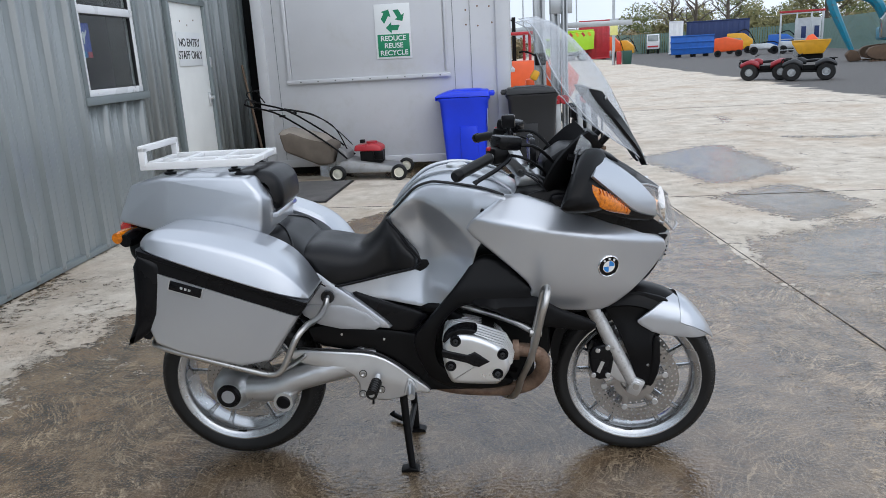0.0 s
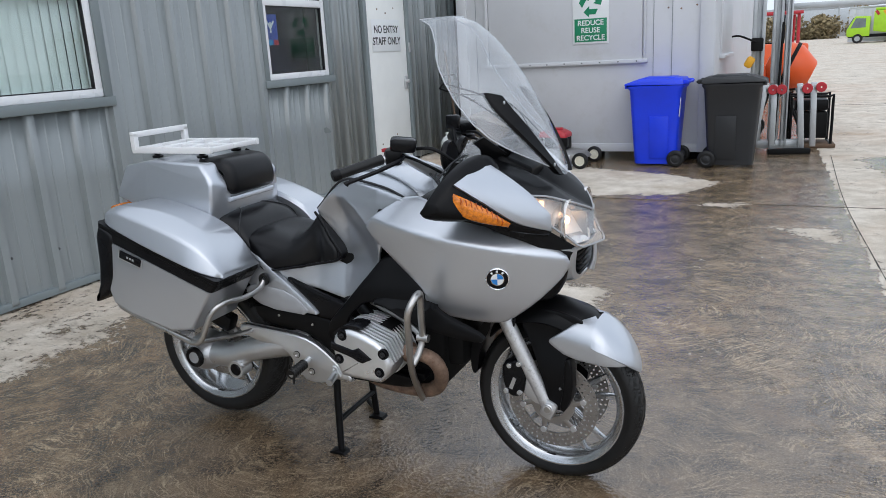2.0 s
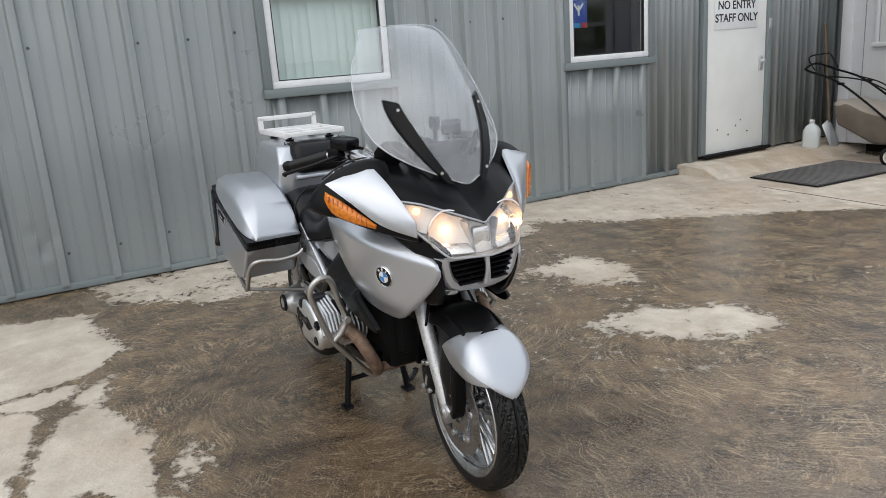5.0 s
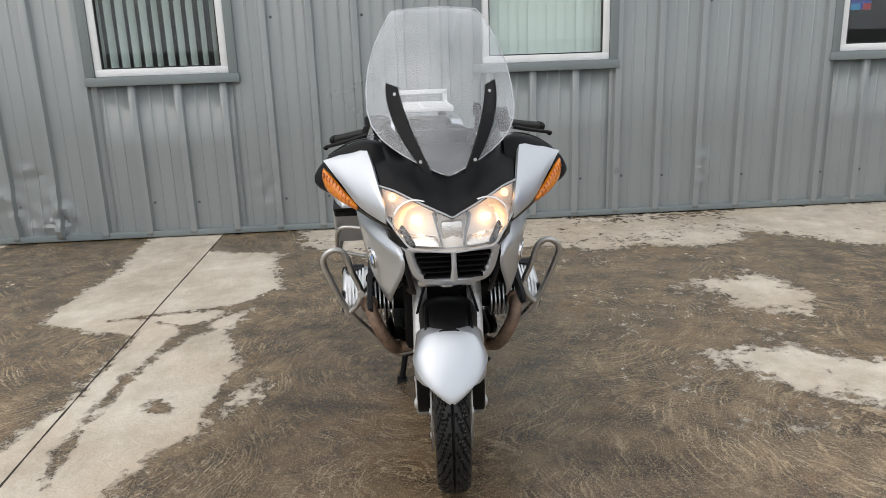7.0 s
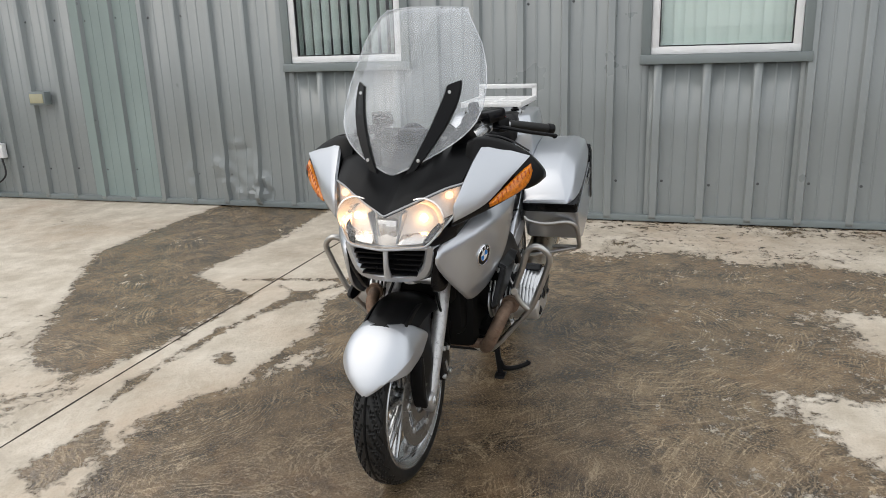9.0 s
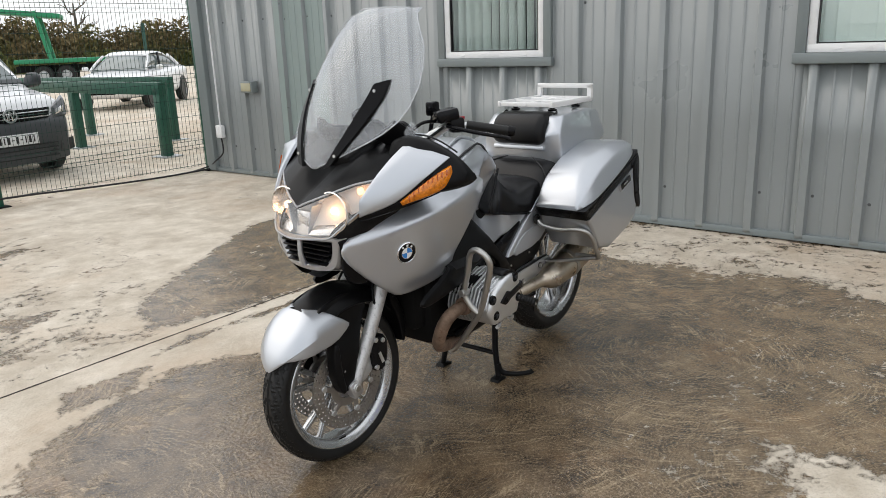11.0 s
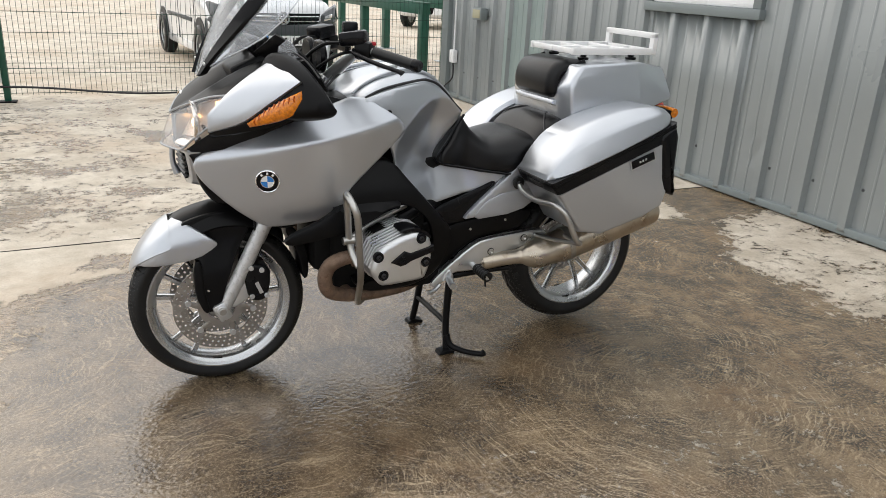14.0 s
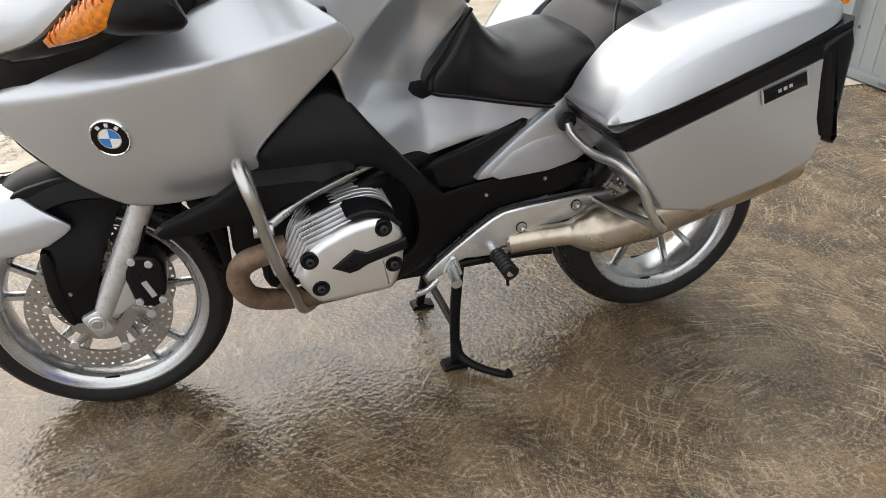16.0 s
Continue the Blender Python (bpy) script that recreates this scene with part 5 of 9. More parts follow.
for k in range(5):
    part("grille_slat", box(0.605, 0, 0.778 + 0.017 * k, 0.03, 0.235 - 0.012 * (4 - k), 0.006, 0.002, pose(0, 0, 0, 0, 20, 0)), M["gloss"], gr)
part("grille_back", box(0.570, 0, 0.81, 0.02, 0.25, 0.11, 0.005), M["ink"], gr)
for s in (-1, 1):
    part("nose_cheek", panel([(0.62, 0.865), (0.60, 0.84), (0.585, 0.76), (0.54, 0.69), (0.47, 0.68), (0.48, 0.78), (0.54, 0.88)], lambda x, z: float(np.interp(x, [0.47, 0.55, 0.62], [0.19, 0.165, 0.148])) - 0.35 * max(0, 0.80 - z), s, 0.006, 0.01, 0.025), M["gloss"], BIKE, "gloss black cheek beside the grille")


def lamp_edge(y):
    """Top and foot of the lamp glass at y."""
    a = abs(y)
    return 0.968 + 0.42 * a + (0.0 if a < 0.17 else -0.2 * (a - 0.17)), 0.868 + 0.02 * a + max(0, a - 0.13) * 1.2


def lamp_x(y, z):
    return 0.672 - 1.6 * y * y - 0.42 * max(0, z - 0.89) - 0.15 * abs(y)


def lamp_shell(dx, inset=0.0, n=33, m=9):
    rings = []
    for j in range(n):
        y = (-1 + 2 * j / (n - 1)) * (0.218 - inset)
        t, f = lamp_edge(y)
        rings.append([(lamp_x(y, z) - dx, y, z) for z in np.linspace(f + inset, t - inset, m)])
    return rings


lens_rows = lamp_shell(0.0)
glass = part("headlamp_lens", loft([r + [(p[0] - 0.004, p[1], p[2]) for p in reversed(r)] for r in lens_rows]), M["lens"], BIKE, "clear headlamp glass over lit twin lamps")
glass.visible_shadow = False
part("headlamp_case", loft([r + [(0.50, p[1] * 0.96, p[2]) for p in reversed(r)] for r in lamp_shell(0.045, 0.002)]), M["lamp_glow_ivory"], glass, "reflector housing, warm lamp glow put into its colour")
def lamp_loop(dx):
    rows = lamp_shell(dx, 0.001)
    return [r[0] for r in rows] + rows[-1][1:] + [r[-1] for r in reversed(rows[:-1])] + list(reversed(rows[0][1:-1]))


part("lamp_wall", loft([list(q) for q in zip(*[lamp_loop(d) for d in (0.005, 0.050, 0.052, 0.007)])] + [[lamp_loop(d)[0] for d in (0.005, 0.050, 0.052, 0.007)]], caps=False), M["lamp_glow_ivory"], glass, "inner wall of the headlamp, painted in warm lamp glow")
part("lamp_rim", fuse(tube([(lamp_x(y, lamp_edge(y)[0]) + 0.001, y, lamp_edge(y)[0]) for y in np.linspace(-0.218, 0.218, 21)], 0.003, 8, 2), tube([(lamp_x(y, lamp_edge(y)[1]) + 0.001, y, lamp_edge(y)[1]) for y in np.linspace(-0.2, 0.2, 21)], 0.0035, 8, 2)), M["silver_flat"], glass)
for s in (-1, 1):
    cy_, cz_ = s * 0.112, 0.950
    xr = lamp_x(cy_, cz_) - 0.075
    bowl = [(0.008, -0.040), (0.030, -0.036), (0.050, -0.020), (0.062, 0.0), (0.066, 0.014)]
    part("reflector", lathe([(r, h) for r, h in bowl] + [(r + 0.004, h - 0.002) for r, h in reversed(bowl)], 32, "x", (xr + 0.045, cy_, cz_), closed=True), M["bowl"], glass)
    part("lamp_bulb", lathe([(0, -0.010), (0.010, -0.007), (0.013, 0.0), (0.010, 0.008), (0, 0.011)], 20, "x", (xr + 0.045, cy_, cz_ + 0.004)), M["bulb"], glass, "lit warm bulb")
    part("reflector_step", ruled([(lamp_x(q, 0.93) - 0.060, s * q, 0.922) for q in (0.045, 0.09, 0.135, 0.17)], [(lamp_x(q, 0.885) - 0.020, s * q, 0.882 + max(0, q - 0.13) * 1.1) for q in (0.045, 0.09, 0.135, 0.165)], 0.003, 0.004, 5, 6), M["bowl"], glass)
    part("side_lamp", lathe(disc(0.012, 0.012), 18, "x", (lamp_x(s * 0.178, 1.02) - 0.02, s * 0.178, 1.015)), glow("side_lamp_glow", (1.0, 0.55, 0.25), 2.5), glass)
    part("lamp_baffle", box(lamp_x(s * 0.045, 0.93) - 0.04, s * 0.045, 0.925, 0.05, 0.006, 0.10, 0.002, pose(0, 0, 0, -s * 14, 0, 0)), M["silver_flat"], glass)
part("lamp_centre", box(0.60, 0, 0.918, 0.04, 0.070, 0.07, 0.012), M["bowl"], glass)


def cowl():
    """The black cowl from headlamp to screen base, dipping to the middle."""
    rings = []
    for j in range(41):
        u = -1 + 2 * j / 40
        y = u * 0.212
        a = abs(y)
        t = lamp_edge(min(a, 0.218) * (1 if y >= 0 else -1))[0]
        x0, z0 = lamp_x(min(a, 0.218), t) - 0.002, t + 0.004
        x3, z3 = 0.30 - 0.15 * a, 1.158 - 0.15 * a * a + 0.02 * a
        row = []
        for k in range(9):
            f = k / 8
            sag = 0.035 * math.sin(math.pi * f) * (1 - 0.6 * abs(u)) - 0.04 * math.sin(math.pi * f) * max(0, 0.45 - abs(u)) * 2.0
            row.append((x0 + (x3 - x0) * f, y * (1 + 0.20 * f), z0 + (z3 - z0) * f + sag))
        rings.append(row + [(p[0] - 0.004, p[1], p[2] - 0.012) for p in reversed(row)])
    return loft(rings)


cw = part("front_cowl", cowl(), M["black"], BIKE, "matt black cowl above the headlamp")
for s in (-1, 1):
    part("cowl_slot", box(0.515, s * 0.062, 1.043, 0.06, 0.016, 0.012, 0.004, pose(0, 0, 0, 0, 28, 0)), M["ink"], cw)

# mirrors: black housing, silver cap, amber indicator
# across the housing: y, rear foot x, rear top x, front foot x, front top x, foot z, top z
HOUSING = [(0.200, 0.285, 0.325, 0.43, 0.385, 1.005, 1.165), (0.235, 0.262, 0.312, 0.445, 0.385, 0.990, 1.176), (0.285, 0.240, 0.296, 0.435, 0.370, 0.984, 1.170), (0.335, 0.226, 0.282, 0.405, 0.348, 0.985, 1.150),
           (0.385, 0.217, 0.268, 0.368, 0.326, 0.995, 1.118), (0.418, 0.215, 0.256, 0.330, 0.305, 1.008, 1.084), (0.436, 0.222, 0.250, 0.292, 0.282, 1.025, 1.056)]


def face_patch(pts, k, thick, bulge):
    """A bowed four-cornered plate with thickness."""
    a, b, c, d = pts
    return ruled([a, b], [d, c], thick, bulge, k, k, 0.001)


for s in (-1, 1):
    rings = []
    for y, x0, x1, x2, x3, z0, z1 in blend_rows(HOUSING, 4):
        rings.append([(x, s * y, z) for x, z in rounded([(x0, z0), (x2, z0 + 0.006), (x3, z1), (x1, z1)], 3, 0.20)])
    mh = part("mirror_housing", loft(rings), M["black"], BIKE, "black mirror and hand-guard housing")
    part("housing_seam", tube([(x1 - 0.002, s * y, z1 + 0.0005) for y, x0, x1, x2, x3, z0, z1 in HOUSING[1:5]], 0.003, 6), M["ink"], mh)
    part("mirror_cap", ruled([(0.374, s * 0.258, 1.160), (0.440, s * 0.240, 1.112), (0.505, s * 0.224, 1.056), (0.560, s * 0.205, 0.992)],
                             [(0.330, s * 0.402, 1.114), (0.402, s * 0.345, 1.048), (0.478, s * 0.284, 0.980), (0.562, s * 0.205, 0.940)], 0.010, 0.012, 5, 8), M["silver"], mh, "silver mirror cap")
    lens_ = part("indicator", ruled([(0.328, s * 0.405, 1.086), (0.372, s * 0.376, 1.058), (0.425, s * 0.333, 1.014), (0.462, s * 0.296, 0.978)],
                                    [(0.322, s * 0.408, 1.066), (0.344, s * 0.398, 1.022), (0.388, s * 0.362, 0.992), (0.455, s * 0.298, 0.966)], 0.008, 0.012, 6, 8), M["amber"], mh, "ribbed amber indicator")
    for k in range(9):
        f = (k + 1) / 10
        a_ = Vector((0.332, s * 0.4085, 1.072)).lerp(Vector((0.452, s * 0.306, 0.978)), f)
        d_ = 0.006 + 0.013 * math.sin(math.pi * f)
        part("lens_rib", tube([tuple(a_ + Vector((0.001, 0, d_))), tuple(a_ + Vector((0.005, s * 0.003, 0))), tuple(a_ - Vector((0.001, 0, d_)))], 0.0022, 6, 2), M["amber_deep"], lens_)
    part("indicator_bed", ruled([(0.322, s * 0.392, 1.104), (0.402, s * 0.335, 1.040), (0.478, s * 0.275, 0.972), (0.560, s * 0.198, 0.936)],
                                [(0.305, s * 0.395, 1.010), (0.385, s * 0.335, 0.975), (0.46, s * 0.27, 0.945), (0.545, s * 0.19, 0.915)], 0.006, 0.0, 4, 5), M["gloss"], mh)

# windscreen
zc_tab = lerp_table([(1.085, 0.552), (1.15, 0.530), (1.26, 0.485), (1.36, 0.435), (1.41, 0.405), (1.46, 0.368), (1.51, 0.325), (1.55, 0.283), (1.575, 0.25), (1.60, 0.19)])
wid_tab = lerp_table([(1.080, 0.006), (1.095, 0.04), (1.12, 0.095), (1.15, 0.15), (1.18, 0.195), (1.22, 0.230), (1.27, 0.245), (1.34, 0.245), (1.40, 0.235), (1.47, 0.214), (1.53, 0.184), (1.595, 0.148)])


def screen_x(y, z):
    return zc_tab(z) - min(3.3, 1.6 + 5.0 * max(0, z - 1.1)) * y * y


rings = []
for z in np.concatenate([np.linspace(1.08, 1.2, 8), np.linspace(1.22, 1.56, 18), np.linspace(1.565, 1.595, 6)]):
    row = []
    for j in range(33):
        u = -1 + 2 * j / 32
        y = u * wid_tab(z)
        z2 = z - 0.007 * u * u * max(0, (z - 1.5) / 0.095)
        row.append((screen_x(y, z), y, z2))
    rings.append(row + [(p[0] - 0.0045, p[1], p[2] - 0.001) for p in reversed(row)])
ws = part("windscreen", loft(rings), M["screen"], BIKE, "tall clear curved windscreen")
ws.visible_shadow = False
edge_pts = [(screen_x(wid_tab(z), z), wid_tab(z), z - 0.007 * max(0, (z - 1.5) / 0.095)) for z in np.linspace(1.085, 1.595, 26)]
top_pts = [(screen_x(u * wid_tab(1.595), 1.595) - 0.002, u * wid_tab(1.595), 1.595 - 0.007 * u * u) for u in np.linspace(1, -1, 9)]
part("screen_edge", tube([(p[0] - 0.002, p[1], p[2]) for p in edge_pts] + top_pts[1:-1] + [(p[0] - 0.002, -p[1], p[2]) for p in reversed(edge_pts)], 0.0022, 6, 1), clear("bright_screen_edge", (0.9, 0.92, 0.93), 1.0, 0.35), ws)
for s in (-1, 1):
    strip = []
    for k in range(13):
        f = k / 12
        z = 1.352 - 0.262 * f
        yc = 0.160 - 0.098 * f ** 1.5 + 0.006 * math.sin(math.pi * f)
        w = 0.016 + 0.012 * math.sin(math.pi * min(1, f + 0.05)) ** 0.8
        ring = []
        for u, o in ((-1, 0.001), (-0.8, 0.010), (0.8, 0.010), (1, 0.001), (1, -0.008), (-1, -0.008)):
            yy = yc + w * u
            zz = z + 0.35 * w * u
            ring.append((screen_x(yy, min(1.6, max(1.08, zz))) + o, s * yy, zz))
        strip.append(ring)
    st = part("screen_bracket", loft(strip), M["black"], ws, "black screen bracket strip")
    for z, y in ((1.325, 0.153), (1.125, 0.085)):
        part("bracket_screw", lathe(disc(0.0055, 0.004), 10, "x", (screen_x(y, z) + 0.012, s * y, z)), M["alloy"], st)
    part("wind_deflector", face_patch([(0.285, s * 0.258, 1.165), (0.350, s * 0.238, 1.142), (0.345, s * 0.226, 1.190), (0.312, s * 0.236, 1.222)], 5, 0.001, 0.002), M["screen"], BIKE, "small clear wind deflector").visible_shadow = False

# cockpit
part("dash_top", hull([(x, q * y, z) for q in (-1, 1) for x, y, z in ((0.19, 0.12, 1.06), (0.20, 0.11, 1.12), (0.27, 0.12, 1.165), (0.36, 0.11, 1.165), (0.46, 0.07, 1.11), (0.44, 0.10, 1.04), (0.30, 0.13, 1.06))], 0.012, 3), M["black"], BIKE, "black instrument cowl")
for s in (-1, 1):
    part("cockpit_wing", ruled([(0.190, s * 0.225, 1.055), (0.235, s * 0.215, 1.130), (0.300, s * 0.200, 1.195), (0.345, s * 0.190, 1.222)], [(0.230, s * 0.170, 1.010), (0.290, s * 0.165, 1.080), (0.350, s * 0.150, 1.140), (0.400, s * 0.140, 1.165)], 0.010, 0.008, 4, 6), M["black"], BIKE, "black inner fairing wing")
    for k in range(3):
        part("wiring", tube([(0.10 + 0.03 * k, s * 0.10, 1.10 - 0.01 * k), (0.16 + 0.02 * k, s * (0.16 + 0.02 * k), 1.075), (0.20, s * 0.19, 1.03), (0.16 + 0.03 * k, s * 0.20, 0.97)], 0.004, 6), M["ink"], BIKE)
for s in (-1, 1):
    part("dial", lathe([(0, 0), (0.05, 0), (0.055, -0.012), (0.052, -0.02), (0, -0.02)], 28, "x", (0.175, s * 0.06, 1.145)), M["gloss"], BIKE)
part("screen_mount", fuse(*[tube([(0.34, s * 0.09, 1.12), (0.42, s * 0.09, 1.20)], 0.012, 10) for s in (-1, 1)], box(0.37, 0, 1.18, 0.03, 0.22, 0.05, 0.01)), M["black"], BIKE)
for s in (-1, 1):
    hb = part("handlebar", tube([(0.13, s * 0.055, 1.085), (0.10, s * 0.13, 1.135), (0.07, s * 0.20, 1.178), (0.045, s * 0.255, 1.185), (-0.062, s * 0.40, 1.152)], [0.022, 0.020, 0.016, 0.011, 0.011], 16), M["alloy"], BIKE, "cast silver handlebar")
    a, b = Vector((0.035, s * 0.268, 1.183)), Vector((-0.062, s * 0.40, 1.152))
    ribs = []
    for k in range(33):
        p = a.lerp(b, k / 32)
        ribs.append((*p, 0.0175 if k % 2 else 0.0158))
    part("grip", tube([r[:3] for r in ribs], [r[3] for r in ribs], 16, 1, smooth=False), M["rubber"], hb, "ribbed black rubber grip")
    part("bar_end", tube([tuple(b.lerp(a, 0.1)), tuple(b), tuple(b + (b - a) * 0.05)], [0.019, 0.019, 0.015], 16, 2), M["gloss"], hb)
    sw = part("switch_block", box(0.055, s * 0.235, 1.186, 0.055, 0.065, 0.055, 0.012, pose(0, 0, 0, 0, 0, s * -36)), M["black"], hb)
    part("reservoir", box(0.085, s * 0.215, 1.222, 0.085, 0.075, 0.045, 0.012, pose(0, 0, 0, 0, 8, s * -30)), M["gloss"], hb, "black fluid reservoir")
    part("switch_button", box(0.03, s * 0.245, 1.208, 0.014, 0.016, 0.012, 0.003), M["red"], sw)
    part("lever", tube([(0.085, s * 0.225, 1.185), (0.095, s * 0.27, 1.178), (0.06, s * 0.34, 1.158), (0.005, s * 0.415, 1.138), (-0.005, s * 0.425, 1.132)], [0.010, 0.008, 0.007, 0.007, 0.010], 10), M["gloss"], hb)
    part("control_cable", tube([(0.08, s * 0.2, 1.18), (0.14, s * 0.22, 1.17), (0.20, s * 0.17, 1.12), (0.22, s * 0.09, 1.05)], 0.005, 8), M["black"], hb)
    part("control_cable", tube([(0.09, s * 0.19, 1.20), (0.17, s * 0.17, 1.20), (0.24, s * 0.12, 1.13), (0.25, s * 0.07, 1.05)], 0.006, 8), M["black"], hb)
part("steering_head", box(0.15, 0, 1.07, 0.09, 0.17, 0.05, 0.015), M["alloy"], BIKE)
part("cockpit_floor", body([(0.06, 0.93, 1.03, 0.15), (0.18, 0.92, 1.04, 0.2), (0.30, 0.9, 1.04, 0.2), (0.42, 0.88, 1.02, 0.17)], 3, 28, 3.5, 3.5), M["black"], BIKE)
ph = part("phone_mount", fuse(tube([(0.09, 0.14, 1.16), (0.08, 0.15, 1.22)], 0.008, 8), box(0.08, 0.15, 1.245, 0.05, 0.03, 0.05, 0.008)), M["gloss"], BIKE, "black clamp mount on the bar")

# tank, side covers
KNEE_CREASE = [(-0.330, 0.985), (-0.250, 1.022), (-0.205, 1.018), (-0.150, 0.984), (-0.095, 0.932), (-0.052, 0.872), (-0.040, 0.818), (-0.060, 0.760), (-0.130, 0.690)]


def knee_depth(x, z):
    """A full shoulder above the curved crease, falling away inside it for the rider's knee."""
    full = float(np.interp(x, [-0.56, -0.36, -0.24, -0.13, -0.04, 0.09], [0.176, 0.150, 0.162, 0.198, 0.226, 0.246])) - 0.42 * soft_max(z - 1.005, 0.02)
    best, side_ = 9.0, 0.0
    for (ax, az), (bx, bz) in zip(KNEE_CREASE, KNEE_CREASE[1:]):
        ex, ez = bx - ax, bz - az
        k = min(1.0, max(0.0, ((x - ax) * ex + (z - az) * ez) / (ex * ex + ez * ez)))
        d = math.hypot(x - ax - k * ex, z - az - k * ez)
        if d < best:
            best, side_ = d, ex * (z - az) - ez * (x - ax)
    f = min(1.0, best / 0.115) if side_ < 0 else 0.0
    keep = float(np.interp(x, [-0.42, -0.22], [0.2, 1.0])) * float(np.interp(z, [0.64, 0.80], [0.25, 1.0]))
    return full - 0.058 * math.sin(f * math.pi / 2) * keep + 0.10 * soft_max(0.70 - z, 0.02)


part("tank", body([(-0.345, 0.88, 0.925, 0.070), (-0.31, 0.88, 0.985, 0.092), (-0.26, 0.88, 1.048, 0.100), (-0.20, 0.88, 1.090, 0.108), (-0.12, 0.88, 1.104, 0.116), (-0.04, 0.90, 1.097, 0.132), (0.05, 0.90, 1.066, 0.150), (0.12, 0.90, 1.025, 0.150), (0.16, 0.90, 0.98, 0.14)], 4, 56, 4.0, 4.0, 0.5), M["silver"], BIKE, "silver fuel tank")
part("filler_cap", lathe([(0, 0.012), (0.030, 0.012), (0.036, 0.008), (0.038, 0.0), (0.038, -0.01)], 28, "z", (-0.10, 0, 1.104)), M["alloy"], BIKE, "silver filler cap")
for s in (-1, 1):
    part("tank_seam", tube([(-0.345, s * 0.118, 0.960), (-0.308, s * 0.128, 0.992), (-0.247, s * 0.136, 1.052), (-0.197, s * 0.146, 1.074), (-0.149, s * 0.162, 1.077), (-0.017, s * 0.196, 1.058), (0.06, s * 0.215, 1.032)], 0.0045, 8), M["ink"], BIKE)
    part("tank_rail", tube([(-0.325, s * 0.086, 0.990), (-0.285, s * 0.091, 1.034), (-0.215, s * 0.099, 1.087), (-0.131, s * 0.109, 1.107), (-0.05, s * 0.129, 1.098), (0.03, s * 0.147, 1.073), (0.085, s * 0.158, 1.037)], [0.004, 0.006, 0.007, 0.007, 0.007, 0.006, 0.004], 10), M["silver"], BIKE, "silver tank edge strip")
    part("tank_strip", ruled([(-0.335, s * 0.080, 0.975), (-0.285, s * 0.090, 1.030), (-0.215, s * 0.098, 1.083), (-0.131, s * 0.108, 1.103), (-0.05, s * 0.128, 1.094), (0.03, s * 0.146, 1.070), (0.085, s * 0.158, 1.034)],
                             [(-0.335, s * 0.118, 0.957), (-0.304, s * 0.126, 0.986), (-0.247, s * 0.134, 1.044), (-0.149, s * 0.160, 1.069), (-0.06, s * 0.186, 1.060), (0.02, s * 0.205, 1.044), (0.085, s * 0.215, 1.020)], 0.004, 0.006, 4, 6), M["silver"], BIKE)
    part("knee_panel", panel([(-0.341, 0.958), (-0.307, 0.988), (-0.246, 1.048), (-0.197, 1.069), (-0.149, 1.072), (-0.017, 1.053), (0.085, 1.024), (0.05, 0.95), (0.0, 0.89), (-0.028, 0.866), (-0.041, 0.833), (-0.056, 0.784), (-0.128, 0.696), (-0.180, 0.633), (-0.203, 0.625),
                              (-0.35, 0.655), (-0.511, 0.688), (-0.546, 0.738), (-0.447, 0.756), (-0.325, 0.784), (-0.260, 0.802), (-0.256, 0.822), (-0.290, 0.872), (-0.322, 0.922)], knee_depth, s, 0.005, 0.008, 0.011, 1), M["silver"], BIKE, "silver knee panel")
    part("rear_cover", panel([(-0.54, 0.735), (-0.60, 0.79), (-0.72, 0.82), (-0.76, 0.74), (-0.64, 0.655), (-0.57, 0.595), (-0.36, 0.562), (-0.345, 0.575), (-0.44, 0.66)], lambda x, z: 0.185 - 0.05 * max(0, -0.6 - x), s, 0.006, 0.012, 0.025, 1), M["silver"], BIKE, "silver rear side cover")
    part("rear_cover_lower", panel([(-0.45, 0.648), (-0.36, 0.560), (-0.58, 0.575), (-0.68, 0.64), (-0.62, 0.675)], lambda x, z: 0.190, s, 0.004, 0.008, 0.025, 1), M["silver_flat"], BIKE, "grey lower cover")
    part("cover_gap", panel([(-0.36, 0.655), (-0.24, 0.62), (-0.215, 0.60), (-0.28, 0.545), (-0.37, 0.555), (-0.44, 0.64), (-0.50, 0.715)], lambda x, z: 0.168, s, 0.006, 0.010, 0.025, 1), M["gloss"], BIKE, "black vinyl infill")
    part("frame_cover", panel([(-0.66, 0.585), (-0.36, 0.557), (-0.24, 0.53), (-0.205, 0.42), (-0.225, 0.345), (-0.268, 0.372), (-0.375, 0.462), (-0.44, 0.488), (-0.56, 0.498), (-0.64, 0.52)], lambda x, z: 0.165, s, 0.006, 0.008, 0.025, 1), M["black"], BIKE, "black frame cover")
    part("filler_latch", box(-0.005, s * 0.246, 0.985, 0.03, 0.02, 0.014, 0.005, pose(0, 0, 0, 0, 25, 0)), M["black"], BIKE)
    for x, z in ((-0.53, 0.548), (-0.38, 0.525), (-0.245, 0.46)):
        part("cover_screw", lathe(disc(0.0045, 0.005), 10, "y", (x, s * 0.177, z)), M["steel"], BIKE)

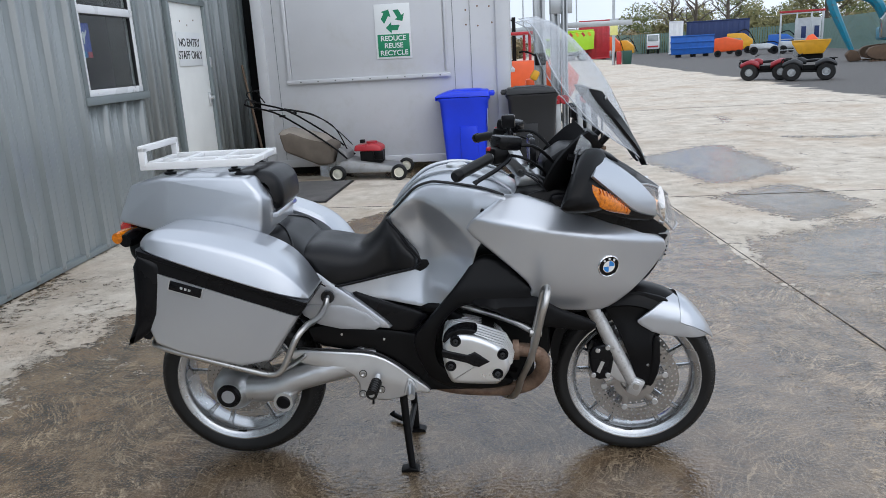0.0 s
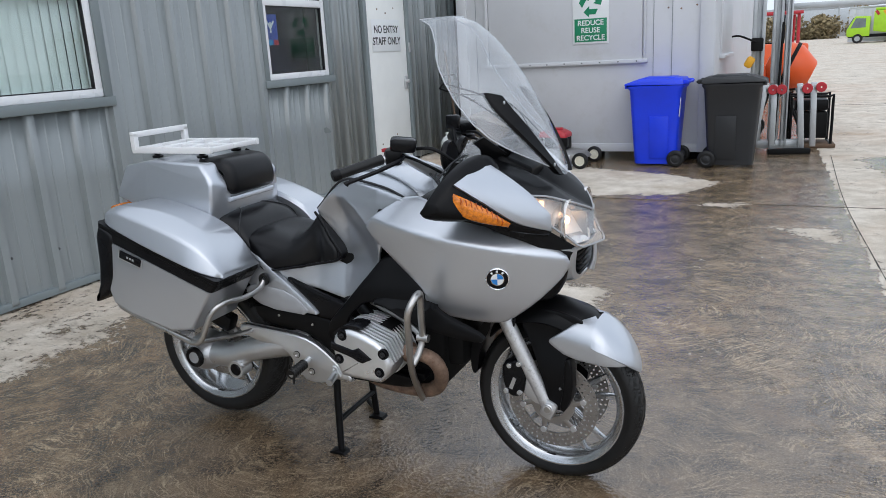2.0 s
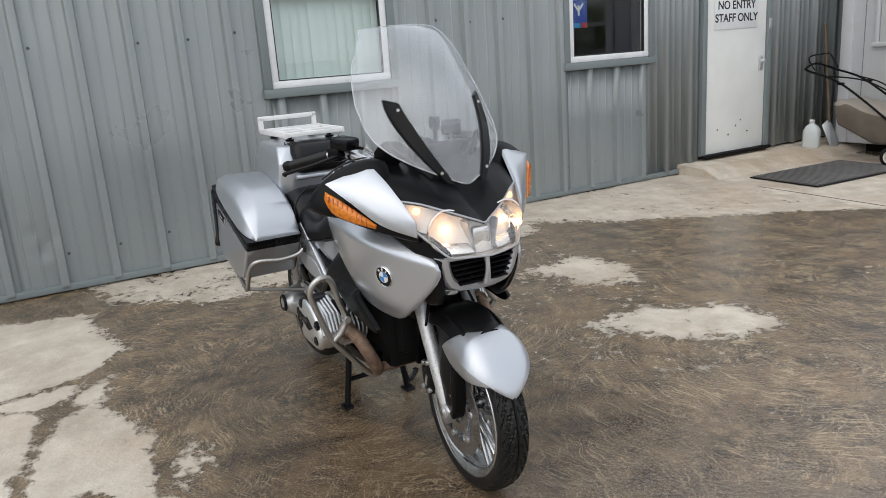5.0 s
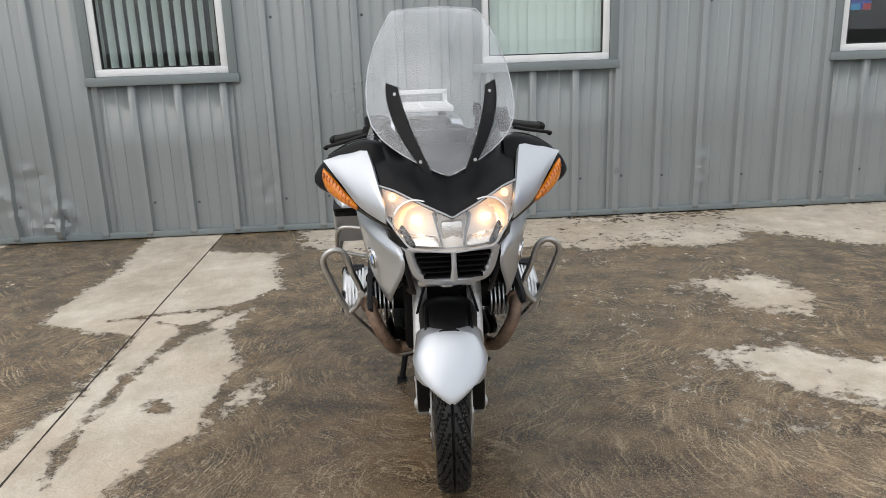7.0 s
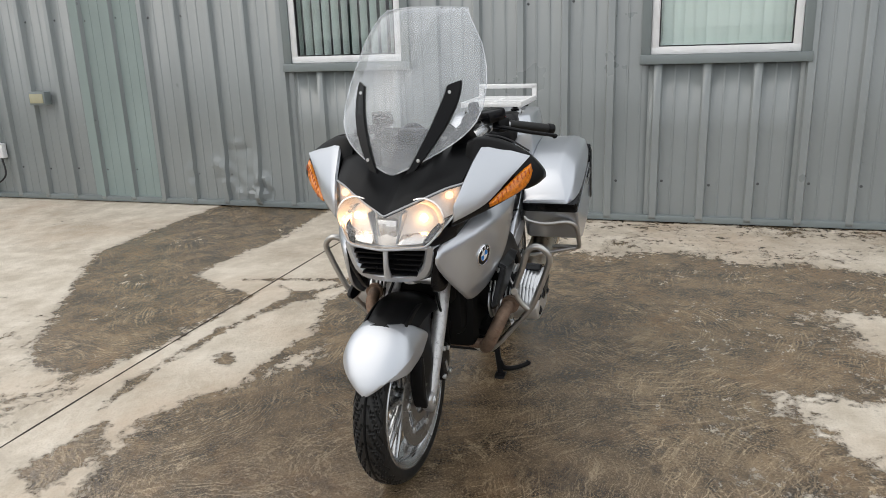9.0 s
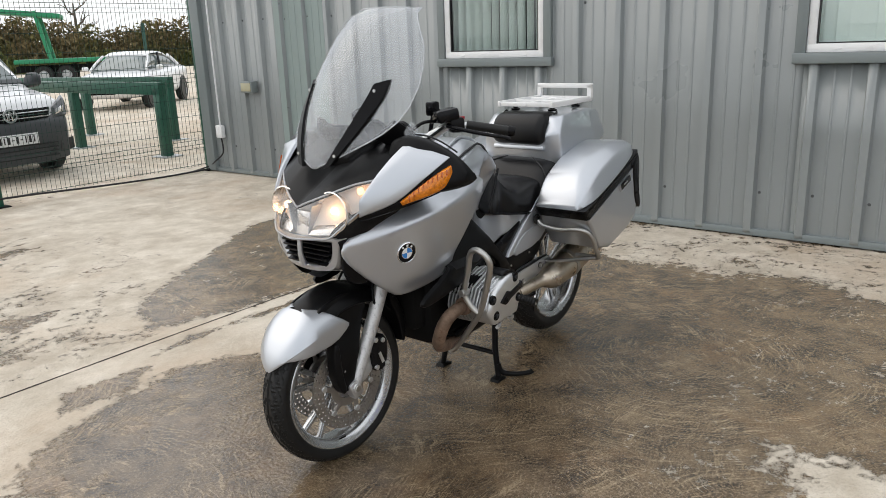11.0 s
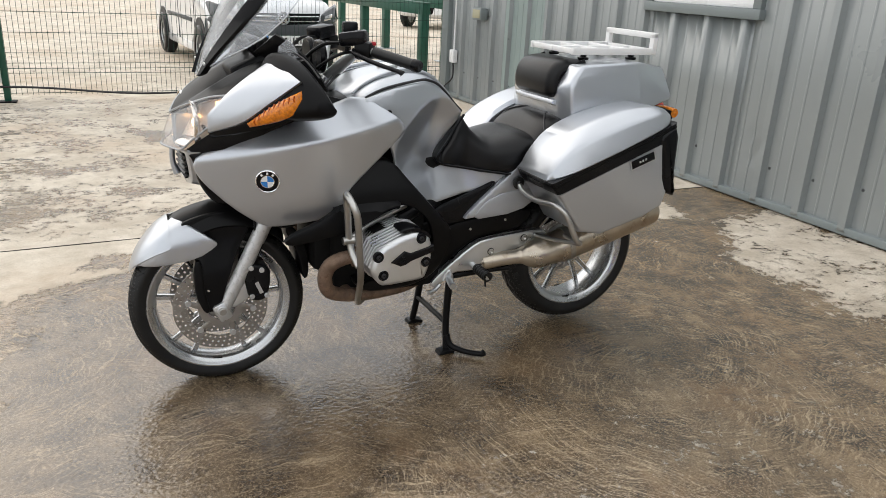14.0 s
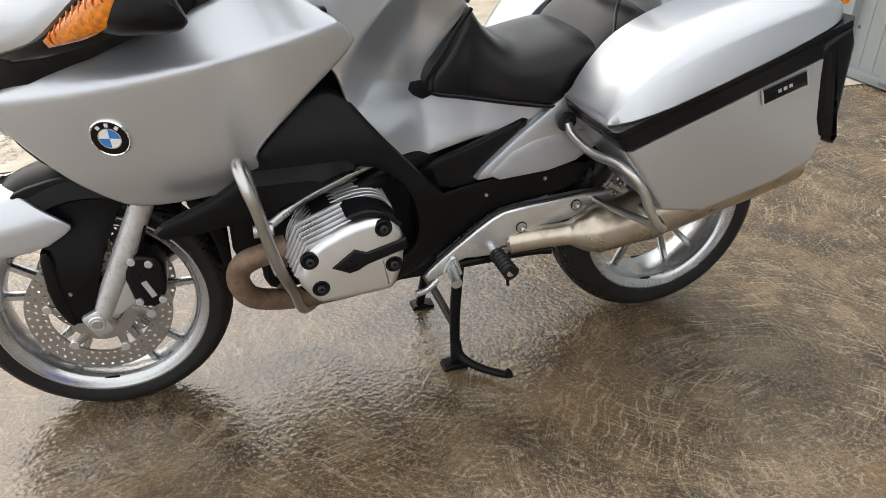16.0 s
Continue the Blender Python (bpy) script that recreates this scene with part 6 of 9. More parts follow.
# seats: along x, foot, crown, half width
seat = part("rider_seat", body([(-0.240, 0.793, 0.812, 0.110), (-0.252, 0.776, 0.838, 0.160), (-0.280, 0.764, 0.878, 0.162), (-0.314, 0.755, 0.926, 0.154), (-0.342, 0.749, 0.955, 0.142), (-0.364, 0.744, 0.942, 0.141), (-0.388, 0.739, 0.908, 0.149), (-0.428, 0.732, 0.868, 0.163),
                                (-0.470, 0.735, 0.851, 0.170), (-0.530, 0.726, 0.862, 0.178), (-0.585, 0.738, 0.872, 0.180), (-0.625, 0.775, 0.871, 0.176), (-0.652, 0.810, 0.864, 0.166), (-0.668, 0.836, 0.850, 0.150)], 4, 48, 3.2, 9.0, 0.30), M["leather"], BIKE, "black vinyl rider seat")
for s in (-1, 1):
    part("seat_piping", tube([(-0.345, s * 0.139, 0.950), (-0.312, s * 0.150, 0.915), (-0.276, s * 0.159, 0.862), (-0.242, s * 0.163, 0.818), (-0.236, s * 0.164, 0.798), (-0.256, s * 0.165, 0.780), (-0.325, s * 0.163, 0.765), (-0.447, s * 0.170, 0.741), (-0.545, s * 0.178, 0.727), (-0.59, s * 0.180, 0.745), (-0.655, s * 0.166, 0.822)], 0.005, 8), M["gloss"], seat)
pillion = part("pillion_seat", body([(-0.900, 0.86, 0.935, 0.190), (-0.82, 0.868, 0.938, 0.192), (-0.775, 0.845, 0.938, 0.192), (-0.735, 0.805, 0.934, 0.190), (-0.695, 0.774, 0.918, 0.188), (-0.660, 0.756, 0.890, 0.185), (-0.630, 0.752, 0.850, 0.178), (-0.612, 0.768, 0.82, 0.160)], 4, 44, 4.0, 8.0, 0.35), M["leather"], BIKE, "black vinyl pillion seat")
for s in (-1, 1):
    part("seat_seam", tube([(-0.762, s * 0.055, 0.938), (-0.72, s * 0.095, 0.930), (-0.685, s * 0.150, 0.905), (-0.668, s * 0.180, 0.868), (-0.655, s * 0.187, 0.82)], 0.0028, 8), M["ink"], pillion)

# top case, pad and rack
tc = part("top_case", hull([(x, q * y, z) for q in (-1, 1) for x, y, z in ((-1.280, 0.175, 0.990), (-1.10, 0.212, 0.945), (-0.770, 0.212, 0.905), (-0.748, 0.150, 0.905), (-1.225, 0.155, 1.112), (-1.08, 0.182, 1.136), (-0.815, 0.186, 1.126), (-0.785, 0.14, 1.122), (-0.755, 0.205, 1.06), (-0.735, 0.14, 1.04))], 0.014, 4), M["silver"], BIKE, "silver hard top case")
part("case_lip", box(-0.750, 0, 0.978, 0.055, 0.27, 0.020, 0.006, pose(0, 0, 0, 0, -14, 0)), M["silver"], tc)
pad = part("back_pad", slab([(-0.885, 1.118), (-0.86, 1.140), (-0.75, 1.138), (-0.712, 1.105), (-0.700, 1.05), (-0.708, 1.002), (-0.765, 0.992), (-0.772, 1.05), (-0.82, 1.09)], -0.138, 0.138, 0.038, 2, 5, 0.038), M["leather"], tc, "black padded backrest")
rk = part("luggage_rack", box(-0.985, 0, 1.171, 0.40, 0.020, 0.018, 0.003), M["white"], tc, "pale painted luggage rack")
for s in (-1, 1):
    part("rack_rail", box(-0.985, s * 0.140, 1.172, 0.40, 0.016, 0.026, 0.003), M["white"], rk)
for x in (-1.172, -1.07, -0.93, -0.80):
    part("rack_bar", box(x, 0, 1.1715, 0.024, 0.264, 0.020, 0.003), M["white"], rk)
part("rack_handle", fuse(*[box(-1.172, s * 0.140, 1.205, 0.022, 0.024, 0.066, 0.003) for s in (-1, 1)], box(-1.172, 0, 1.232, 0.022, 0.304, 0.022, 0.003)), M["white"], rk)
for x in (-1.10, -0.87):
    for s in (-1, 1):
        part("rack_foot", lathe([(0, 0), (0.020, 0), (0.022, 0.008), (0.012, 0.012), (0.012, 0.026), (0, 0.026)], 16, "z", (x, s * 0.10, 1.137)), M["black"], rk)

# side cases
for s in (-1, 1):
    whole = [(-1.112, 0.945), (-1.085, 0.992), (-1.03, 1.012), (-0.93, 1.002), (-0.80, 0.970), (-0.70, 0.928), (-0.612, 0.868), (-0.568, 0.812), (-0.572, 0.750), (-0.615, 0.700), (-0.735, 0.528), (-1.075, 0.616), (-1.102, 0.70)]

    shift = 0.028 if s > 0 else 0.0
    whole = [(x + shift, z) for x, z in whole]

    def case_piece(y_out, top_cut, low_cut, r=0.050):
        """The case's rounded solid between two slanting cuts."""
        bm = slab(whole, s * 0.19, s * y_out, r, 1, 7, 0.025)
        slope = Vector((0.345, 0, 0.94)).normalized()
        if top_cut is not None:
            cut(bm, (-0.58 + shift, 0, top_cut), slope)
        if low_cut is not None:
            cut(bm, (-0.58 + shift, 0, low_cut), -slope)
        return bm

    cs = part("side_case", case_piece(0.445, 0.702, None, 0.014), M["silver"], BIKE, "silver hard side case")
    rings = []
    for x, zt, w in blend_rows([(-1.112, 0.953, 0.375), (-1.100, 0.972, 0.405), (-1.075, 0.992, 0.427), (-1.02, 1.000, 0.440), (-0.90, 0.983, 0.447), (-0.77, 0.946, 0.447), (-0.68, 0.902, 0.443), (-0.630, 0.855, 0.432), (-0.600, 0.810, 0.418), (-0.578, 0.770, 0.40)], 4):
        zb = 0.757 - 0.367 * (x + 0.58)
        h = max(0.012, zt - zb)
        rings.append([(x + shift, s * y, z) for y, z in ((0.200, zb), (w - 0.002, zb), (w, zb + 0.004), (w - 0.16 * h, zb + 0.60 * h), (w - 0.21 * h, zb + 0.70 * h), (w - 0.29 * h, zb + 0.77 * h), (w - 0.72 * h, zb + 0.97 * h), (w - 0.82 * h, zb + 0.993 * h), (w - 0.95 * h, zt), (0.215, zt - 0.004), (0.200, zt - 0.02 if h > 0.04 else zb + 0.006))])
    part("case_lid", loft(rings), M["silver"], cs)
    part("case_band", case_piece(0.442, 0.757, 0.703, 0.016), M["gloss"], cs, "black band round the case")
    part("case_seam", case_piece(0.4435, 0.744, 0.738, 0.016), M["black"], cs)
    part("case_corner", slab([(x + shift, z) for x, z in [(-1.116, 0.942), (-1.035, 0.912), (-1.030, 0.870), (-1.062, 0.700), *([(-1.118, 0.672), (-1.138, 0.668), (-1.124, 0.74)] if s > 0 else [(-1.145, 0.640), (-1.182, 0.628), (-1.132, 0.73)])]], s * 0.20, s * 0.4495, 0.020, 1, 4, 0.01), M["gloss"], cs, "black rear corner of the case")
    lab = part("case_label", moved(box(0, 0, 0, 0.105, 0.004, 0.030, 0.002), Matrix.Translation((-0.955 + shift, s * 0.4485, 0.818)) @ pose(0, 0, 0, 0, 18.5, 0)), M["gloss"], cs, "black name plate with a silver line")
    part("label_line", moved(fuse(box(0, 0, -0.0165, 0.107, 0.005, 0.003), box(-0.054, 0, 0, 0.003, 0.005, 0.034), box(0.054, 0, 0, 0.003, 0.005, 0.034)), Matrix.Translation((-0.955 + shift, s * 0.449, 0.818)) @ pose(0, 0, 0, 0, 18.5, 0)), M["alloy"], lab)
    for k in range(3):
        part("label_bar", moved(box(-0.013 + 0.013 * k, 0, 0, 0.0085, 0.0052, 0.008, 0.001), Matrix.Translation((-0.955 + shift, s * 0.449, 0.818)) @ pose(0, 0, 0, 0, 18.5, 0)), M["alloy"], lab)
    cr = part("case_rail", tube([(-0.566, s * 0.200, 0.690), (-0.570, s * 0.225, 0.668), (-0.580, s * 0.300, 0.655), (-0.598, s * 0.395, 0.662), (-0.625, s * 0.432, 0.632), (-0.655, s * 0.440, 0.570), (-0.680, s * 0.440, 0.530), *([(-0.715, s * 0.438, 0.515), (-0.80, s * 0.43, 0.532), (-1.06, s * 0.415, 0.606), (-1.12, s * 0.36, 0.615), (-1.13, s * 0.22, 0.615)] if s < 0 else [(-0.700, 0.425, 0.518), (-0.715, 0.36, 0.512), (-0.72, 0.31, 0.508)])], 0.0105, 12), M["steel"], BIKE, "bent steel case guard rail")
    part("rail_strut", tube([(-0.70, s * 0.436, 0.518), (-0.685, s * 0.30, 0.490), (-0.670, s * 0.180, 0.472)], 0.009, 10), M["steel"], cr)
    part("rail_socket", lathe([(0.010, 0), (0.022, 0), (0.024, 0.006), (0.018, 0.010), (0.010, 0.010)], 20, "y", (-0.564, s * 0.192 - (0.0 if s > 0 else 0.01), 0.695), closed=True), M["rubber"], cr)

# tail
part("tail_fender", body([(-0.80, 0.66, 0.90, 0.13), (-0.95, 0.70, 0.93, 0.14), (-1.10, 0.72, 0.95, 0.13), (-1.25, 0.76, 0.96, 0.10), (-1.30, 0.82, 0.94, 0.08)], 4, 28, 3, 3), M["black"], BIKE, "black tail section")
part("mud_flap", slab([(-1.18, 0.80), (-1.14, 0.70), (-1.26, 0.52), (-1.30, 0.53), (-1.26, 0.70)], -0.10, 0.10, 0.008), M["black"], BIKE, "black rear mud flap")
part("tail_lamp", body([(-1.33, 0.925, 0.965, 0.07), (-1.31, 0.90, 0.975, 0.10), (-1.27, 0.89, 0.98, 0.11)], 3, 24, 3, 3), M["red_lens"], BIKE, "red tail lamp")
for s in (-1, 1):
    ti = part("rear_indicator", tube([(-1.265, s * 0.09, 0.935), (-1.275, s * 0.15, 0.935), (-1.28, s * 0.20, 0.935)], [0.018, 0.023, 0.019], 14), M["amber"], BIKE, "amber rear indicator")
    part("indicator_stem", tube([(-1.255, s * 0.07, 0.925), (-1.250, s * 0.15, 0.925), (-1.252, s * 0.20, 0.925)], [0.022, 0.028, 0.022], 14), M["gloss"], ti)

# the steering rests turned a little to the right
STEER = Matrix.Translation((0.36, 0, 0.70)) @ Matrix.Rotation(radians(-4.2), 4, Vector((-0.447, 0, 0.894))) @ Matrix.Translation((-0.36, 0, -0.70))
LEAN_F = Matrix.Translation((0, 0, 0.8)) @ Matrix.Rotation(radians(-1.8), 4, "X") @ Matrix.Translation((0, 0, -0.8))
for ob in BIKE.children:
    if ob.name.split(".")[0] in ("front_wheel", "fork_leg", "brake_caliper", "brake_hose", "fork_bridge", "wheel_axle", "front_fender", "handlebar", "steering_head", "phone_mount"):
        bars = ob.name.split(".")[0] in ("handlebar", "phone_mount", "steering_head")
        ob.matrix_basis = STEER @ Matrix.Translation((0.002, 0, -0.011)) if bars else LEAN_F @ STEER

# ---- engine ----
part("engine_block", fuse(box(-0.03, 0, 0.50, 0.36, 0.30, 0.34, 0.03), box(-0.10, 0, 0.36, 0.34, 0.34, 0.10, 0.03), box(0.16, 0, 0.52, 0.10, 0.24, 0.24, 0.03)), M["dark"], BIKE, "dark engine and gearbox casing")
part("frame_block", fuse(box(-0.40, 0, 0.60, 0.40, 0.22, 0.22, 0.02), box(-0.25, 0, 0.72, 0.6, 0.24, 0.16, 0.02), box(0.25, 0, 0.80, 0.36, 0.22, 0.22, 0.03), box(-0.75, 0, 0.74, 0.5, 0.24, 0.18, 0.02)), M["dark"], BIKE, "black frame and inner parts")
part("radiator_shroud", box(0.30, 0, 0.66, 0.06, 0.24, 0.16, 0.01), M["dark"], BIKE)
for s in (-1, 1):
    ox = 0.0 if s < 0 else 0.035
    cover = [(-0.158, 0.578), (-0.128, 0.606), (-0.092, 0.612), (-0.045, 0.602), (0.026, 0.570), (0.054, 0.524), (0.062, 0.488), (0.030, 0.440), (0.010, 0.430), (-0.125, 0.438), (-0.140, 0.448), (-0.160, 0.506)]
    head = part("cylinder_head", slab([(x + ox, z) for x, z in cover], s * 0.285, s * 0.386, 0.020, 1, 6), M["alloy"], BIKE, "silver rocker cover")
    part("cover_corner", slab([(x + ox, z) for x, z in ((-0.160, 0.582), (-0.136, 0.610), (-0.090, 0.627), (-0.042, 0.620), (-0.050, 0.606), (-0.093, 0.614), (-0.126, 0.603), (-0.152, 0.578))], s * 0.30, s * 0.374, 0.012, 1), M["gloss"], head, "black corner cap")
    for k in range(6):
        o = 0.016 * k
        part("cooling_fin", slab([(x * 1.04 + ox, 0.525 + (z - 0.525) * 1.06) for x, z in cover], s * (0.19 + o), s * (0.196 + o), 0.001, 1, 1), M["alloy"], head)
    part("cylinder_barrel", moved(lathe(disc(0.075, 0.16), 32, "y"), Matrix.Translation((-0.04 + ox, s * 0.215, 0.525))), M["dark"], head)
    for k in range(6):
        o = 0.0042 * k
        part("head_fin", slab([(x + ox - o * 0.55, z - o * 0.8) for x, z in ((-0.048, 0.622), (0.050, 0.584), (0.080, 0.522), (0.060, 0.500), (0.020, 0.560), (-0.040, 0.590))], s * (0.300 + 0.013 * k), s * (0.3075 + 0.013 * k), 0.002, 0, 2), M["alloy"], head)
    insert = part("cover_insert", slab([(x + ox, z) for x, z in ((-0.160, 0.564), (-0.078, 0.543), (-0.054, 0.553), (-0.036, 0.540), (-0.006, 0.517), (-0.042, 0.499), (-0.060, 0.503), (-0.080, 0.514), (-0.162, 0.538))], s * 0.372, s * 0.391, 0.006, 0), M["gloss"], head, "black inset strip")
    for k in range(3):
        part("insert_rib", box(-0.045 + ox, s * 0.3915, 0.514 + 0.008 * k, 0.030 - 0.006 * k, 0.003, 0.003, 0.001, pose(0, 0, 0, 0, 12, 0)), M["gloss"], insert)
    for x, z in ((-0.115, 0.590), (-0.134, 0.505), (0.036, 0.540), (0.018, 0.474)):
        part("bolt_dish", lathe([(0.0, 0.002 * s), (0.013, 0.002 * s), (0.016, 0.0035 * s), (0.018, 0.0025 * s), (0.019, -0.006 * s)], 20, "y", (x + ox, s * 0.3845, z)), M["gloss"], head)
        part("cover_bolt", lathe([(0.003, 0.004 * s), (0.003, 0.0085 * s), (0.007, 0.0085 * s), (0.0085, 0.007 * s), (0.0085, 0.0)], 12, "y", (x + ox, s * 0.3845, z)), M["ink"], head)
    cb = part("crash_bar", tube([(0.00, s * 0.10, 0.285), (0.070, s * 0.19, 0.300), (0.100, s * 0.295, 0.420), (0.124, s * 0.360, 0.505), (0.143, s * 0.398, 0.590), (0.162, s * 0.434, 0.690), (0.173, s * 0.436, 0.730), (0.182, s * 0.413, 0.757), (0.182, s * 0.385, 0.762), (0.173, s * 0.358, 0.738), (0.160, s * 0.336, 0.668), (0.146, s * 0.308, 0.585), (0.138, s * 0.325, 0.535), (0.128, s * 0.354, 0.503)], 0.0115, 14, 5), M["steel"], BIKE, "bent steel engine crash bar")
    part("bar_strut", tube([(0.146, s * 0.308, 0.582), (0.06, s * 0.255, 0.612), (-0.10, s * 0.20, 0.650)], 0.0105, 12), M["steel"], cb)
    part("bar_clamp", lathe(disc(0.014, 0.04), 14, "x", (0.148, s * 0.308, 0.582)), M["steel"], cb)
    hd = part("header_pipe", tube([(0.065 + ox, s * 0.285, 0.515), (0.12 + ox, s * 0.275, 0.508), (0.165 + ox, s * 0.262, 0.48), (0.172 + ox, s * 0.235, 0.42), (0.135 + ox, s * 0.20, 0.355), (0.05, s * 0.165, 0.318), (-0.12, s * 0.12, 0.305), (-0.25, s * 0.06, 0.31)], [0.022, 0.024, 0.025, 0.025, 0.025, 0.025, 0.025, 0.025], 18), M["rusty"], BIKE, "rusted exhaust header pipe")
    part("pipe_flange", lathe([(0.020, -0.01), (0.034, -0.01), (0.034, 0.01), (0.020, 0.01)], 18, "x", (0.082 + ox, s * 0.283, 0.514), closed=True), M["rusty"], hd)
    part("intake_pipe", tube([(-0.10 + ox, s * 0.22, 0.60), (-0.18, s * 0.17, 0.63), (-0.26, s * 0.12, 0.62)], 0.022, 14), M["black"], BIKE)
part("header_crosspipe", tube([(0.10, -0.19, 0.335), (0.115, 0, 0.345), (0.10, 0.19, 0.335)], 0.02, 14), M["rusty"], BIKE)
part("belly_pipe", tube([(-0.10, 0.0, 0.30), (-0.24, 0.02, 0.30), (-0.36, 0.10, 0.335), (-0.47, 0.165, 0.385)], 0.030, 18), M["exhaust"], BIKE)
sil = part("silencer", tube([(-0.45, 0.165, 0.378), (-0.53, 0.185, 0.392), (-0.590, 0.20, 0.400), (-0.612, 0.206, 0.403), (-0.66, 0.215, 0.408), (-0.74, 0.225, 0.428), (-0.80, 0.23, 0.445), (-1.12, 0.25, 0.548), (-1.165, 0.252, 0.562), (-1.178, 0.252, 0.566)], [0.029, 0.029, 0.030, 0.040, 0.059, 0.063, 0.066, 0.069, 0.064, 0.05], 28, 4), M["exhaust"], BIKE, "heat-browned stainless silencer")
part("silencer_band", tube([(-0.775, 0.228, 0.438), (-0.795, 0.23, 0.443)], 0.0685, 28), M["steel"], sil)
part("silencer_mouth", lathe(disc(0.028, 0.01), 20, "x", (-1.182, 0.252, 0.566)), M["ink"], sil)

# belly, foot plates, stand
part("belly_pan", slab([(0.09, 0.40), (0.075, 0.355), (0.0, 0.330), (-0.20, 0.335), (-0.24, 0.40)], -0.19, 0.19, 0.02), M["black"], BIKE)
for s in (-1, 1):
    if s < 0:
        outline = [(-0.735, 0.465), (-0.72, 0.496), (-0.56, 0.484), (-0.435, 0.472), (-0.360, 0.440), (-0.262, 0.358), (-0.226, 0.330), (-0.232, 0.308), (-0.262, 0.316), (-0.300, 0.312), (-0.330, 0.298), (-0.380, 0.286), (-0.430, 0.290), (-0.455, 0.312), (-0.475, 0.302), (-0.488, 0.318), (-0.482, 0.352), (-0.505, 0.392), (-0.560, 0.416), (-0.66, 0.430)]
        peg, bolts = [(-0.412, 0.385), (-0.414, 0.376), (-0.422, 0.362)], ((-0.465, 0.396), (-0.471, 0.318), (-0.404, 0.333))
    else:
        outline = [(-0.735, 0.470), (-0.70, 0.495), (-0.44, 0.478), (-0.385, 0.452), (-0.265, 0.365), (-0.225, 0.328), (-0.240, 0.300), (-0.289, 0.332), (-0.326, 0.358), (-0.370, 0.353), (-0.462, 0.358), (-0.504, 0.405), (-0.66, 0.432)]
        peg, bolts = [(-0.398, 0.382), (-0.400, 0.377), (-0.408, 0.366)], ((-0.475, 0.425), (-0.43, 0.365), (-0.62, 0.465))
    plate = part("foot_plate", slab(outline, s * 0.150, s * 0.178, 0.009, 1), M["alloy"], BIKE, "cast aluminium footrest plate")
    part("plate_edge", tube([(-0.70, s * 0.168, 0.494), (-0.56, s * 0.172, 0.486), (-0.44, s * 0.172, 0.478), (-0.372, s * 0.172, 0.450), (-0.262, s * 0.172, 0.363), (-0.226, s * 0.172, 0.328)], 0.004, 8), M["ink"], plate)
    part("plate_backing", slab([(-0.66, 0.50), (-0.62, 0.56), (-0.30, 0.58), (-0.14, 0.54), (-0.10, 0.345), (-0.22, 0.330), (-0.30, 0.37), (-0.42, 0.45)], s * 0.105, s * 0.140, 0.01), M["black"], plate)
    a, b, c = peg
    p0, p1, p2 = Vector((a[0], s * 0.175, a[1])), Vector((b[0], s * 0.205, b[1])), Vector((c[0], s * 0.285, c[1]))
    part("foot_peg", tube([p0, p1, p2], [0.010, 0.012, 0.011], 12), M["alloy"], plate)
    part("peg_rubber", tube([p1.lerp(p2, k / 13) for k in range(14)], [0.0205 if k % 2 else 0.0175 for k in range(14)], 12, 1, smooth=False), M["rubber"], plate, "ribbed rubber peg")
    part("peg_feeler", tube([p2 + Vector((0.004, -s * 0.014, -0.014)), p2 + Vector((0.002, -s * 0.012, -0.040))], 0.004, 8), M["black"], plate)
    part("plate_rib", tube([(-0.318, s * 0.177, 0.318), (-0.304, s * 0.179, 0.362), (-0.296, s * 0.179, 0.366), (-0.288, s * 0.179, 0.360), (-0.276, s * 0.177, 0.330)], 0.006, 10), M["alloy"], plate)
    part("lever_stub", tube([(-0.296, s * 0.175, 0.340), (-0.290, s * 0.235, 0.326)], 0.0135, 16), M["alloy"], plate)
    for x, z in bolts:
        bolt = part("plate_bolt", lathe([(0.004, 0), (0.012, 0), (0.012, s * 0.005), (0.008, s * 0.006), (0.004, s * 0.003), (0.004, 0)], 16, "y", (x, s * 0.178, z)), M["steel"], plate)
        part("bolt_ring", lathe([(0.012, 0), (0.0145, 0), (0.0145, s * 0.0025), (0.012, s * 0.0025)], 16, "y", (x, s * 0.178, z), closed=True), M["ink"], bolt)
part("gear_lever", tube([(-0.25, 0.20, 0.325), (-0.22, 0.215, 0.312), (-0.19, 0.225, 0.312)], 0.008, 10), M["alloy"], BIKE)
stand = part("centre_stand", fuse(*[tube([(-0.335, s * 0.118, 0.315), (-0.325, s * 0.132 - 0.010, 0.15), (-0.318 - 0.006 * s, s * 0.152 - 0.014, 0.012)], [0.015, 0.014, 0.013], 14) for s in (-1, 1)], tube([(-0.323, -0.150, 0.125), (-0.323, 0.130, 0.125)], 0.011, 12)), M["black"], BIKE, "black tubular centre stand")
for s in (-1, 1):
    part("stand_foot", slab([(-0.352, 0.0), (-0.352, 0.008), (-0.320, 0.018), (-0.290, 0.012), (-0.285, 0.0)], s * 0.132 - 0.014, s * 0.175 - 0.014, 0.003, 0), M["black"], stand)
part("stand_tang", tube([(-0.325, 0.132, 0.075), (-0.335, 0.150, 0.035), (-0.375, 0.192, 0.020), (-0.425, 0.236, 0.020), (-0.438, 0.246, 0.028)], [0.015, 0.013, 0.011, 0.011, 0.014], 12), M["black"], stand)
part("side_stand", tube([(-0.24, 0.16, 0.335), (-0.36, 0.165, 0.340), (-0.50, 0.17, 0.345), (-0.56, 0.18, 0.35)], [0.013, 0.011, 0.010, 0.014], 12), M["black"], BIKE, "black side stand folded up")

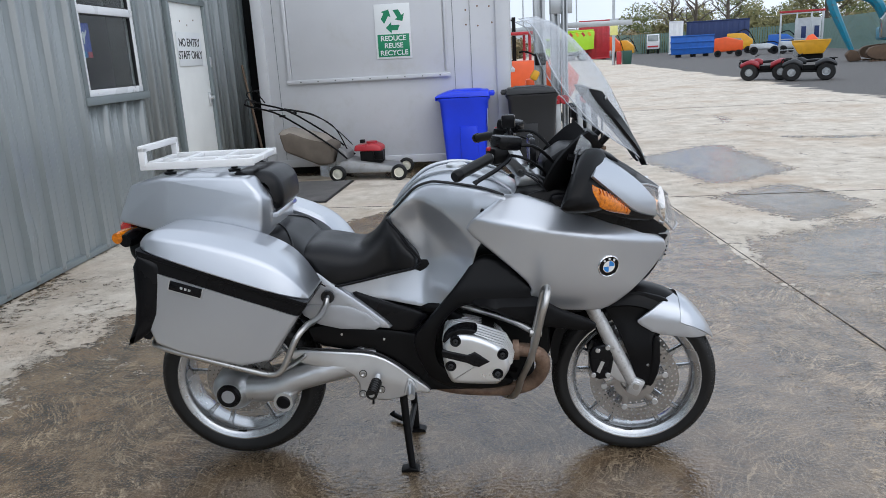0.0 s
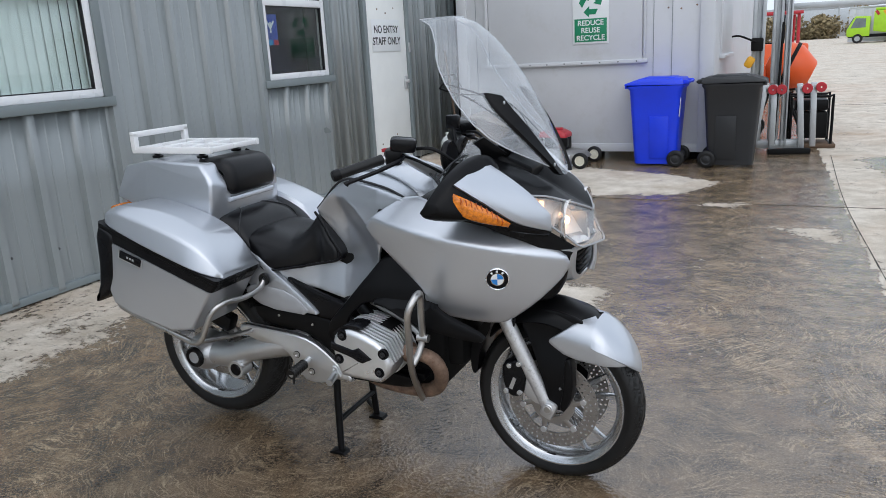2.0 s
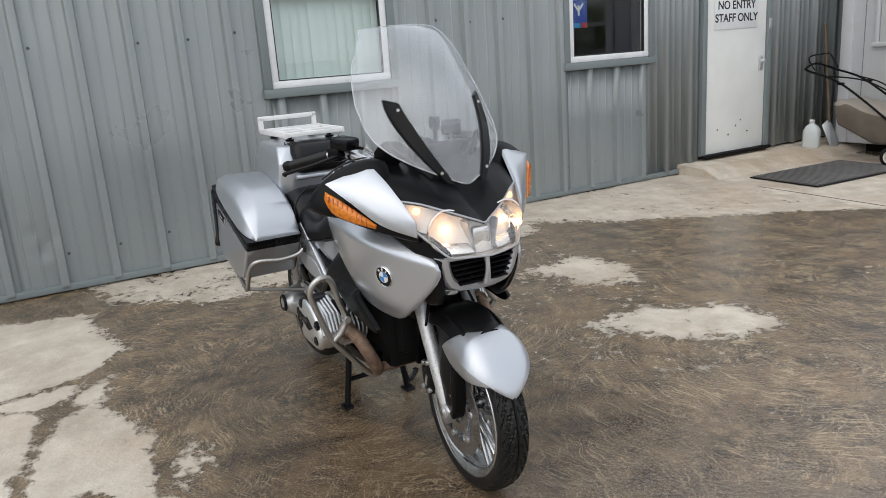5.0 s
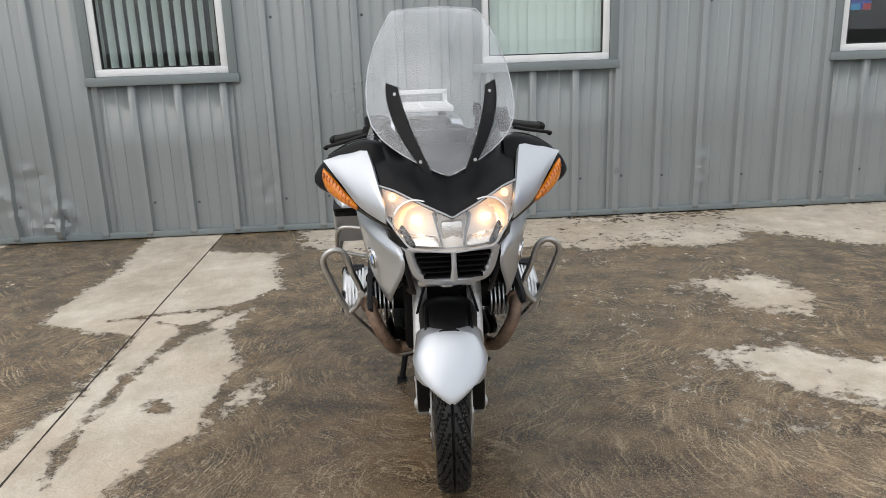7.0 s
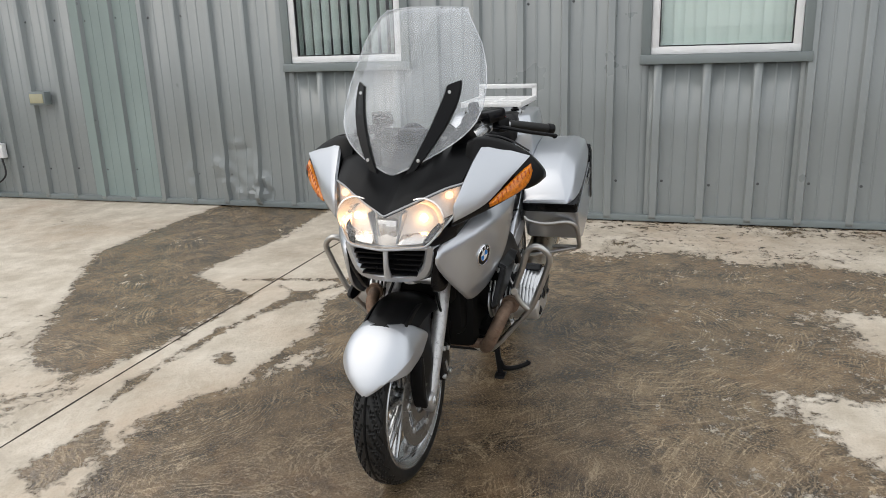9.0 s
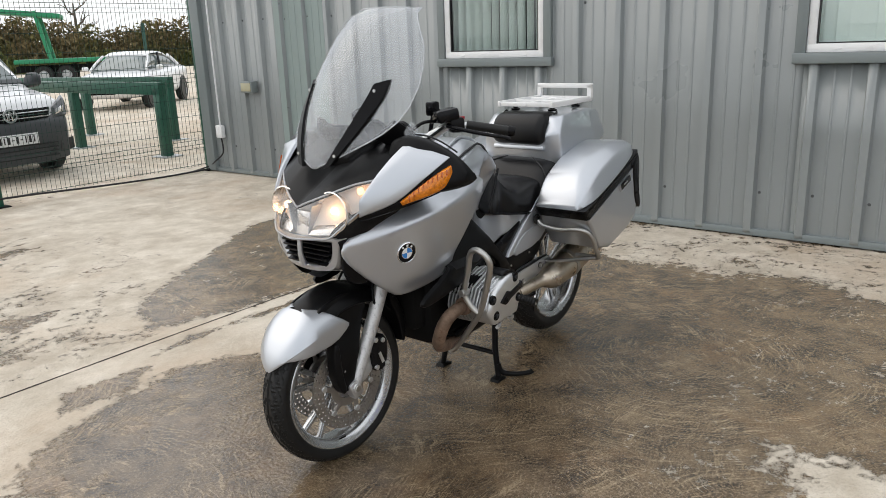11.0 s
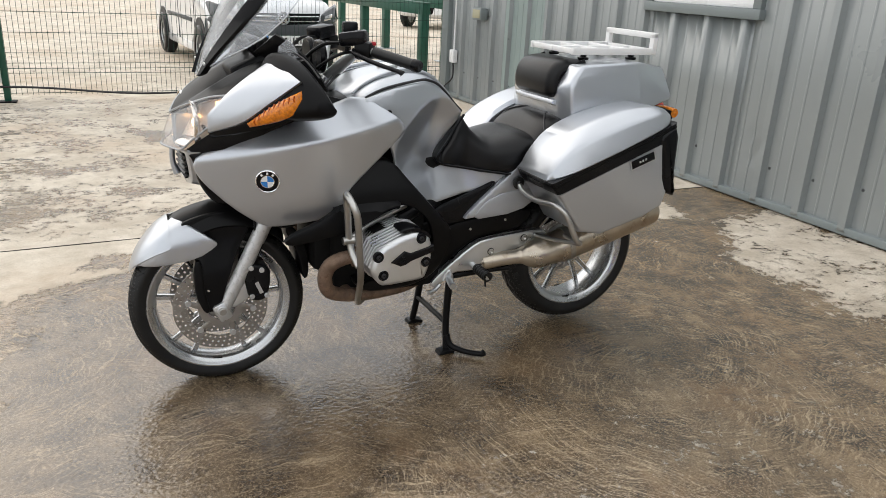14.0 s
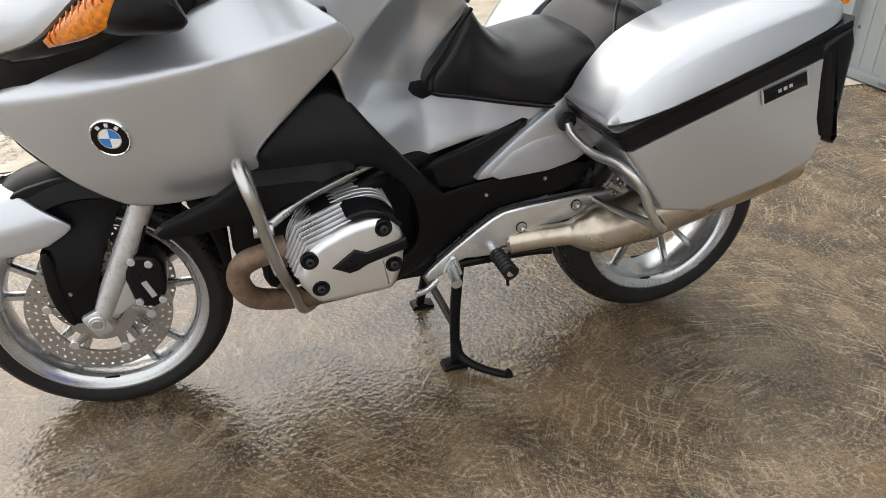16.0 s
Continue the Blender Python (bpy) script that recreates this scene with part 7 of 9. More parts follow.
# rear drive
drive = part("final_drive", fuse(lathe([(0.0, -0.205), (0.030, -0.205), (0.034, -0.200), (0.046, -0.198), (0.050, -0.185), (0.064, -0.172), (0.078, -0.145), (0.082, -0.085), (0.060, -0.065), (0, -0.065)], 40, "y", (RX, 0, RZ)),
                                 tube([(RX + 0.03, -0.125, RZ + 0.0), (RX + 0.15, -0.140, RZ + 0.005), (RX + 0.26, -0.140, RZ + 0.045), (-0.50, -0.12, 0.425), (-0.42, -0.11, 0.435)], [0.052, 0.050, 0.050, 0.056, 0.060], 20)), M["alloy"], BIKE, "cast aluminium shaft drive arm")
part("bore_floor", lathe(disc(0.032, 0.004), 28, "y", (RX, -0.2066, RZ)), M["silver_flat"], drive)
part("drive_bore", lathe([(0.024, -0.2085), (0.031, -0.2100), (0.038, -0.2105), (0.044, -0.203), (0.044, -0.19)], 32, "y", (RX, 0, RZ)), M["gloss"], drive)
part("torque_arm", tube([(RX + 0.19, -0.165, RZ - 0.03), (RX + 0.32, -0.15, RZ + 0.06), (-0.46, -0.13, 0.475)], [0.020, 0.016, 0.018], 14), M["alloy"], drive)
part("pivot_cap", lathe([(0, -0.195), (0.020, -0.195), (0.026, -0.19), (0.034, -0.185), (0.034, -0.12)], 24, "y", (RX + 0.195, 0, RZ - 0.035)), M["gloss"], drive)
part("pivot_ring", lathe([(0.026, -0.192), (0.036, -0.192), (0.036, -0.13), (0.026, -0.13)], 24, "y", (RX + 0.195, 0, RZ - 0.035), closed=True), M["alloy"], drive)
part("rear_caliper", box(RX + 0.06, -0.075, RZ + 0.135, 0.12, 0.06, 0.07, 0.015, pose(0, 0, 0, 0, 25, 0)), M["gloss"], drive)
part("shock_spring", tube([(-0.52 + 0.02 * k / 40, 0.045 * math.cos(k * 0.9), 0.46 + 0.006 * k + 0.045 * 0.2 * math.sin(k * 0.9)) for k in range(34)], 0.007, 6, 1), M["gloss"], BIKE)
part("hugger", fender([(-0.62, 0.60, 0.10, 0.06), (-0.72, 0.66, 0.105, 0.06), (-0.85, 0.685, 0.105, 0.06), (-1.0, 0.68, 0.10, 0.05)]), M["black"], BIKE)

# ---- things beside the container ----
M.update(
    mower_deck=mat("scuffed_grey_alloy_deck", (0.26, 0.26, 0.26), 0.45, 0.4, 0.15, 8, 90, 0.1, dirt=(0.22, 0.20, 0.16)),
    bag=mat("dusty_grass_bag_cloth", (0.135, 0.112, 0.09), 0.9, 0.0, 0.2, 6, 120, 0.2),
    bag_top=mat("pale_bag_cover", (0.30, 0.265, 0.225), 0.8, 0.0, 0.12, 6, 100, 0.1),
    cream=mat("cream_plastic_hub", (0.62, 0.60, 0.50), 0.5, 0.0, 0.08),
    mat_rubber=mat("worn_grey_mat", (0.13, 0.125, 0.12), 0.7, 0.0, 0.25, 5, 60, 0.2),
    galv=mat("galvanised_steel", (0.46, 0.48, 0.49), 0.42, 0.65, 0.1, 5, 60, 0.05),
    orange=mat("orange_machine_paint", (0.75, 0.10, 0.015), 0.42, 0.0, 0.08, 3, 40, 0.04),
    yellow=mat("yellow_machine_paint", (0.72, 0.36, 0.015), 0.45, 0.0, 0.1, 3, 40, 0.05),
    lime=mat("lime_green_paint", (0.36, 0.62, 0.02), 0.4, 0.0, 0.06),
    teal=mat("teal_machine_paint", (0.01, 0.20, 0.30), 0.45, 0.0, 0.12, dirt=(0.10, 0.09, 0.08)),
    navy=mat("navy_container_paint", (0.012, 0.03, 0.115), 0.5, 0.0, 0.1),
    skip_blue=mat("blue_skip_paint", (0.015, 0.11, 0.44), 0.5, 0.0, 0.15),
    sheet_green=mat("grey_green_palisade", (0.13, 0.21, 0.18), 0.55, 0.0, 0.12),
    shed_green=mat("dark_green_sheet", (0.02, 0.075, 0.055), 0.5, 0.0, 0.12),
    quad_red=mat("dark_red_plastic", (0.28, 0.015, 0.025), 0.35, 0.0, 0.1),
    car_white=mat("white_car_paint", (0.74, 0.75, 0.76), 0.22, 0.0, 0.03, coat=0.6),
    car_red=mat("red_car_paint", (0.48, 0.02, 0.03), 0.22, 0.0, 0.04, coat=0.6),
    # Base grey lifted so the glass carries the sky's reflection in its colour.
    car_glass=mat("sky_toned_car_glass", (0.15, 0.18, 0.18), 0.05, 0.0, 0.15, 2, 30, 0.0, rvary=0.01, spec=1.0),
    lamp_smoke=mat("smoked_lamp_glass", (0.05, 0.055, 0.06), 0.06, 0.0, 0.2, 20, 60, 0.05, rvary=0.02, spec=1.0),
    grey_plastic=mat("grey_bumper_plastic", (0.045, 0.05, 0.055), 0.5, 0.0, 0.12),
    timber=mat("weathered_timber", (0.13, 0.09, 0.06), 0.8, 0.0, 0.25, 5, 80, 0.3),
    board=mat("white_fluted_board", (0.60, 0.61, 0.61), 0.6, 0.0, 0.06),
    wire=mat("dark_green_coated_wire", (0.010, 0.040, 0.030), 0.55, 0.0, 0.1, spec=0.3),
    rust=mat("rusty_track_steel", (0.13, 0.085, 0.055), 0.8, 0.3, 0.3),
    jug=mat("milky_plastic", (0.62, 0.66, 0.66), 0.4, 0.0, 0.05),
)


def road_wheel(parent, x, y, z, r, w, rim_mat, hub=0.55, name="wheel"):
    t = part(name, lathe([(r * hub, -w / 2), (r * 0.9, -w / 2), (r * 0.98, -w * 0.38), (r, -w * 0.25), (r, w * 0.25), (r * 0.98, w * 0.38), (r * 0.9, w / 2), (r * hub, w / 2)], 32, "y", (x, y, z), closed=True), M["rubber"], parent)
    part("rim", lathe([(0, -w * 0.36), (r * 0.2, -w * 0.36), (r * 0.25, -w * 0.28), (r * hub * 0.85, -w * 0.25), (r * hub * 1.02, -w * 0.44), (r * hub * 1.02, w * 0.44), (r * hub * 0.85, w * 0.25), (r * 0.25, w * 0.28), (r * 0.2, w * 0.36), (0, w * 0.36)], 28, "y", (x, y, z)), rim_mat, t)
    return t


def wheelie_bin(m, material, label):
    """Two-wheeled bin; its wheels and handle are at local +x."""
    b = base("wheelie_bin", m, label, "bin", "wheelie bins by the container")
    rows = [(0.03, 0.245, 0.20), (0.10, 0.25, 0.205), (0.60, 0.285, 0.235), (0.90, 0.305, 0.255), (0.93, 0.33, 0.268), (0.955, 0.33, 0.268)]
    rings = []
    for z, a, w in rows:
        ring = []
        for i in range(32):
            t = 2 * math.pi * i / 32
            c, s = math.cos(t), math.sin(t)
            ring.append((a * math.copysign(abs(c) ** 0.25, c), w * math.copysign(abs(s) ** 0.25, s), z))
        rings.append(ring)
    part("body", loft(rings), material, b)
    lid = part("lid", hull([(x, q * y, z) for q in (-1, 1) for x, y, z in ((-0.355, 0.255, 0.962), (-0.355, 0.255, 0.982), (0.33, 0.272, 0.962), (0.30, 0.262, 1.03), (-0.20, 0.235, 1.035))], 0.014, 2), material, b)
    part("lid_panel", hull([(x, q * y, z) for q in (-1, 1) for x, y, z in ((-0.17, 0.18, 1.035), (0.24, 0.19, 1.032), (-0.14, 0.16, 1.05), (0.20, 0.17, 1.048))], 0.006, 2), material, lid)
    part("handle", fuse(tube([(0.37, -0.22, 0.985), (0.375, 0, 0.985), (0.37, 0.22, 0.985)], 0.016, 10), *[box(0.345, q * 0.17, 0.985, 0.07, 0.035, 0.05, 0.01) for q in (-1, 1)]), material, b)
    part("front_lip", box(-0.345, 0, 0.945, 0.03, 0.40, 0.04, 0.008), material, b)
    for q in (-1, 1):
        road_wheel(b, 0.25, q * 0.235, 0.10, 0.10, 0.05, M["bin_black"], 0.6)
        part("rib", box(0.05, q * 0.228, 0.35, 0.22, 0.012, 0.5, 0.005, pose(0, 0, 0, -q * 3.2, 0, 0)), material, b)
    part("axle", tube([(0.25, -0.23, 0.10), (0.25, 0.23, 0.10)], 0.011, 8), M["steel"], b)
    return b


bb = wheelie_bin(pose(-0.40, 7.16, 0, 0, 0, 0), M["bin_blue"], "blue plastic wheelie bin, lid shut, by the container")
part("bin_label", box(0.286, -0.20, 0.70, 0.004, 0.06, 0.22, 0.001, pose(0, 0, 0, 0, 3.6, 0)), M["sign_white"], bb, "white paper label")
wheelie_bin(pose(0.45, 7.14, 0, 0, 0, 180), M["bin_black"], "charcoal plastic wheelie bin, lid shut, by the container")


def lawn_mower(m):
    b = base("lawn_mower", m, "old petrol lawn mower with red engine and cloth bag", "lawn mower")
    part("deck", hull([(x, q * y, z) for q in (-1, 1) for x, y, z in ((-0.42, 0.25, 0.10), (0.42, 0.25, 0.09), (-0.40, 0.24, 0.20), (-0.30, 0.2, 0.27), (0.0, 0.20, 0.20), (0.36, 0.2, 0.17))], 0.02, 3), M["mower_deck"], b)
    part("rear_guard", hull([(x, q * 0.2, z) for q in (-1, 1) for x, z in ((-0.42, 0.2), (-0.25, 0.2), (-0.35, 0.42), (-0.25, 0.35))], 0.015, 2), M["mower_deck"], b)
    en = part("engine", hull([(x, q * y, z) for q in (-1, 1) for x, y, z in ((-0.17, 0.15, 0.36), (0.19, 0.15, 0.35), (-0.16, 0.13, 0.43), (0.10, 0.12, 0.45), (0.18, 0.12, 0.41))], 0.02, 3), M["red"], b, "red engine cowl")
    part("crankcase", box(0.04, 0, 0.28, 0.28, 0.26, 0.16, 0.02), M["dark"], en)
    part("air_filter", box(0.14, -0.10, 0.30, 0.12, 0.10, 0.12, 0.02), M["black"], en)
    part("fuel_cap", lathe(disc(0.035, 0.04), 16, "z", (-0.08, 0.0, 0.47)), M["black"], en)
    part("starter", lathe(disc(0.07, 0.03), 20, "z", (0.04, 0, 0.455)), M["red"], en)
    for x, r in ((-0.36, 0.105), (0.42, 0.10)):
        for q in (-1, 1):
            road_wheel(b, x, q * 0.30, r, r, 0.05, M["cream"], 0.62)
    bag = part("grass_bag", hull([(x, q * y, z) for q in (-1, 1) for x, y, z in ((-0.44, 0.2, 0.22), (-0.40, 0.2, 0.46), (-0.60, 0.22, 0.20), (-1.05, 0.24, 0.40), (-1.10, 0.25, 0.62), (-0.95, 0.25, 0.64), (-0.50, 0.22, 0.50))], 0.04, 3), M["bag"], b, "dusty cloth grass bag")
    part("bag_cover", hull([(x, q * y, z) for q in (-1, 1) for x, y, z in ((-1.11, 0.25, 0.62), (-0.50, 0.225, 0.49), (-1.05, 0.22, 0.68), (-0.60, 0.20, 0.575))], 0.02, 2), M["bag_top"], bag)
    for q in (-1, 1):
        h = part("handle_bar", tube([(-0.24, q * 0.22, 0.28), (-0.50, q * 0.22, 0.50), (-1.05, q * 0.22, 0.86), (-1.42, q * 0.22, 0.98), (-1.50, q * 0.21, 1.01)], 0.012, 10), M["black"], b)
        part("handle_knob", box(-1.02, q * 0.24, 0.85, 0.08, 0.03, 0.03, 0.008), M["black"], h)
    part("handle_loop", tube([(-1.50, -0.21, 1.01), (-1.54, 0, 1.06), (-1.50, 0.21, 1.01)], 0.012, 10), M["black"], b)
    part("bail", tube([(-1.38, -0.2, 1.0), (-1.47, -0.19, 1.14), (-1.38, 0, 1.17), (-1.47, 0.19, 1.14), (-1.38, 0.2, 1.0)], 0.008, 8), M["black"], b)
    part("cable", tube([(-1.2, -0.2, 0.93), (-0.75, -0.21, 0.88), (-0.40, -0.2, 0.70), (-0.25, -0.16, 0.40)], 0.008, 8), M["black"], b)
    part("cable", tube([(-1.1, 0.1, 0.92), (-0.7, 0.0, 0.84), (-0.42, -0.05, 0.66), (-0.2, -0.05, 0.44)], 0.007, 8), M["black"], b)
    return b


lawn_mower(pose(-1.64, 6.98, 0, 0, 0, -2))

dm = base("door_mat", pose(-2.24, 6.03, 0.004, 0, 0, -2), "worn grey ribbed rubber mat on the concrete", "mat")
part("backing", box(0, 0, 0.006, 0.80, 1.38, 0.012, 0.004), M["rubber"], dm)
for k in range(26):
    part("rib", box(0, -0.66 + 0.0528 * k, 0.016, 0.76, 0.026, 0.016, 0.004), M["mat_rubber"], dm)

jg = base("plastic_jug", pose(-3.16, 7.02, 0.085, 0, 0, 20), "milky plastic jug by the door step", "jug")
part("bottle", loft([[(a * math.copysign(abs(math.cos(t)) ** 0.6, math.cos(t)), a * 0.7 * math.copysign(abs(math.sin(t)) ** 0.6, math.sin(t)), z) for t in [2 * math.pi * i / 24 for i in range(24)]] for z, a in ((0, 0.085), (0.012, 0.095), (0.20, 0.095), (0.25, 0.07), (0.28, 0.03), (0.30, 0.028))]), M["jug"], jg)
part("cap", lathe(disc(0.03, 0.03), 16, "z", (0, 0, 0.315)), M["white"], jg)

sh = base("shovel", pose(-3.16, 7.30, 0.0, 0, -4, 0), "rusty shovel leaning by the container corner", "shovel")
part("shaft", tube([(0.05, 0, 0.35), (0.0, 0.04, 0.9), (-0.05, 0.08, 1.5)], 0.016, 10), M["timber"], sh)
part("blade", hull([(0.02, -0.10, 0.33), (0.02, 0.10, 0.33), (0.14, -0.09, 0.02), (0.14, 0.09, 0.02), (0.17, 0, 0.0), (0.045, 0, 0.40), (0.0, 0.0, 0.33)], 0.008, 2), M["galv"], sh)

# aluminium material lift, folded
lf = base("material_lift", pose(0.82, 8.30, 0, 0, 0, 6), "grey aluminium material lift with folded legs and red castors", "lift")
for x, y, w, h in ((-0.20, 0.0, 0.15, 3.2), (0.02, 0.02, 0.12, 3.0), (0.14, -0.04, 0.07, 2.6)):
    post_ = part("mast", fuse(box(x - w * 0.35, y, h / 2 + 0.08, w * 0.3, 0.13, h, 0.006), box(x + w * 0.35, y, h / 2 + 0.08, w * 0.3, 0.13, h, 0.006), box(x, y + 0.03, h / 2 + 0.08, w * 0.6, 0.05, h, 0.004)), M["galv"], lf)
part("base_beam", box(0.02, 0, 0.10, 0.62, 0.16, 0.10, 0.01), M["galv"], lf)
part("foot_pad", box(0.20, -0.25, 0.035, 0.50, 0.09, 0.07, 0.012, pose(0, 0, 0, 0, 0, 8)), M["dark"], lf)
for x, y, lean in ((-0.16, -0.20, -9), (0.0, -0.22, 0), (0.32, -0.16, 4), (0.48, 0.02, 2)):
    lg = part("leg", box(x, y, 0.46, 0.07, 0.06, 0.80, 0.008, pose(0, 0, 0, 0, -lean, 0)), M["galv"], lf)
    cx_ = x + 0.05 + math.sin(radians(-lean)) * 0.4
    part("castor", lathe([(0.012, -0.02), (0.055, -0.02), (0.062, -0.012), (0.062, 0.012), (0.055, 0.02), (0.012, 0.02)], 20, "y", (cx_ + 0.03, y - 0.06, 0.80), closed=True), M["red"], lg, "red castor wheel")
    part("castor_fork", box(cx_ - 0.01, y - 0.03, 0.80, 0.07, 0.05, 0.07, 0.01), M["steel"], lg)
part("winch", fuse(box(-0.22, -0.14, 1.35, 0.14, 0.12, 0.16, 0.02), tube([(-0.24, -0.2, 1.38), (-0.42, -0.24, 1.46), (-0.52, -0.24, 1.46)], 0.012, 8)), M["dark"], lf)
part("winch_cover", box(-0.30, -0.16, 1.14, 0.10, 0.10, 0.14, 0.03, pose(0, 0, 0, 0, 30, 0)), M["yellow"], lf, "yellow winch handle cover")
part("fork_arm", box(0.60, 0.06, 1.78, 1.0, 0.06, 0.07, 0.006), M["galv"], lf)
part("mast_head", box(0.10, 0.0, 2.05, 0.30, 0.10, 0.22, 0.008), M["galv"], lf)
part("pole", tube([(0.03, -0.16, 0.12), (0.07, -0.13, 1.6)], 0.014, 8), M["dark"], lf)

mx = base("cement_mixer", pose(0.86, 9.85, 0, 0, 0, 0) @ Matrix.Scale(0.82, 4), "orange cement mixer beside the lift", "cement mixer")
part("drum", moved(lathe([(0.0, -0.38), (0.22, -0.36), (0.38, -0.18), (0.40, 0.05), (0.24, 0.36), (0.20, 0.38), (0.18, 0.34), (0.0, 0.30)], 36, "x"), Matrix.Translation((0.12, 0, 1.22)) @ pose(0, 0, 0, 0, 24, 0)), M["orange"], mx)
part("ring_gear", moved(lathe([(0.38, -0.03), (0.43, -0.03), (0.43, 0.03), (0.38, 0.03)], 40, "x", closed=True), Matrix.Translation((0.10, 0, 1.22)) @ pose(0, 0, 0, 0, 24, 0)), M["dark"], mx)
part("motor_case", box(-0.36, 0, 1.05, 0.24, 0.34, 0.42, 0.04), M["orange"], mx)
part("frame", fuse(*[tube([(-0.45, q * 0.3, 0.0), (-0.2, q * 0.25, 0.75), (0.1, q * 0.28, 0.75), (0.42, q * 0.32, 0.0)], 0.025, 10, smooth=False) for q in (-1, 1)], tube([(-0.2, -0.25, 0.75), (-0.2, 0.25, 0.75)], 0.025, 10)), M["dark"], mx)
for q in (-1, 1):
    road_wheel(mx, -0.42, q * 0.34, 0.17, 0.17, 0.06, M["dark"], 0.5)

gn = base("generator", pose(1.26, 8.85, 0, 0, 0, 5), "black tube-framed portable generator", "generator")
part("frame", fuse(*[tube([(-0.24, q * 0.22, 0.03), (-0.24, q * 0.22, 0.62), (-0.20, q * 0.22, 0.66), (0.20, q * 0.22, 0.66), (0.24, q * 0.22, 0.62), (0.24, q * 0.22, 0.03)], 0.018, 10, 2) for q in (-1, 1)], tube([(0.24, -0.22, 0.05), (0.24, 0.22, 0.05)], 0.018, 8), tube([(-0.24, -0.22, 0.05), (-0.24, 0.22, 0.05)], 0.018, 8)), M["black"], gn)
part("engine", box(0.03, 0, 0.29, 0.34, 0.34, 0.34, 0.03), M["dark"], gn)
part("fuel_tank", box(0.0, 0, 0.55, 0.40, 0.36, 0.14, 0.03), M["black"], gn)
part("skid", box(0.0, 0, 0.03, 0.60, 0.5, 0.05, 0.01), M["rust"], gn)

# ---- the fence, and what stands behind it ----
FY = -6.22
fence = base("mesh_fence", Matrix.Identity(4), "green welded mesh fence with square posts", "fence")
POSTS = (-3.28, -0.80, 1.56, 1.96, 4.45, 6.95)
for x in POSTS:
    pst = part("post", box(x, FY + 0.02, 1.1, 0.06, 0.06, 2.2, 0.005), M["green_paint"], fence)
    part("base_plate", box(x, FY + 0.03, 0.006, 0.16, 0.14, 0.012, 0.003), M["dark"], pst)


def wire_panel(x0, x1):
    """Welded wires: uprights every 50 mm, cross wires with a fold at every fifth."""
    bm = bmesh.new()
    def bar(a, b, r):
        d = (Vector(b) - Vector(a)).normalized()
        u = Vector((0, 1, 0)).cross(d).normalized()
        w = Vector((0, 1, 0))
        ring = [[bm.verts.new(Vector(p) + (u * math.cos(t) + w * math.sin(t)) * r) for t in (0.5, 2.07, 3.64, 5.21)] for p in (a, b)]
        for i in range(4):
            j = (i + 1) % 4
            bm.faces.new((ring[0][i], ring[0][j], ring[1][j], ring[1][i]))
    x = x0 + 0.03
    while x < x1 - 0.02:
        bar((x, FY - 0.02, 0.06), (x, FY - 0.02, 2.10), 0.0026)
        x += 0.05
    for k in range(11):
        z = 0.08 + 0.2 * k
        bar((x0, FY - 0.015, z), (x1, FY - 0.015, z), 0.003)
        if k in (1, 5, 9):
            bar((x0, FY + 0.012, z + 0.05), (x1, FY + 0.012, z + 0.05), 0.003)
            bar((x0, FY - 0.015, z + 0.10), (x1, FY - 0.015, z + 0.10), 0.003)
    return bm


for a, b in zip(POSTS, POSTS[1:]):
    part("mesh_panel", wire_panel(a, b), M["wire"], fence)
cb_ = base("cable", Matrix.Identity(4), "black cable lying along the fence foot", "cable")
part("run", tube([(-3.30, FY + 0.12, 0.03), (-2.6, FY + 0.07, 0.02), (-1.8, FY + 0.09, 0.05), (-0.8, FY + 0.06, 0.09), (0.3, FY + 0.07, 0.07), (1.2, FY + 0.06, 0.14), (1.62, FY + 0.08, 0.16)], 0.011, 8), M["ink"], cb_)
cab2 = base("control_cabinet", pose(1.76, FY + 0.09, 0), "pale grey control cabinet between two green posts", "cabinet")
part("case", box(0, 0, 0.62, 0.34, 0.16, 0.84, 0.01), M["door"], cab2)
part("cabinet_door", box(0, 0.085, 0.62, 0.32, 0.012, 0.80, 0.004), M["door"], cab2)
for k, dx in enumerate((-0.10, -0.04, 0.03, 0.12)):
    part("cable", tube([(dx, 0.02, 0.22), (dx * 0.9, 0.05, 0.14), (dx * 0.3 - 0.05, 0.06, 0.05), (-0.05, 0.07, 0.0)], 0.011, 8), M["ink"], cab2)
for x0, x1 in ((0.09, 0.75), (1.01, 1.50)):
    sb = base("board_back", Matrix.Translation((0, FY - 0.05, 0)), "back of a white board on timber battens, tied to the fence", "board", "boards on the fence")
    part("sheet", box((x0 + x1) / 2, 0, 1.32, x1 - x0, 0.012, 0.36, 0.002), M["board"], sb)
    for z in (1.10, 1.53):
        part("batten", box((x0 + x1) / 2, 0.02, z, x1 - x0 + 0.02, 0.03, 0.075, 0.004), M["timber"], sb)


# the van: local x forward
VAN_TOP = lerp_table([(-2.16, 1.62), (-2.10, 1.74), (-1.95, 1.80), (-1.0, 1.835), (-0.2, 1.825), (0.10, 1.775), (0.32, 1.690), (1.08, 1.125), (1.15, 1.095), (1.75, 0.985), (1.92, 0.925), (2.01, 0.83), (2.04, 0.74)])


def van_half(z):
    """Half the van's width at a height: upright to the belt, leaning in above it."""
    return 0.885 - 0.03 * max(0, 0.6 - z) - 0.215 * max(0, z - 1.02)


def van_x(x, y):
    """The nose and screen are bowed in plan."""
    return x - float(np.interp(x, [-0.4, 0.4, 2.04], [0.0, 0.16, 0.24])) * (y / 0.85) ** 2 * (1.25 if x > 1.2 else 1.0)


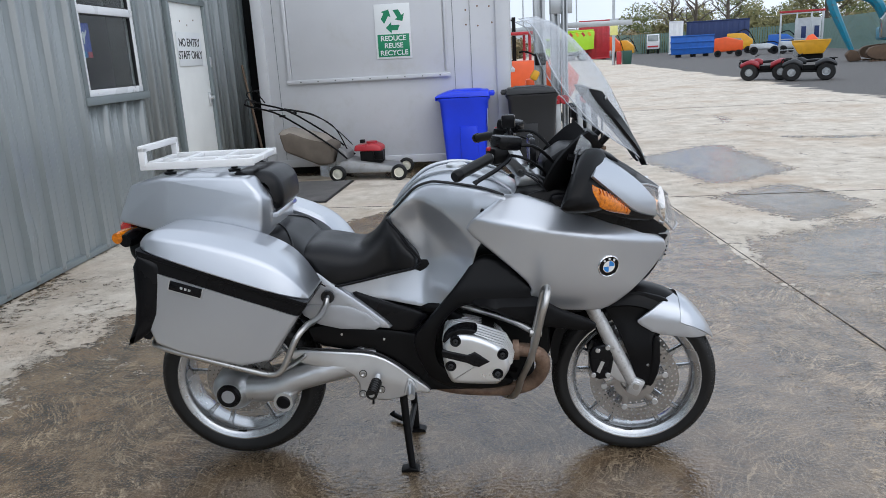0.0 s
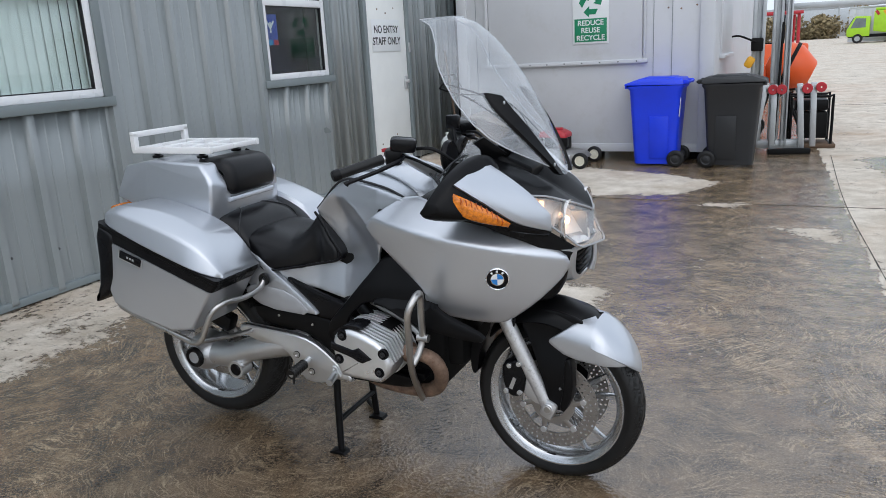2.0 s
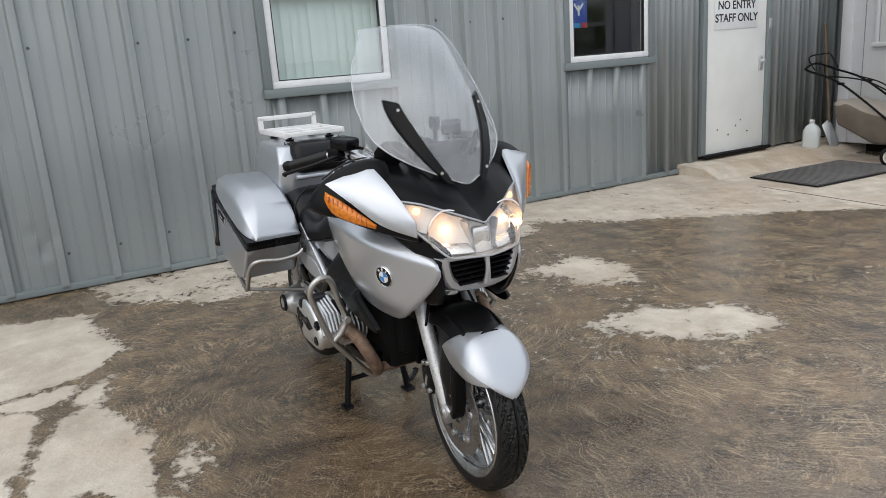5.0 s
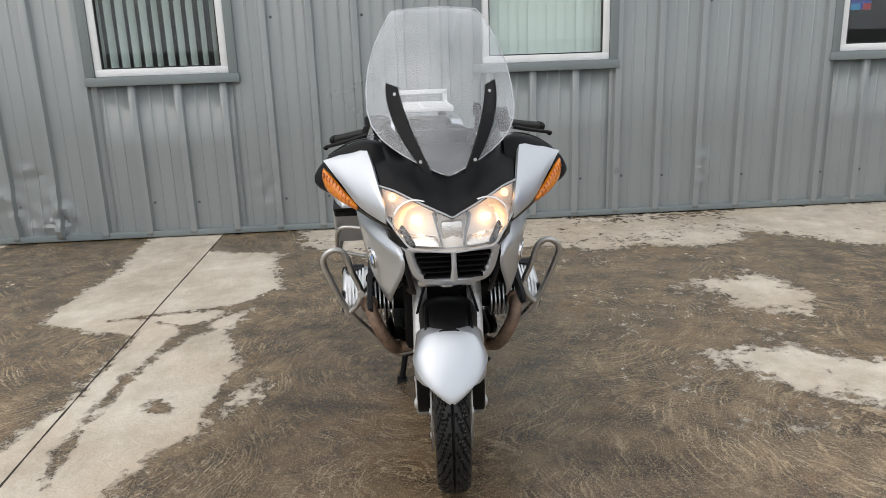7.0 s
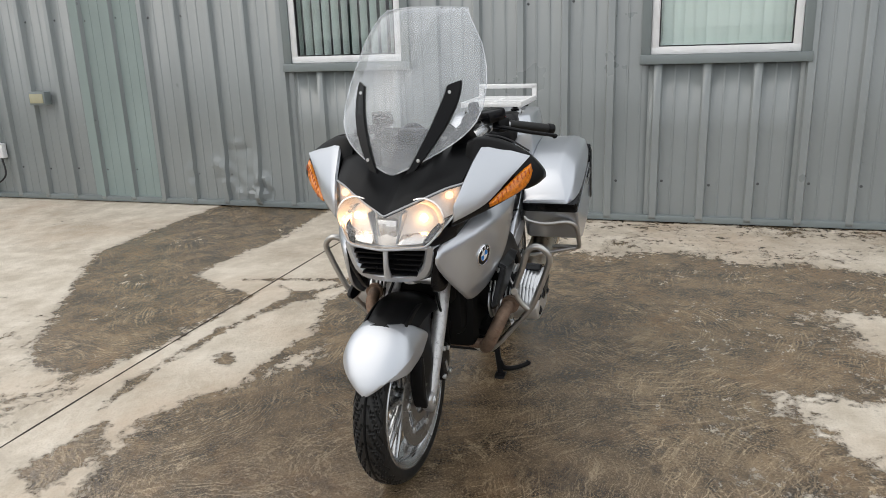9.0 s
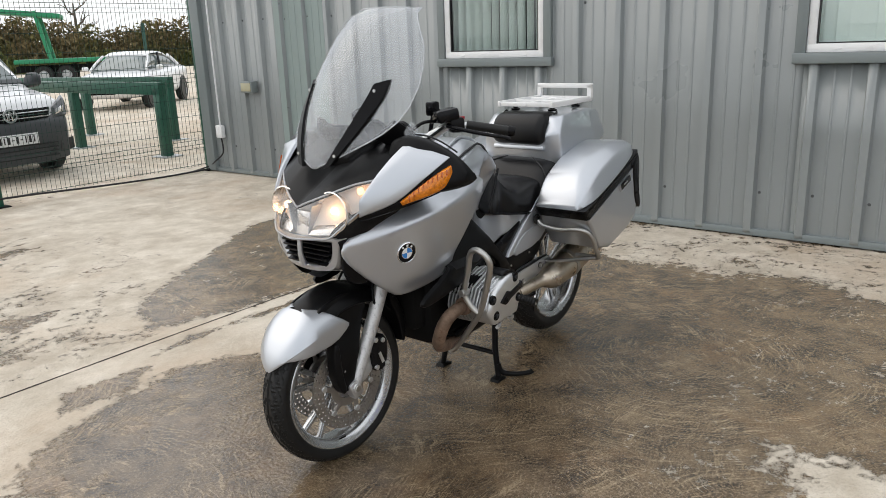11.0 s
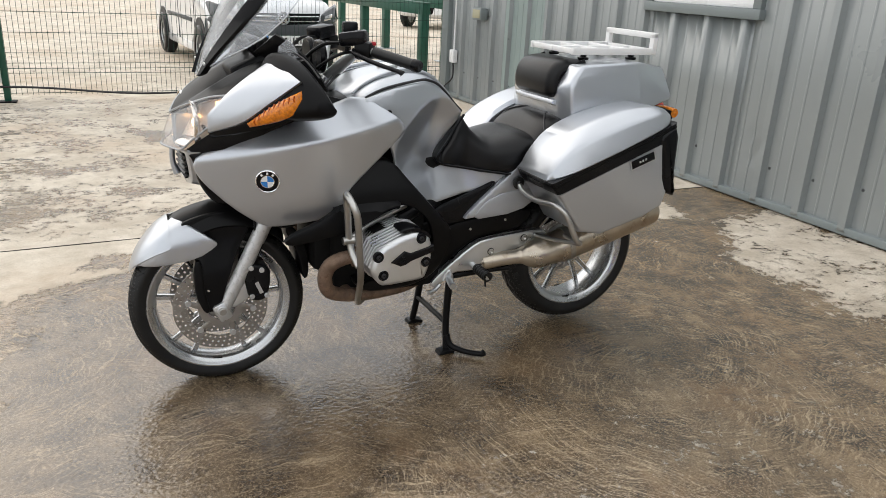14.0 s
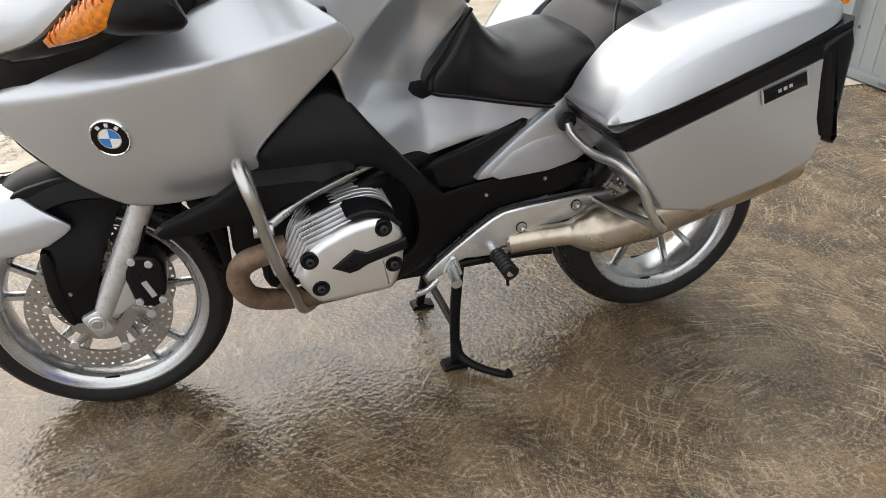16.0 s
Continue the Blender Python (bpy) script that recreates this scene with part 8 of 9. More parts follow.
def van_ring(x):
    zt = VAN_TOP(x)
    r = min(0.13, (zt - 0.30) * 0.25)
    half = [(van_half(z), z) for z in np.linspace(0.30, zt - r, 9)]
    w = van_half(zt - r)
    half += [(w - r * (1 - math.cos(a)) * 1.1, zt - r + r * math.sin(a) * 0.93) for a in np.linspace(0.25, math.pi / 2, 6)]
    e = half[-1][0]
    half += [(e * f, half[-1][1] + 0.07 * r * (1 - f * f)) for f in (0.75, 0.5, 0.25)]
    pts = [(y, z) for y, z in half] + [(0.0, zt)] + [(-y, z) for y, z in reversed(half)]
    return [(van_x(x, y), y, z) for y, z in pts]


van = base("panel_van", pose(-1.46, -9.66, 0, 0, 0, 94.0), "white panel van with grey bumpers parked behind the fence", "van")
part("body", loft([van_ring(x) for x in sorted(set(np.round(np.concatenate([np.linspace(-2.16, 0.1, 12), np.linspace(0.1, 1.15, 12), np.linspace(1.15, 2.04, 12)]), 4)))]), M["car_white"], van)


def on_screen(u, x, lift):
    y = u * (van_half(VAN_TOP(x)) - float(np.interp(x, [0.3, 1.05], [0.16, 0.10])))
    return (van_x(x, y) + lift, y, VAN_TOP(x) - 0.012 * u * u + lift)


part("windscreen", loft([[on_screen(u, x, 0.012) for u in np.linspace(-1, 1, 15)] + [on_screen(u, x, -0.01) for u in np.linspace(1, -1, 15)] for x in np.linspace(0.36, 1.05, 9)]), M["car_glass"], van)
part("scuttle", loft([[on_screen(u * 1.06, x, 0.016) for u in np.linspace(-1, 1, 15)] + [on_screen(u * 1.06, x, -0.01) for u in np.linspace(1, -1, 15)] for x in (1.03, 1.06, 1.10)]), M["grey_plastic"], van, "dark wiper cowl")
for q in (-1, 1):
    part("wiper", tube([on_screen(0.12 + 0.25 * q, 1.06, 0.03), on_screen(0.30 * q + 0.05, 0.99, 0.035), on_screen(0.75 * q, 0.96, 0.03)], 0.010, 6), M["ink"], van)
part("bumper", hull([(x, q * y, z) for q in (-1, 1) for x, y, z in ((2.10, 0.40, 0.20), (2.12, 0.40, 0.58), (2.09, 0.40, 0.70), (2.00, 0.70, 0.22), (2.03, 0.70, 0.60), (1.98, 0.70, 0.72), (1.62, 0.905, 0.24), (1.62, 0.91, 0.62), (1.55, 0.905, 0.74), (1.74, 0.86, 0.78))], 0.03, 3), M["grey_plastic"], van, "grey plastic front bumper")
part("upper_grille", ruled([(2.035 - 0.22 * (y / 0.85) ** 2, y, 0.845) for y in np.linspace(-0.56, 0.56, 7)], [(2.075 - 0.22 * (y / 0.85) ** 2, y, 0.705) for y in np.linspace(-0.50, 0.50, 7)], 0.02, 0.0, 3, 3), M["gloss"], van)
for z in (0.745, 0.805):
    part("grille_bar", tube([(2.10 - 0.35 * (z - 0.70) - 0.22 * (y / 0.85) ** 2, y, z) for y in np.linspace(-0.52, 0.52, 9)], 0.008, 6, 2), M["chrome"], van)
for k in range(4):
    part("lower_slat", box(2.085 + 0.012 * (k > 1), 0, 0.275 + 0.05 * k, 0.05, 1.02, 0.018, 0.006), M["ink"], van)
for q in (-1, 1):
    part("bumper_vent", hull([(x, q * y, z) for x, y, z in ((2.06, 0.56, 0.28), (2.07, 0.56, 0.44), (1.93, 0.82, 0.30), (1.93, 0.82, 0.46), (2.0, 0.6, 0.3), (1.9, 0.8, 0.4))], 0.01, 1), M["ink"], van)
part("badge", lathe([(0.062, 0), (0.082, 0), (0.082, 0.014), (0.062, 0.014)], 28, "x", (2.085, 0, 0.785), closed=True), M["chrome"], van, "round chrome maker's badge")
part("badge_bar", fuse(*[box(2.094, y, 0.785, 0.010, 0.016, 0.115, 0.002, pose(0, 0, 0, a, 0, 0)) for y, a in ((-0.038, 20), (0.038, -20), (-0.014, -20), (0.014, 20))]), M["chrome"], van)
pl = part("number_plate", box(2.125, 0, 0.505, 0.012, 0.54, 0.13, 0.004), M["sign_white"], van)
part("plate_band", box(2.1325, -0.245, 0.505, 0.003, 0.05, 0.126), M["blue"], pl)
for k in range(9):
    part("plate_bar", box(2.1325, -0.185 + 0.050 * k, 0.505, 0.003, 0.014 if k in (1, 6, 8) else 0.030, 0.012 if k in (3, 5) else 0.080), M["ink"], pl)
for q in (-1, 1):
    hl = part("headlamp", hull([(x, q * y, z) for x, y, z in ((2.035, 0.52, 0.720), (2.005, 0.54, 0.845), (1.86, 0.80, 0.935), (1.66, 0.885, 0.975), (1.62, 0.895, 0.93), (1.80, 0.875, 0.755), (1.95, 0.76, 0.715))], 0.018, 3), M["lamp_smoke"], van, "smoked headlamp")
    part("lamp_reflector", hull([(x, q * y, z) for x, y, z in ((2.015, 0.58, 0.745), (2.005, 0.60, 0.815), (1.93, 0.745, 0.86), (1.94, 0.74, 0.76), (1.95, 0.60, 0.78))], 0.012, 2), M["chrome"], hl)
    mr = part("wing_mirror", hull([(x, q * y, z) for x, y, z in ((0.80, 0.92, 1.03), (0.80, 1.10, 1.05), (0.80, 1.10, 1.24), (0.80, 0.94, 1.25), (0.92, 0.95, 1.07), (0.92, 1.07, 1.09), (0.92, 1.07, 1.20), (0.92, 0.95, 1.20), (0.86, 0.86, 1.06), (0.80, 0.86, 1.12))], 0.025, 3), M["grey_plastic"], van, "black wing mirror")
    part("side_window", hull([(x, q * (van_half(z) - d), z) for d in (-0.010, 0.008) for x, z in ((0.78, 1.12), (-0.12, 1.10), (-0.10, 1.58), (0.20, 1.60), (0.40, 1.50))], 0.006, 1), M["car_glass"], van)
    part("side_strip", box(-0.15, q * 0.890, 0.66, 1.75, 0.024, 0.055, 0.008), M["grey_plastic"], van)
    part("door_gap", fuse(box(-0.22, q * 0.884, 0.78, 0.014, 0.012, 0.9), box(0.88, q * 0.884, 0.76, 0.012, 0.012, 0.62)), M["ink"], van)
    part("door_handle", box(-0.05, q * 0.892, 0.98, 0.16, 0.03, 0.035, 0.01), M["grey_plastic"], van)
    part("sill", box(-0.08, q * 0.862, 0.29, 2.0, 0.06, 0.12, 0.02), M["car_white"], van)
    for x in (1.22, -1.46):
        part("wheel_arch", lathe([(0.0, -0.06), (0.375, -0.06), (0.375, 0.06), (0.0, 0.06)], 36, "y", (x, q * 0.836, 0.35)), M["ink"], van)
        road_wheel(van, x, q * 0.830, 0.315, 0.315, 0.20, M["galv"], 0.62)
part("bonnet_mark", ruled([(van_x(1.45, y), y, VAN_TOP(1.45) + 0.006) for y in (-0.40, -0.25, -0.10)], [(van_x(1.58, y), y, VAN_TOP(1.58) + 0.006) for y in (-0.34, -0.20, -0.12)], 0.003, 0.0, 3, 3, 0.001), M["sign_green"], van, "green leaf mark")


def saloon(name, m, paint, label, length=4.6):
    k = length / 4.6
    c = base(name, m, label, "car")
    part("body", body([(-2.28 * k, 0.45, 0.95, 0.72), (-2.15 * k, 0.32, 1.02, 0.84), (-1.2 * k, 0.26, 1.04, 0.91), (0.0, 0.25, 0.98, 0.92), (1.0 * k, 0.26, 0.96, 0.91), (1.8 * k, 0.28, 0.86, 0.87), (2.15 * k, 0.32, 0.76, 0.78), (2.28 * k, 0.40, 0.66, 0.66)], 4, 40, 4.0, 6.0, 0.6), paint, c)
    part("cabin", body([(-1.95 * k, 0.92, 1.02, 0.62), (-1.4 * k, 0.92, 1.28, 0.62), (-0.8 * k, 0.92, 1.40, 0.60), (0.0, 0.92, 1.42, 0.60), (0.5 * k, 0.92, 1.30, 0.64), (1.05 * k, 0.90, 0.98, 0.72)], 4, 36, 3.5, 3.0, 0.35), M["car_glass"], c)
    part("roof", body([(-1.35 * k, 1.22, 1.300, 0.56), (-0.8 * k, 1.34, 1.420, 0.58), (0.0, 1.36, 1.440, 0.58), (0.42 * k, 1.30, 1.355, 0.56)], 4, 30, 3.5, 3.0, 0.3), paint, c)
    for q in (-1, 1):
        part("pillar", tube([(0.42 * k, q * 0.60, 1.33), (0.75 * k, q * 0.68, 1.15), (1.02 * k, q * 0.74, 0.97)], 0.035, 8), paint, c)
        part("pillar", tube([(-1.3 * k, q * 0.58, 1.30), (-1.6 * k, q * 0.62, 1.16), (-1.9 * k, q * 0.66, 1.02)], 0.05, 8), paint, c)
        part("pillar", tube([(-0.35 * k, q * 0.645, 1.0), (-0.38 * k, q * 0.60, 1.40)], 0.03, 8), M["ink"], c)
        part("headlamp", box(2.05 * k, q * 0.62, 0.68, 0.22, 0.26, 0.10, 0.03, pose(0, 0, 0, 0, 0, -q * 30)), M["chrome"], c)
        part("wing_mirror", box(0.72 * k, q * 0.99, 1.02, 0.12, 0.16, 0.11, 0.03), paint, c)
        part("door_handle", box(-0.2 * k, q * 0.92, 0.86, 0.18, 0.03, 0.03, 0.01), M["alloy"], c)
        for x in (1.38 * k, -1.42 * k):
            part("wheel_arch", lathe([(0.0, -0.04), (0.36, -0.04), (0.36, 0.04), (0.0, 0.04)], 32, "y", (x, q * 0.878, 0.34)), M["ink"], c)
            road_wheel(c, x, q * 0.84, 0.325, 0.325, 0.20, M["alloy"], 0.68)
    part("grille", hull([(x, q * y, z) for q in (-1, 1) for x, y, z in ((2.29 * k, 0.42, 0.66), (2.29 * k, 0.34, 0.40), (2.20 * k, 0.42, 0.66), (2.20 * k, 0.34, 0.40))], 0.03, 2), M["gloss"], c)
    part("number_plate", box(2.30 * k, 0, 0.52, 0.012, 0.5, 0.10, 0.003), M["sign_white"], c)
    return c


saloon("parked_car", pose(-9.3, -18.2, 0, 0, 0, 40), M["car_white"], "white saloon car parked across the yard")
saloon("parked_car", pose(0.0, -38.0, 0, 0, 0, 170), M["car_red"], "red car parked far across the yard", 4.1)


def barrier(m, length, label):
    """A heavy green steel rail on posts with foot plates."""
    b = base("steel_barrier", m, label, "barrier", "green barriers in the yard")
    part("rail", box(length / 2, 0, 0.95, length, 0.12, 0.17, 0.006), M["green_paint"], b)
    for x in (0.08, length * 0.52, length - 0.1):
        p_ = part("post", box(x, 0, 0.48, 0.14, 0.12, 0.94, 0.006), M["green_paint"], b)
        part("foot_plate", box(x, 0, 0.008, 0.34, 0.30, 0.016, 0.003), M["galv"], p_)
    return b


barrier(pose(-3.70, -7.72, 0, 0, 0, -88), 4.6, "dark green steel barrier rail behind the fence")
barrier(pose(-4.9, -9.4, 0, 0, 0, -84), 4.6, "dark green steel barrier rail behind another")
barrier(pose(-5.0, -8.6, 0, 0, 0, 184), 3.2, "dark green steel barrier rail along the building")

# ---- far side of the yard ----
def quad_bike(m, paint, label):
    b = base("quad_bike", m, label, "quad bike", "quad bikes")
    part("seat", body([(-0.55, 0.74, 0.80, 0.14), (-0.2, 0.70, 0.82, 0.17), (0.15, 0.68, 0.80, 0.14)], 3, 20, 3, 3), M["leather"], b)
    part("tank", body([(0.1, 0.62, 0.82, 0.16), (0.3, 0.62, 0.90, 0.18), (0.5, 0.62, 0.84, 0.14)], 3, 20, 3, 3), paint, b)
    part("frame", box(0.0, 0, 0.45, 1.1, 0.34, 0.28, 0.04), M["dark"], b)
    for q in (-1, 1):
        part("front_guard", moved(body([(0.22, 0.46, 0.72, 0.19), (0.55, 0.62, 0.86, 0.24), (0.94, 0.50, 0.70, 0.22)], 3, 16, 2.2, 2.2), Matrix.Translation((0, q * 0.34, 0))), paint, b)
        part("rear_guard", moved(body([(-0.98, 0.52, 0.68, 0.22), (-0.62, 0.64, 0.86, 0.24), (-0.22, 0.46, 0.72, 0.2)], 3, 16, 2.2, 2.2), Matrix.Translation((0, q * 0.36, 0))), paint, b)
        for x in (0.60, -0.62):
            road_wheel(b, x, q * 0.45, 0.34, 0.34, 0.26, M["galv"], 0.45)
        part("foot_well", box(0.0, q * 0.36, 0.36, 0.7, 0.2, 0.05, 0.02), M["dark"], b)
        part("grip", tube([(0.36, q * 0.12, 0.98), (0.28, q * 0.40, 1.02)], 0.02, 8), M["black"], b)
    part("handlebar", tube([(0.38, -0.15, 0.98), (0.42, 0, 0.95), (0.38, 0.15, 0.98)], 0.016, 8), M["black"], b)
    for x in (0.78, -0.75):
        part("rack", fuse(*[tube([(x - 0.22 + 0.11 * k, -0.38, 0.83), (x - 0.22 + 0.11 * k, 0.38, 0.83)], 0.012, 6) for k in range(5)], *[tube([(x - 0.24, q * 0.38, 0.83), (x + 0.24, q * 0.38, 0.83)], 0.012, 6) for q in (-1, 1)], box(x, 0, 0.76, 0.3, 0.3, 0.14, 0.02)), M["dark"], b)
    part("bull_bar", fuse(*[tube([(0.85, q * 0.2, 0.45), (1.02, q * 0.2, 0.60), (0.98, q * 0.2, 0.80)], 0.016, 6) for q in (-1, 1)], tube([(1.02, -0.2, 0.6), (1.02, 0.2, 0.6)], 0.016, 6)), M["dark"], b)
    return b


quad_bike(pose(10.25, 23.9, 0, 0, 0, 158) @ Matrix.Scale(0.84, 4), M["bin_black"], "black quad bike parked on the gravel")
quad_bike(pose(9.35, 25.4, 0, 0, 0, 158) @ Matrix.Scale(0.84, 4), M["quad_red"], "dark red quad bike parked on the gravel")


def steel_box(name, m, size, material, label, category, ribs=10, lid=None):
    """A ribbed steel container or skip."""
    L, W, H = size
    b = base(name, m, label, category)
    part("body", box(0, 0, H / 2 + 0.1, L, W, H, 0.03), material, b)
    for k in range(ribs):
        part("rib", box(-L / 2 + L * (k + 0.5) / ribs, -W / 2 - 0.02, H / 2 + 0.1, L / ribs * 0.5, 0.06, H * 0.88, 0.02), material, b)
    part("top_rail", box(0, -W / 2 - 0.03, H + 0.06, L + 0.04, 0.1, 0.12, 0.02), material, b)
    part("bottom_rail", box(0, -W / 2 - 0.03, 0.16, L + 0.04, 0.1, 0.14, 0.02), material, b)
    for q in (-1, 1):
        part("skid", box(q * L * 0.3, 0, 0.05, 0.5, W, 0.1, 0.01), M["dark"], b)
    return b


sk_ = base("waste_skip", pose(17.9, 71.5, 0, 0, 0, -14), "blue steel waste skip on the gravel", "skip")
part("body", hull([(x, y, z) for y in (-0.9, 0.9) for x, z in ((-1.85, 0.25), (1.85, 0.25), (-1.9, 1.9), (1.9, 1.9))], 0.03, 2), M["skip_blue"], sk_)
for z in (0.8, 1.35, 1.88):
    part("waling", box(0, -0.93, z, 3.85, 0.08, 0.12, 0.02), M["skip_blue"], sk_)
for x in (-1.2, 0.1, 1.2):
    part("skid", box(x, 0, 0.13, 0.5, 1.6, 0.26, 0.02), M["dark"], sk_)
steel_box("shipping_container", pose(24.6, 88, 0, 0, 0, -14), (6.6, 2.4, 3.4), M["navy"], "dark blue shipping container in the far yard", "container")
steel_box("white_container", pose(19.9, 87.2, 0, 0, 0, -14), (1.5, 2.4, 3.5), M["car_white"], "white end of a container in the far yard", "container", 3)
steel_box("red_container", pose(10.4, 84, 0, 0, 0, -5), (3.2, 2.4, 4.0), M["red"], "dark red container beyond the green shed", "container", 6)
steel_box("pale_container", pose(6.4, 86, 0, 0, 0, -5), (4.2, 2.4, 3.3), M["container"], "pale grey container in the far yard", "container", 6)

shed = base("green_shed", pose(12.0, 96.5, -0.1, 0, 0, -6), "dark green metal shed with open front", "shed")
part("wall", box(0, 1.0, 1.35, 3.0, 0.1, 2.5, 0.01), M["shed_green"], shed)
for q in (-1, 1):
    part("wall", box(q * 1.45, 0, 1.35, 0.1, 2.0, 2.5, 0.01), M["shed_green"], shed)
part("roof", box(-0.1, 0, 2.68, 3.6, 2.5, 0.12, 0.02, pose(0, 0, 0, 3, 0, 0)), M["sheet_green"], shed)
part("bench", box(0.2, -0.2, 0.5, 2.0, 0.8, 0.9, 0.03), M["galv"], shed)

pole = base("lamp_post", pose(8.6, 56.8, 0), "grey steel yard pole with a small notice", "pole")
part("shaft", lathe([(0, 0), (0.14, 0), (0.12, 0.3), (0.085, 9.0), (0, 9.0)], 16, "z"), M["galv"], pole)
part("notice", box(0, -0.14, 2.55, 0.55, 0.03, 0.75, 0.01), mat("yellow_notice", (0.75, 0.72, 0.25), 0.5), pole)
part("hydrant_box", box(0.35, -0.3, 0.5, 0.35, 0.3, 0.95, 0.04), M["red"], pole)
gb = base("litter_bin", pose(9.6, 57.0, 0), "dark green wheeled bin beside the pole", "bin")
part("body", hull([(x, y, z) for x in (-0.3, 0.3) for y in (-0.3, 0.3) for z in (0.02, 0.95)] + [(0.36, 0.36, 1.0), (-0.36, 0.36, 1.0), (0.36, -0.36, 1.0), (-0.36, -0.36, 1.0)], 0.03, 2), M["shed_green"], gb)
for k, (x, z, c) in enumerate(((0.0, 0.35, "white"), (0.8, 0.3, "cream"), (1.6, 0.4, "galv"))):
    pl_ = base("pallet_load", pose(11.2 + x, 91.0, 0, 0, 0, 8 * k), "pallet of pale bagged goods by the pole", "pallet load", "pallet loads by the pole")
    part("bags", box(0, 0, z + 0.12, 0.75, 0.8, z * 1.6, 0.09), M[c], pl_)
    part("pallet", box(0, 0, 0.07, 0.8, 0.9, 0.14, 0.01), M["timber"], pl_)

# lime green road sweeper
rs_ = base("road_sweeper", pose(7.0, 82.0, 0, 0, 0, 176) @ Matrix.Scale(0.9, 4), "lime green road sweeper lorry with striped hopper", "lorry")
part("chassis", box(0.2, 0, 0.75, 6.0, 1.6, 0.3, 0.03), M["dark"], rs_)
part("hopper", hull([(x, y, z) for y in (-1.1, 1.1) for x, z in ((-3.4, 1.3), (0.9, 1.2), (-3.5, 3.3), (0.9, 3.2), (-0.2, 1.0))], 0.06, 2), M["lime"], rs_)
part("hopper_top", box(-1.3, 0, 3.38, 4.2, 1.9, 0.25, 0.05), M["lime"], rs_)
for k in range(6):
    for q in (-1, 1):
        part("stripe", box(-2.9 + 0.7 * k, q * 1.112, 3.0, 0.25, 0.012, 0.5, 0, pose(0, 0, 0, 0, 35, 0)), M["red"] if k % 2 else M["yellow"], rs_)
part("cab", hull([(x, y, z) for y in (-1.05, 1.05) for x, z in ((1.2, 0.7), (3.3, 0.7), (1.2, 2.7), (2.6, 2.75), (3.35, 1.4))], 0.07, 3), M["lime"], rs_)
part("cab_glass", hull([(x, y, z) for y in (-0.95, 0.95) for x, z in ((2.72, 2.6), (3.36, 1.45), (3.40, 1.5), (2.78, 2.62))], 0.02, 1), M["car_glass"], rs_)
for q in (-1, 1):
    part("side_glass", hull([(x, q * y, z) for y in (1.03, 1.06) for x, z in ((1.6, 1.6), (3.0, 1.55), (2.55, 2.55), (1.6, 2.5))], 0.01, 1), M["car_glass"], rs_)
    for x in (2.3, -2.0):
        road_wheel(rs_, x, q * 0.95, 0.48, 0.48, 0.3, M["galv"], 0.55)

# small white lorry far off
lw = base("tipper_lorry", pose(20.6, 104, 0, 0, 0, -102) @ Matrix.Scale(0.8, 4), "white tipper lorry parked by the far fence", "lorry")
part("cab", hull([(x, y, z) for y in (-1.0, 1.0) for x, z in ((0.0, 0.8), (1.9, 0.8), (0.0, 3.1), (1.4, 3.15), (1.95, 2.0))], 0.08, 3), M["car_white"], lw)
part("cab_glass", hull([(x, y, z) for y in (-0.85, 0.85) for x, z in ((1.5, 3.0), (1.96, 2.05), (1.99, 2.08), (1.54, 3.02))], 0.02, 1), M["car_glass"], lw)
part("bed", box(-2.0, 0, 1.6, 3.6, 2.1, 1.4, 0.05), M["galv"], lw)
part("lamp_bar", box(1.93, 0, 1.2, 0.06, 1.7, 0.25, 0.03), M["red"], lw)
for q in (-1, 1):
    for x in (1.0, -2.5):
        road_wheel(lw, x, q * 0.85, 0.45, 0.45, 0.3, M["galv"], 0.5)

# excavator with teal boom
ex = base("excavator", pose(20.1, 37.8, 0, 0, 0, 165), "teal tracked excavator with its bucket on the ground", "excavator")
for q in (-1, 1):
    tr = part("track", slab([(-1.9, 0.40), (-1.5, 0.05), (1.5, 0.05), (1.9, 0.40), (1.6, 0.80), (-1.6, 0.80)], q * 0.8, q * 1.35, 0.03, 2), M["rust"], ex)
    for k in range(16):
        part("shoe", box(-1.55 + 0.207 * k, q * 1.07, 0.035, 0.16, 0.56, 0.07, 0.01), M["rust"], tr)
part("house", hull([(x, y, z) for y in (-1.2, 1.2) for x, z in ((-2.2, 1.0), (1.1, 1.0), (-2.3, 1.9), (0.0, 2.1), (1.1, 1.6))], 0.08, 3), M["teal"], ex)
part("cab", hull([(x, y, z) for y in (0.35, 1.2) for x, z in ((-0.2, 1.1), (1.2, 1.1), (-0.2, 2.9), (0.8, 2.95), (1.25, 2.0))], 0.06, 2), M["car_glass"], ex)
part("boom", fuse(tube([(0.8, -0.1, 1.7), (1.4, -0.1, 2.9), (2.4, -0.1, 3.3), (3.4, -0.1, 3.1)], [0.20, 0.26, 0.26, 0.20], 8)), M["teal"], ex)
part("dipper", fuse(tube([(3.2, -0.1, 3.5), (3.4, -0.1, 3.0), (2.7, -0.1, 1.4), (2.3, -0.1, 0.55)], [0.12, 0.22, 0.17, 0.12], 8)), M["teal"], ex)
part("ram", tube([(2.2, -0.1, 3.7), (3.3, -0.1, 3.55)], 0.08, 10), M["steel"], ex)
part("bucket_ram", tube([(3.1, -0.1, 2.7), (2.55, -0.1, 1.0)], 0.06, 10), M["steel"], ex)
part("bucket", hull([(x, y, z) for y in (-0.4, 0.25) for x, z in ((2.4, 0.6), (2.05, 0.5), (1.85, 0.05), (2.4, 0.0), (2.6, 0.35))], 0.05, 2), M["rust"], ex)
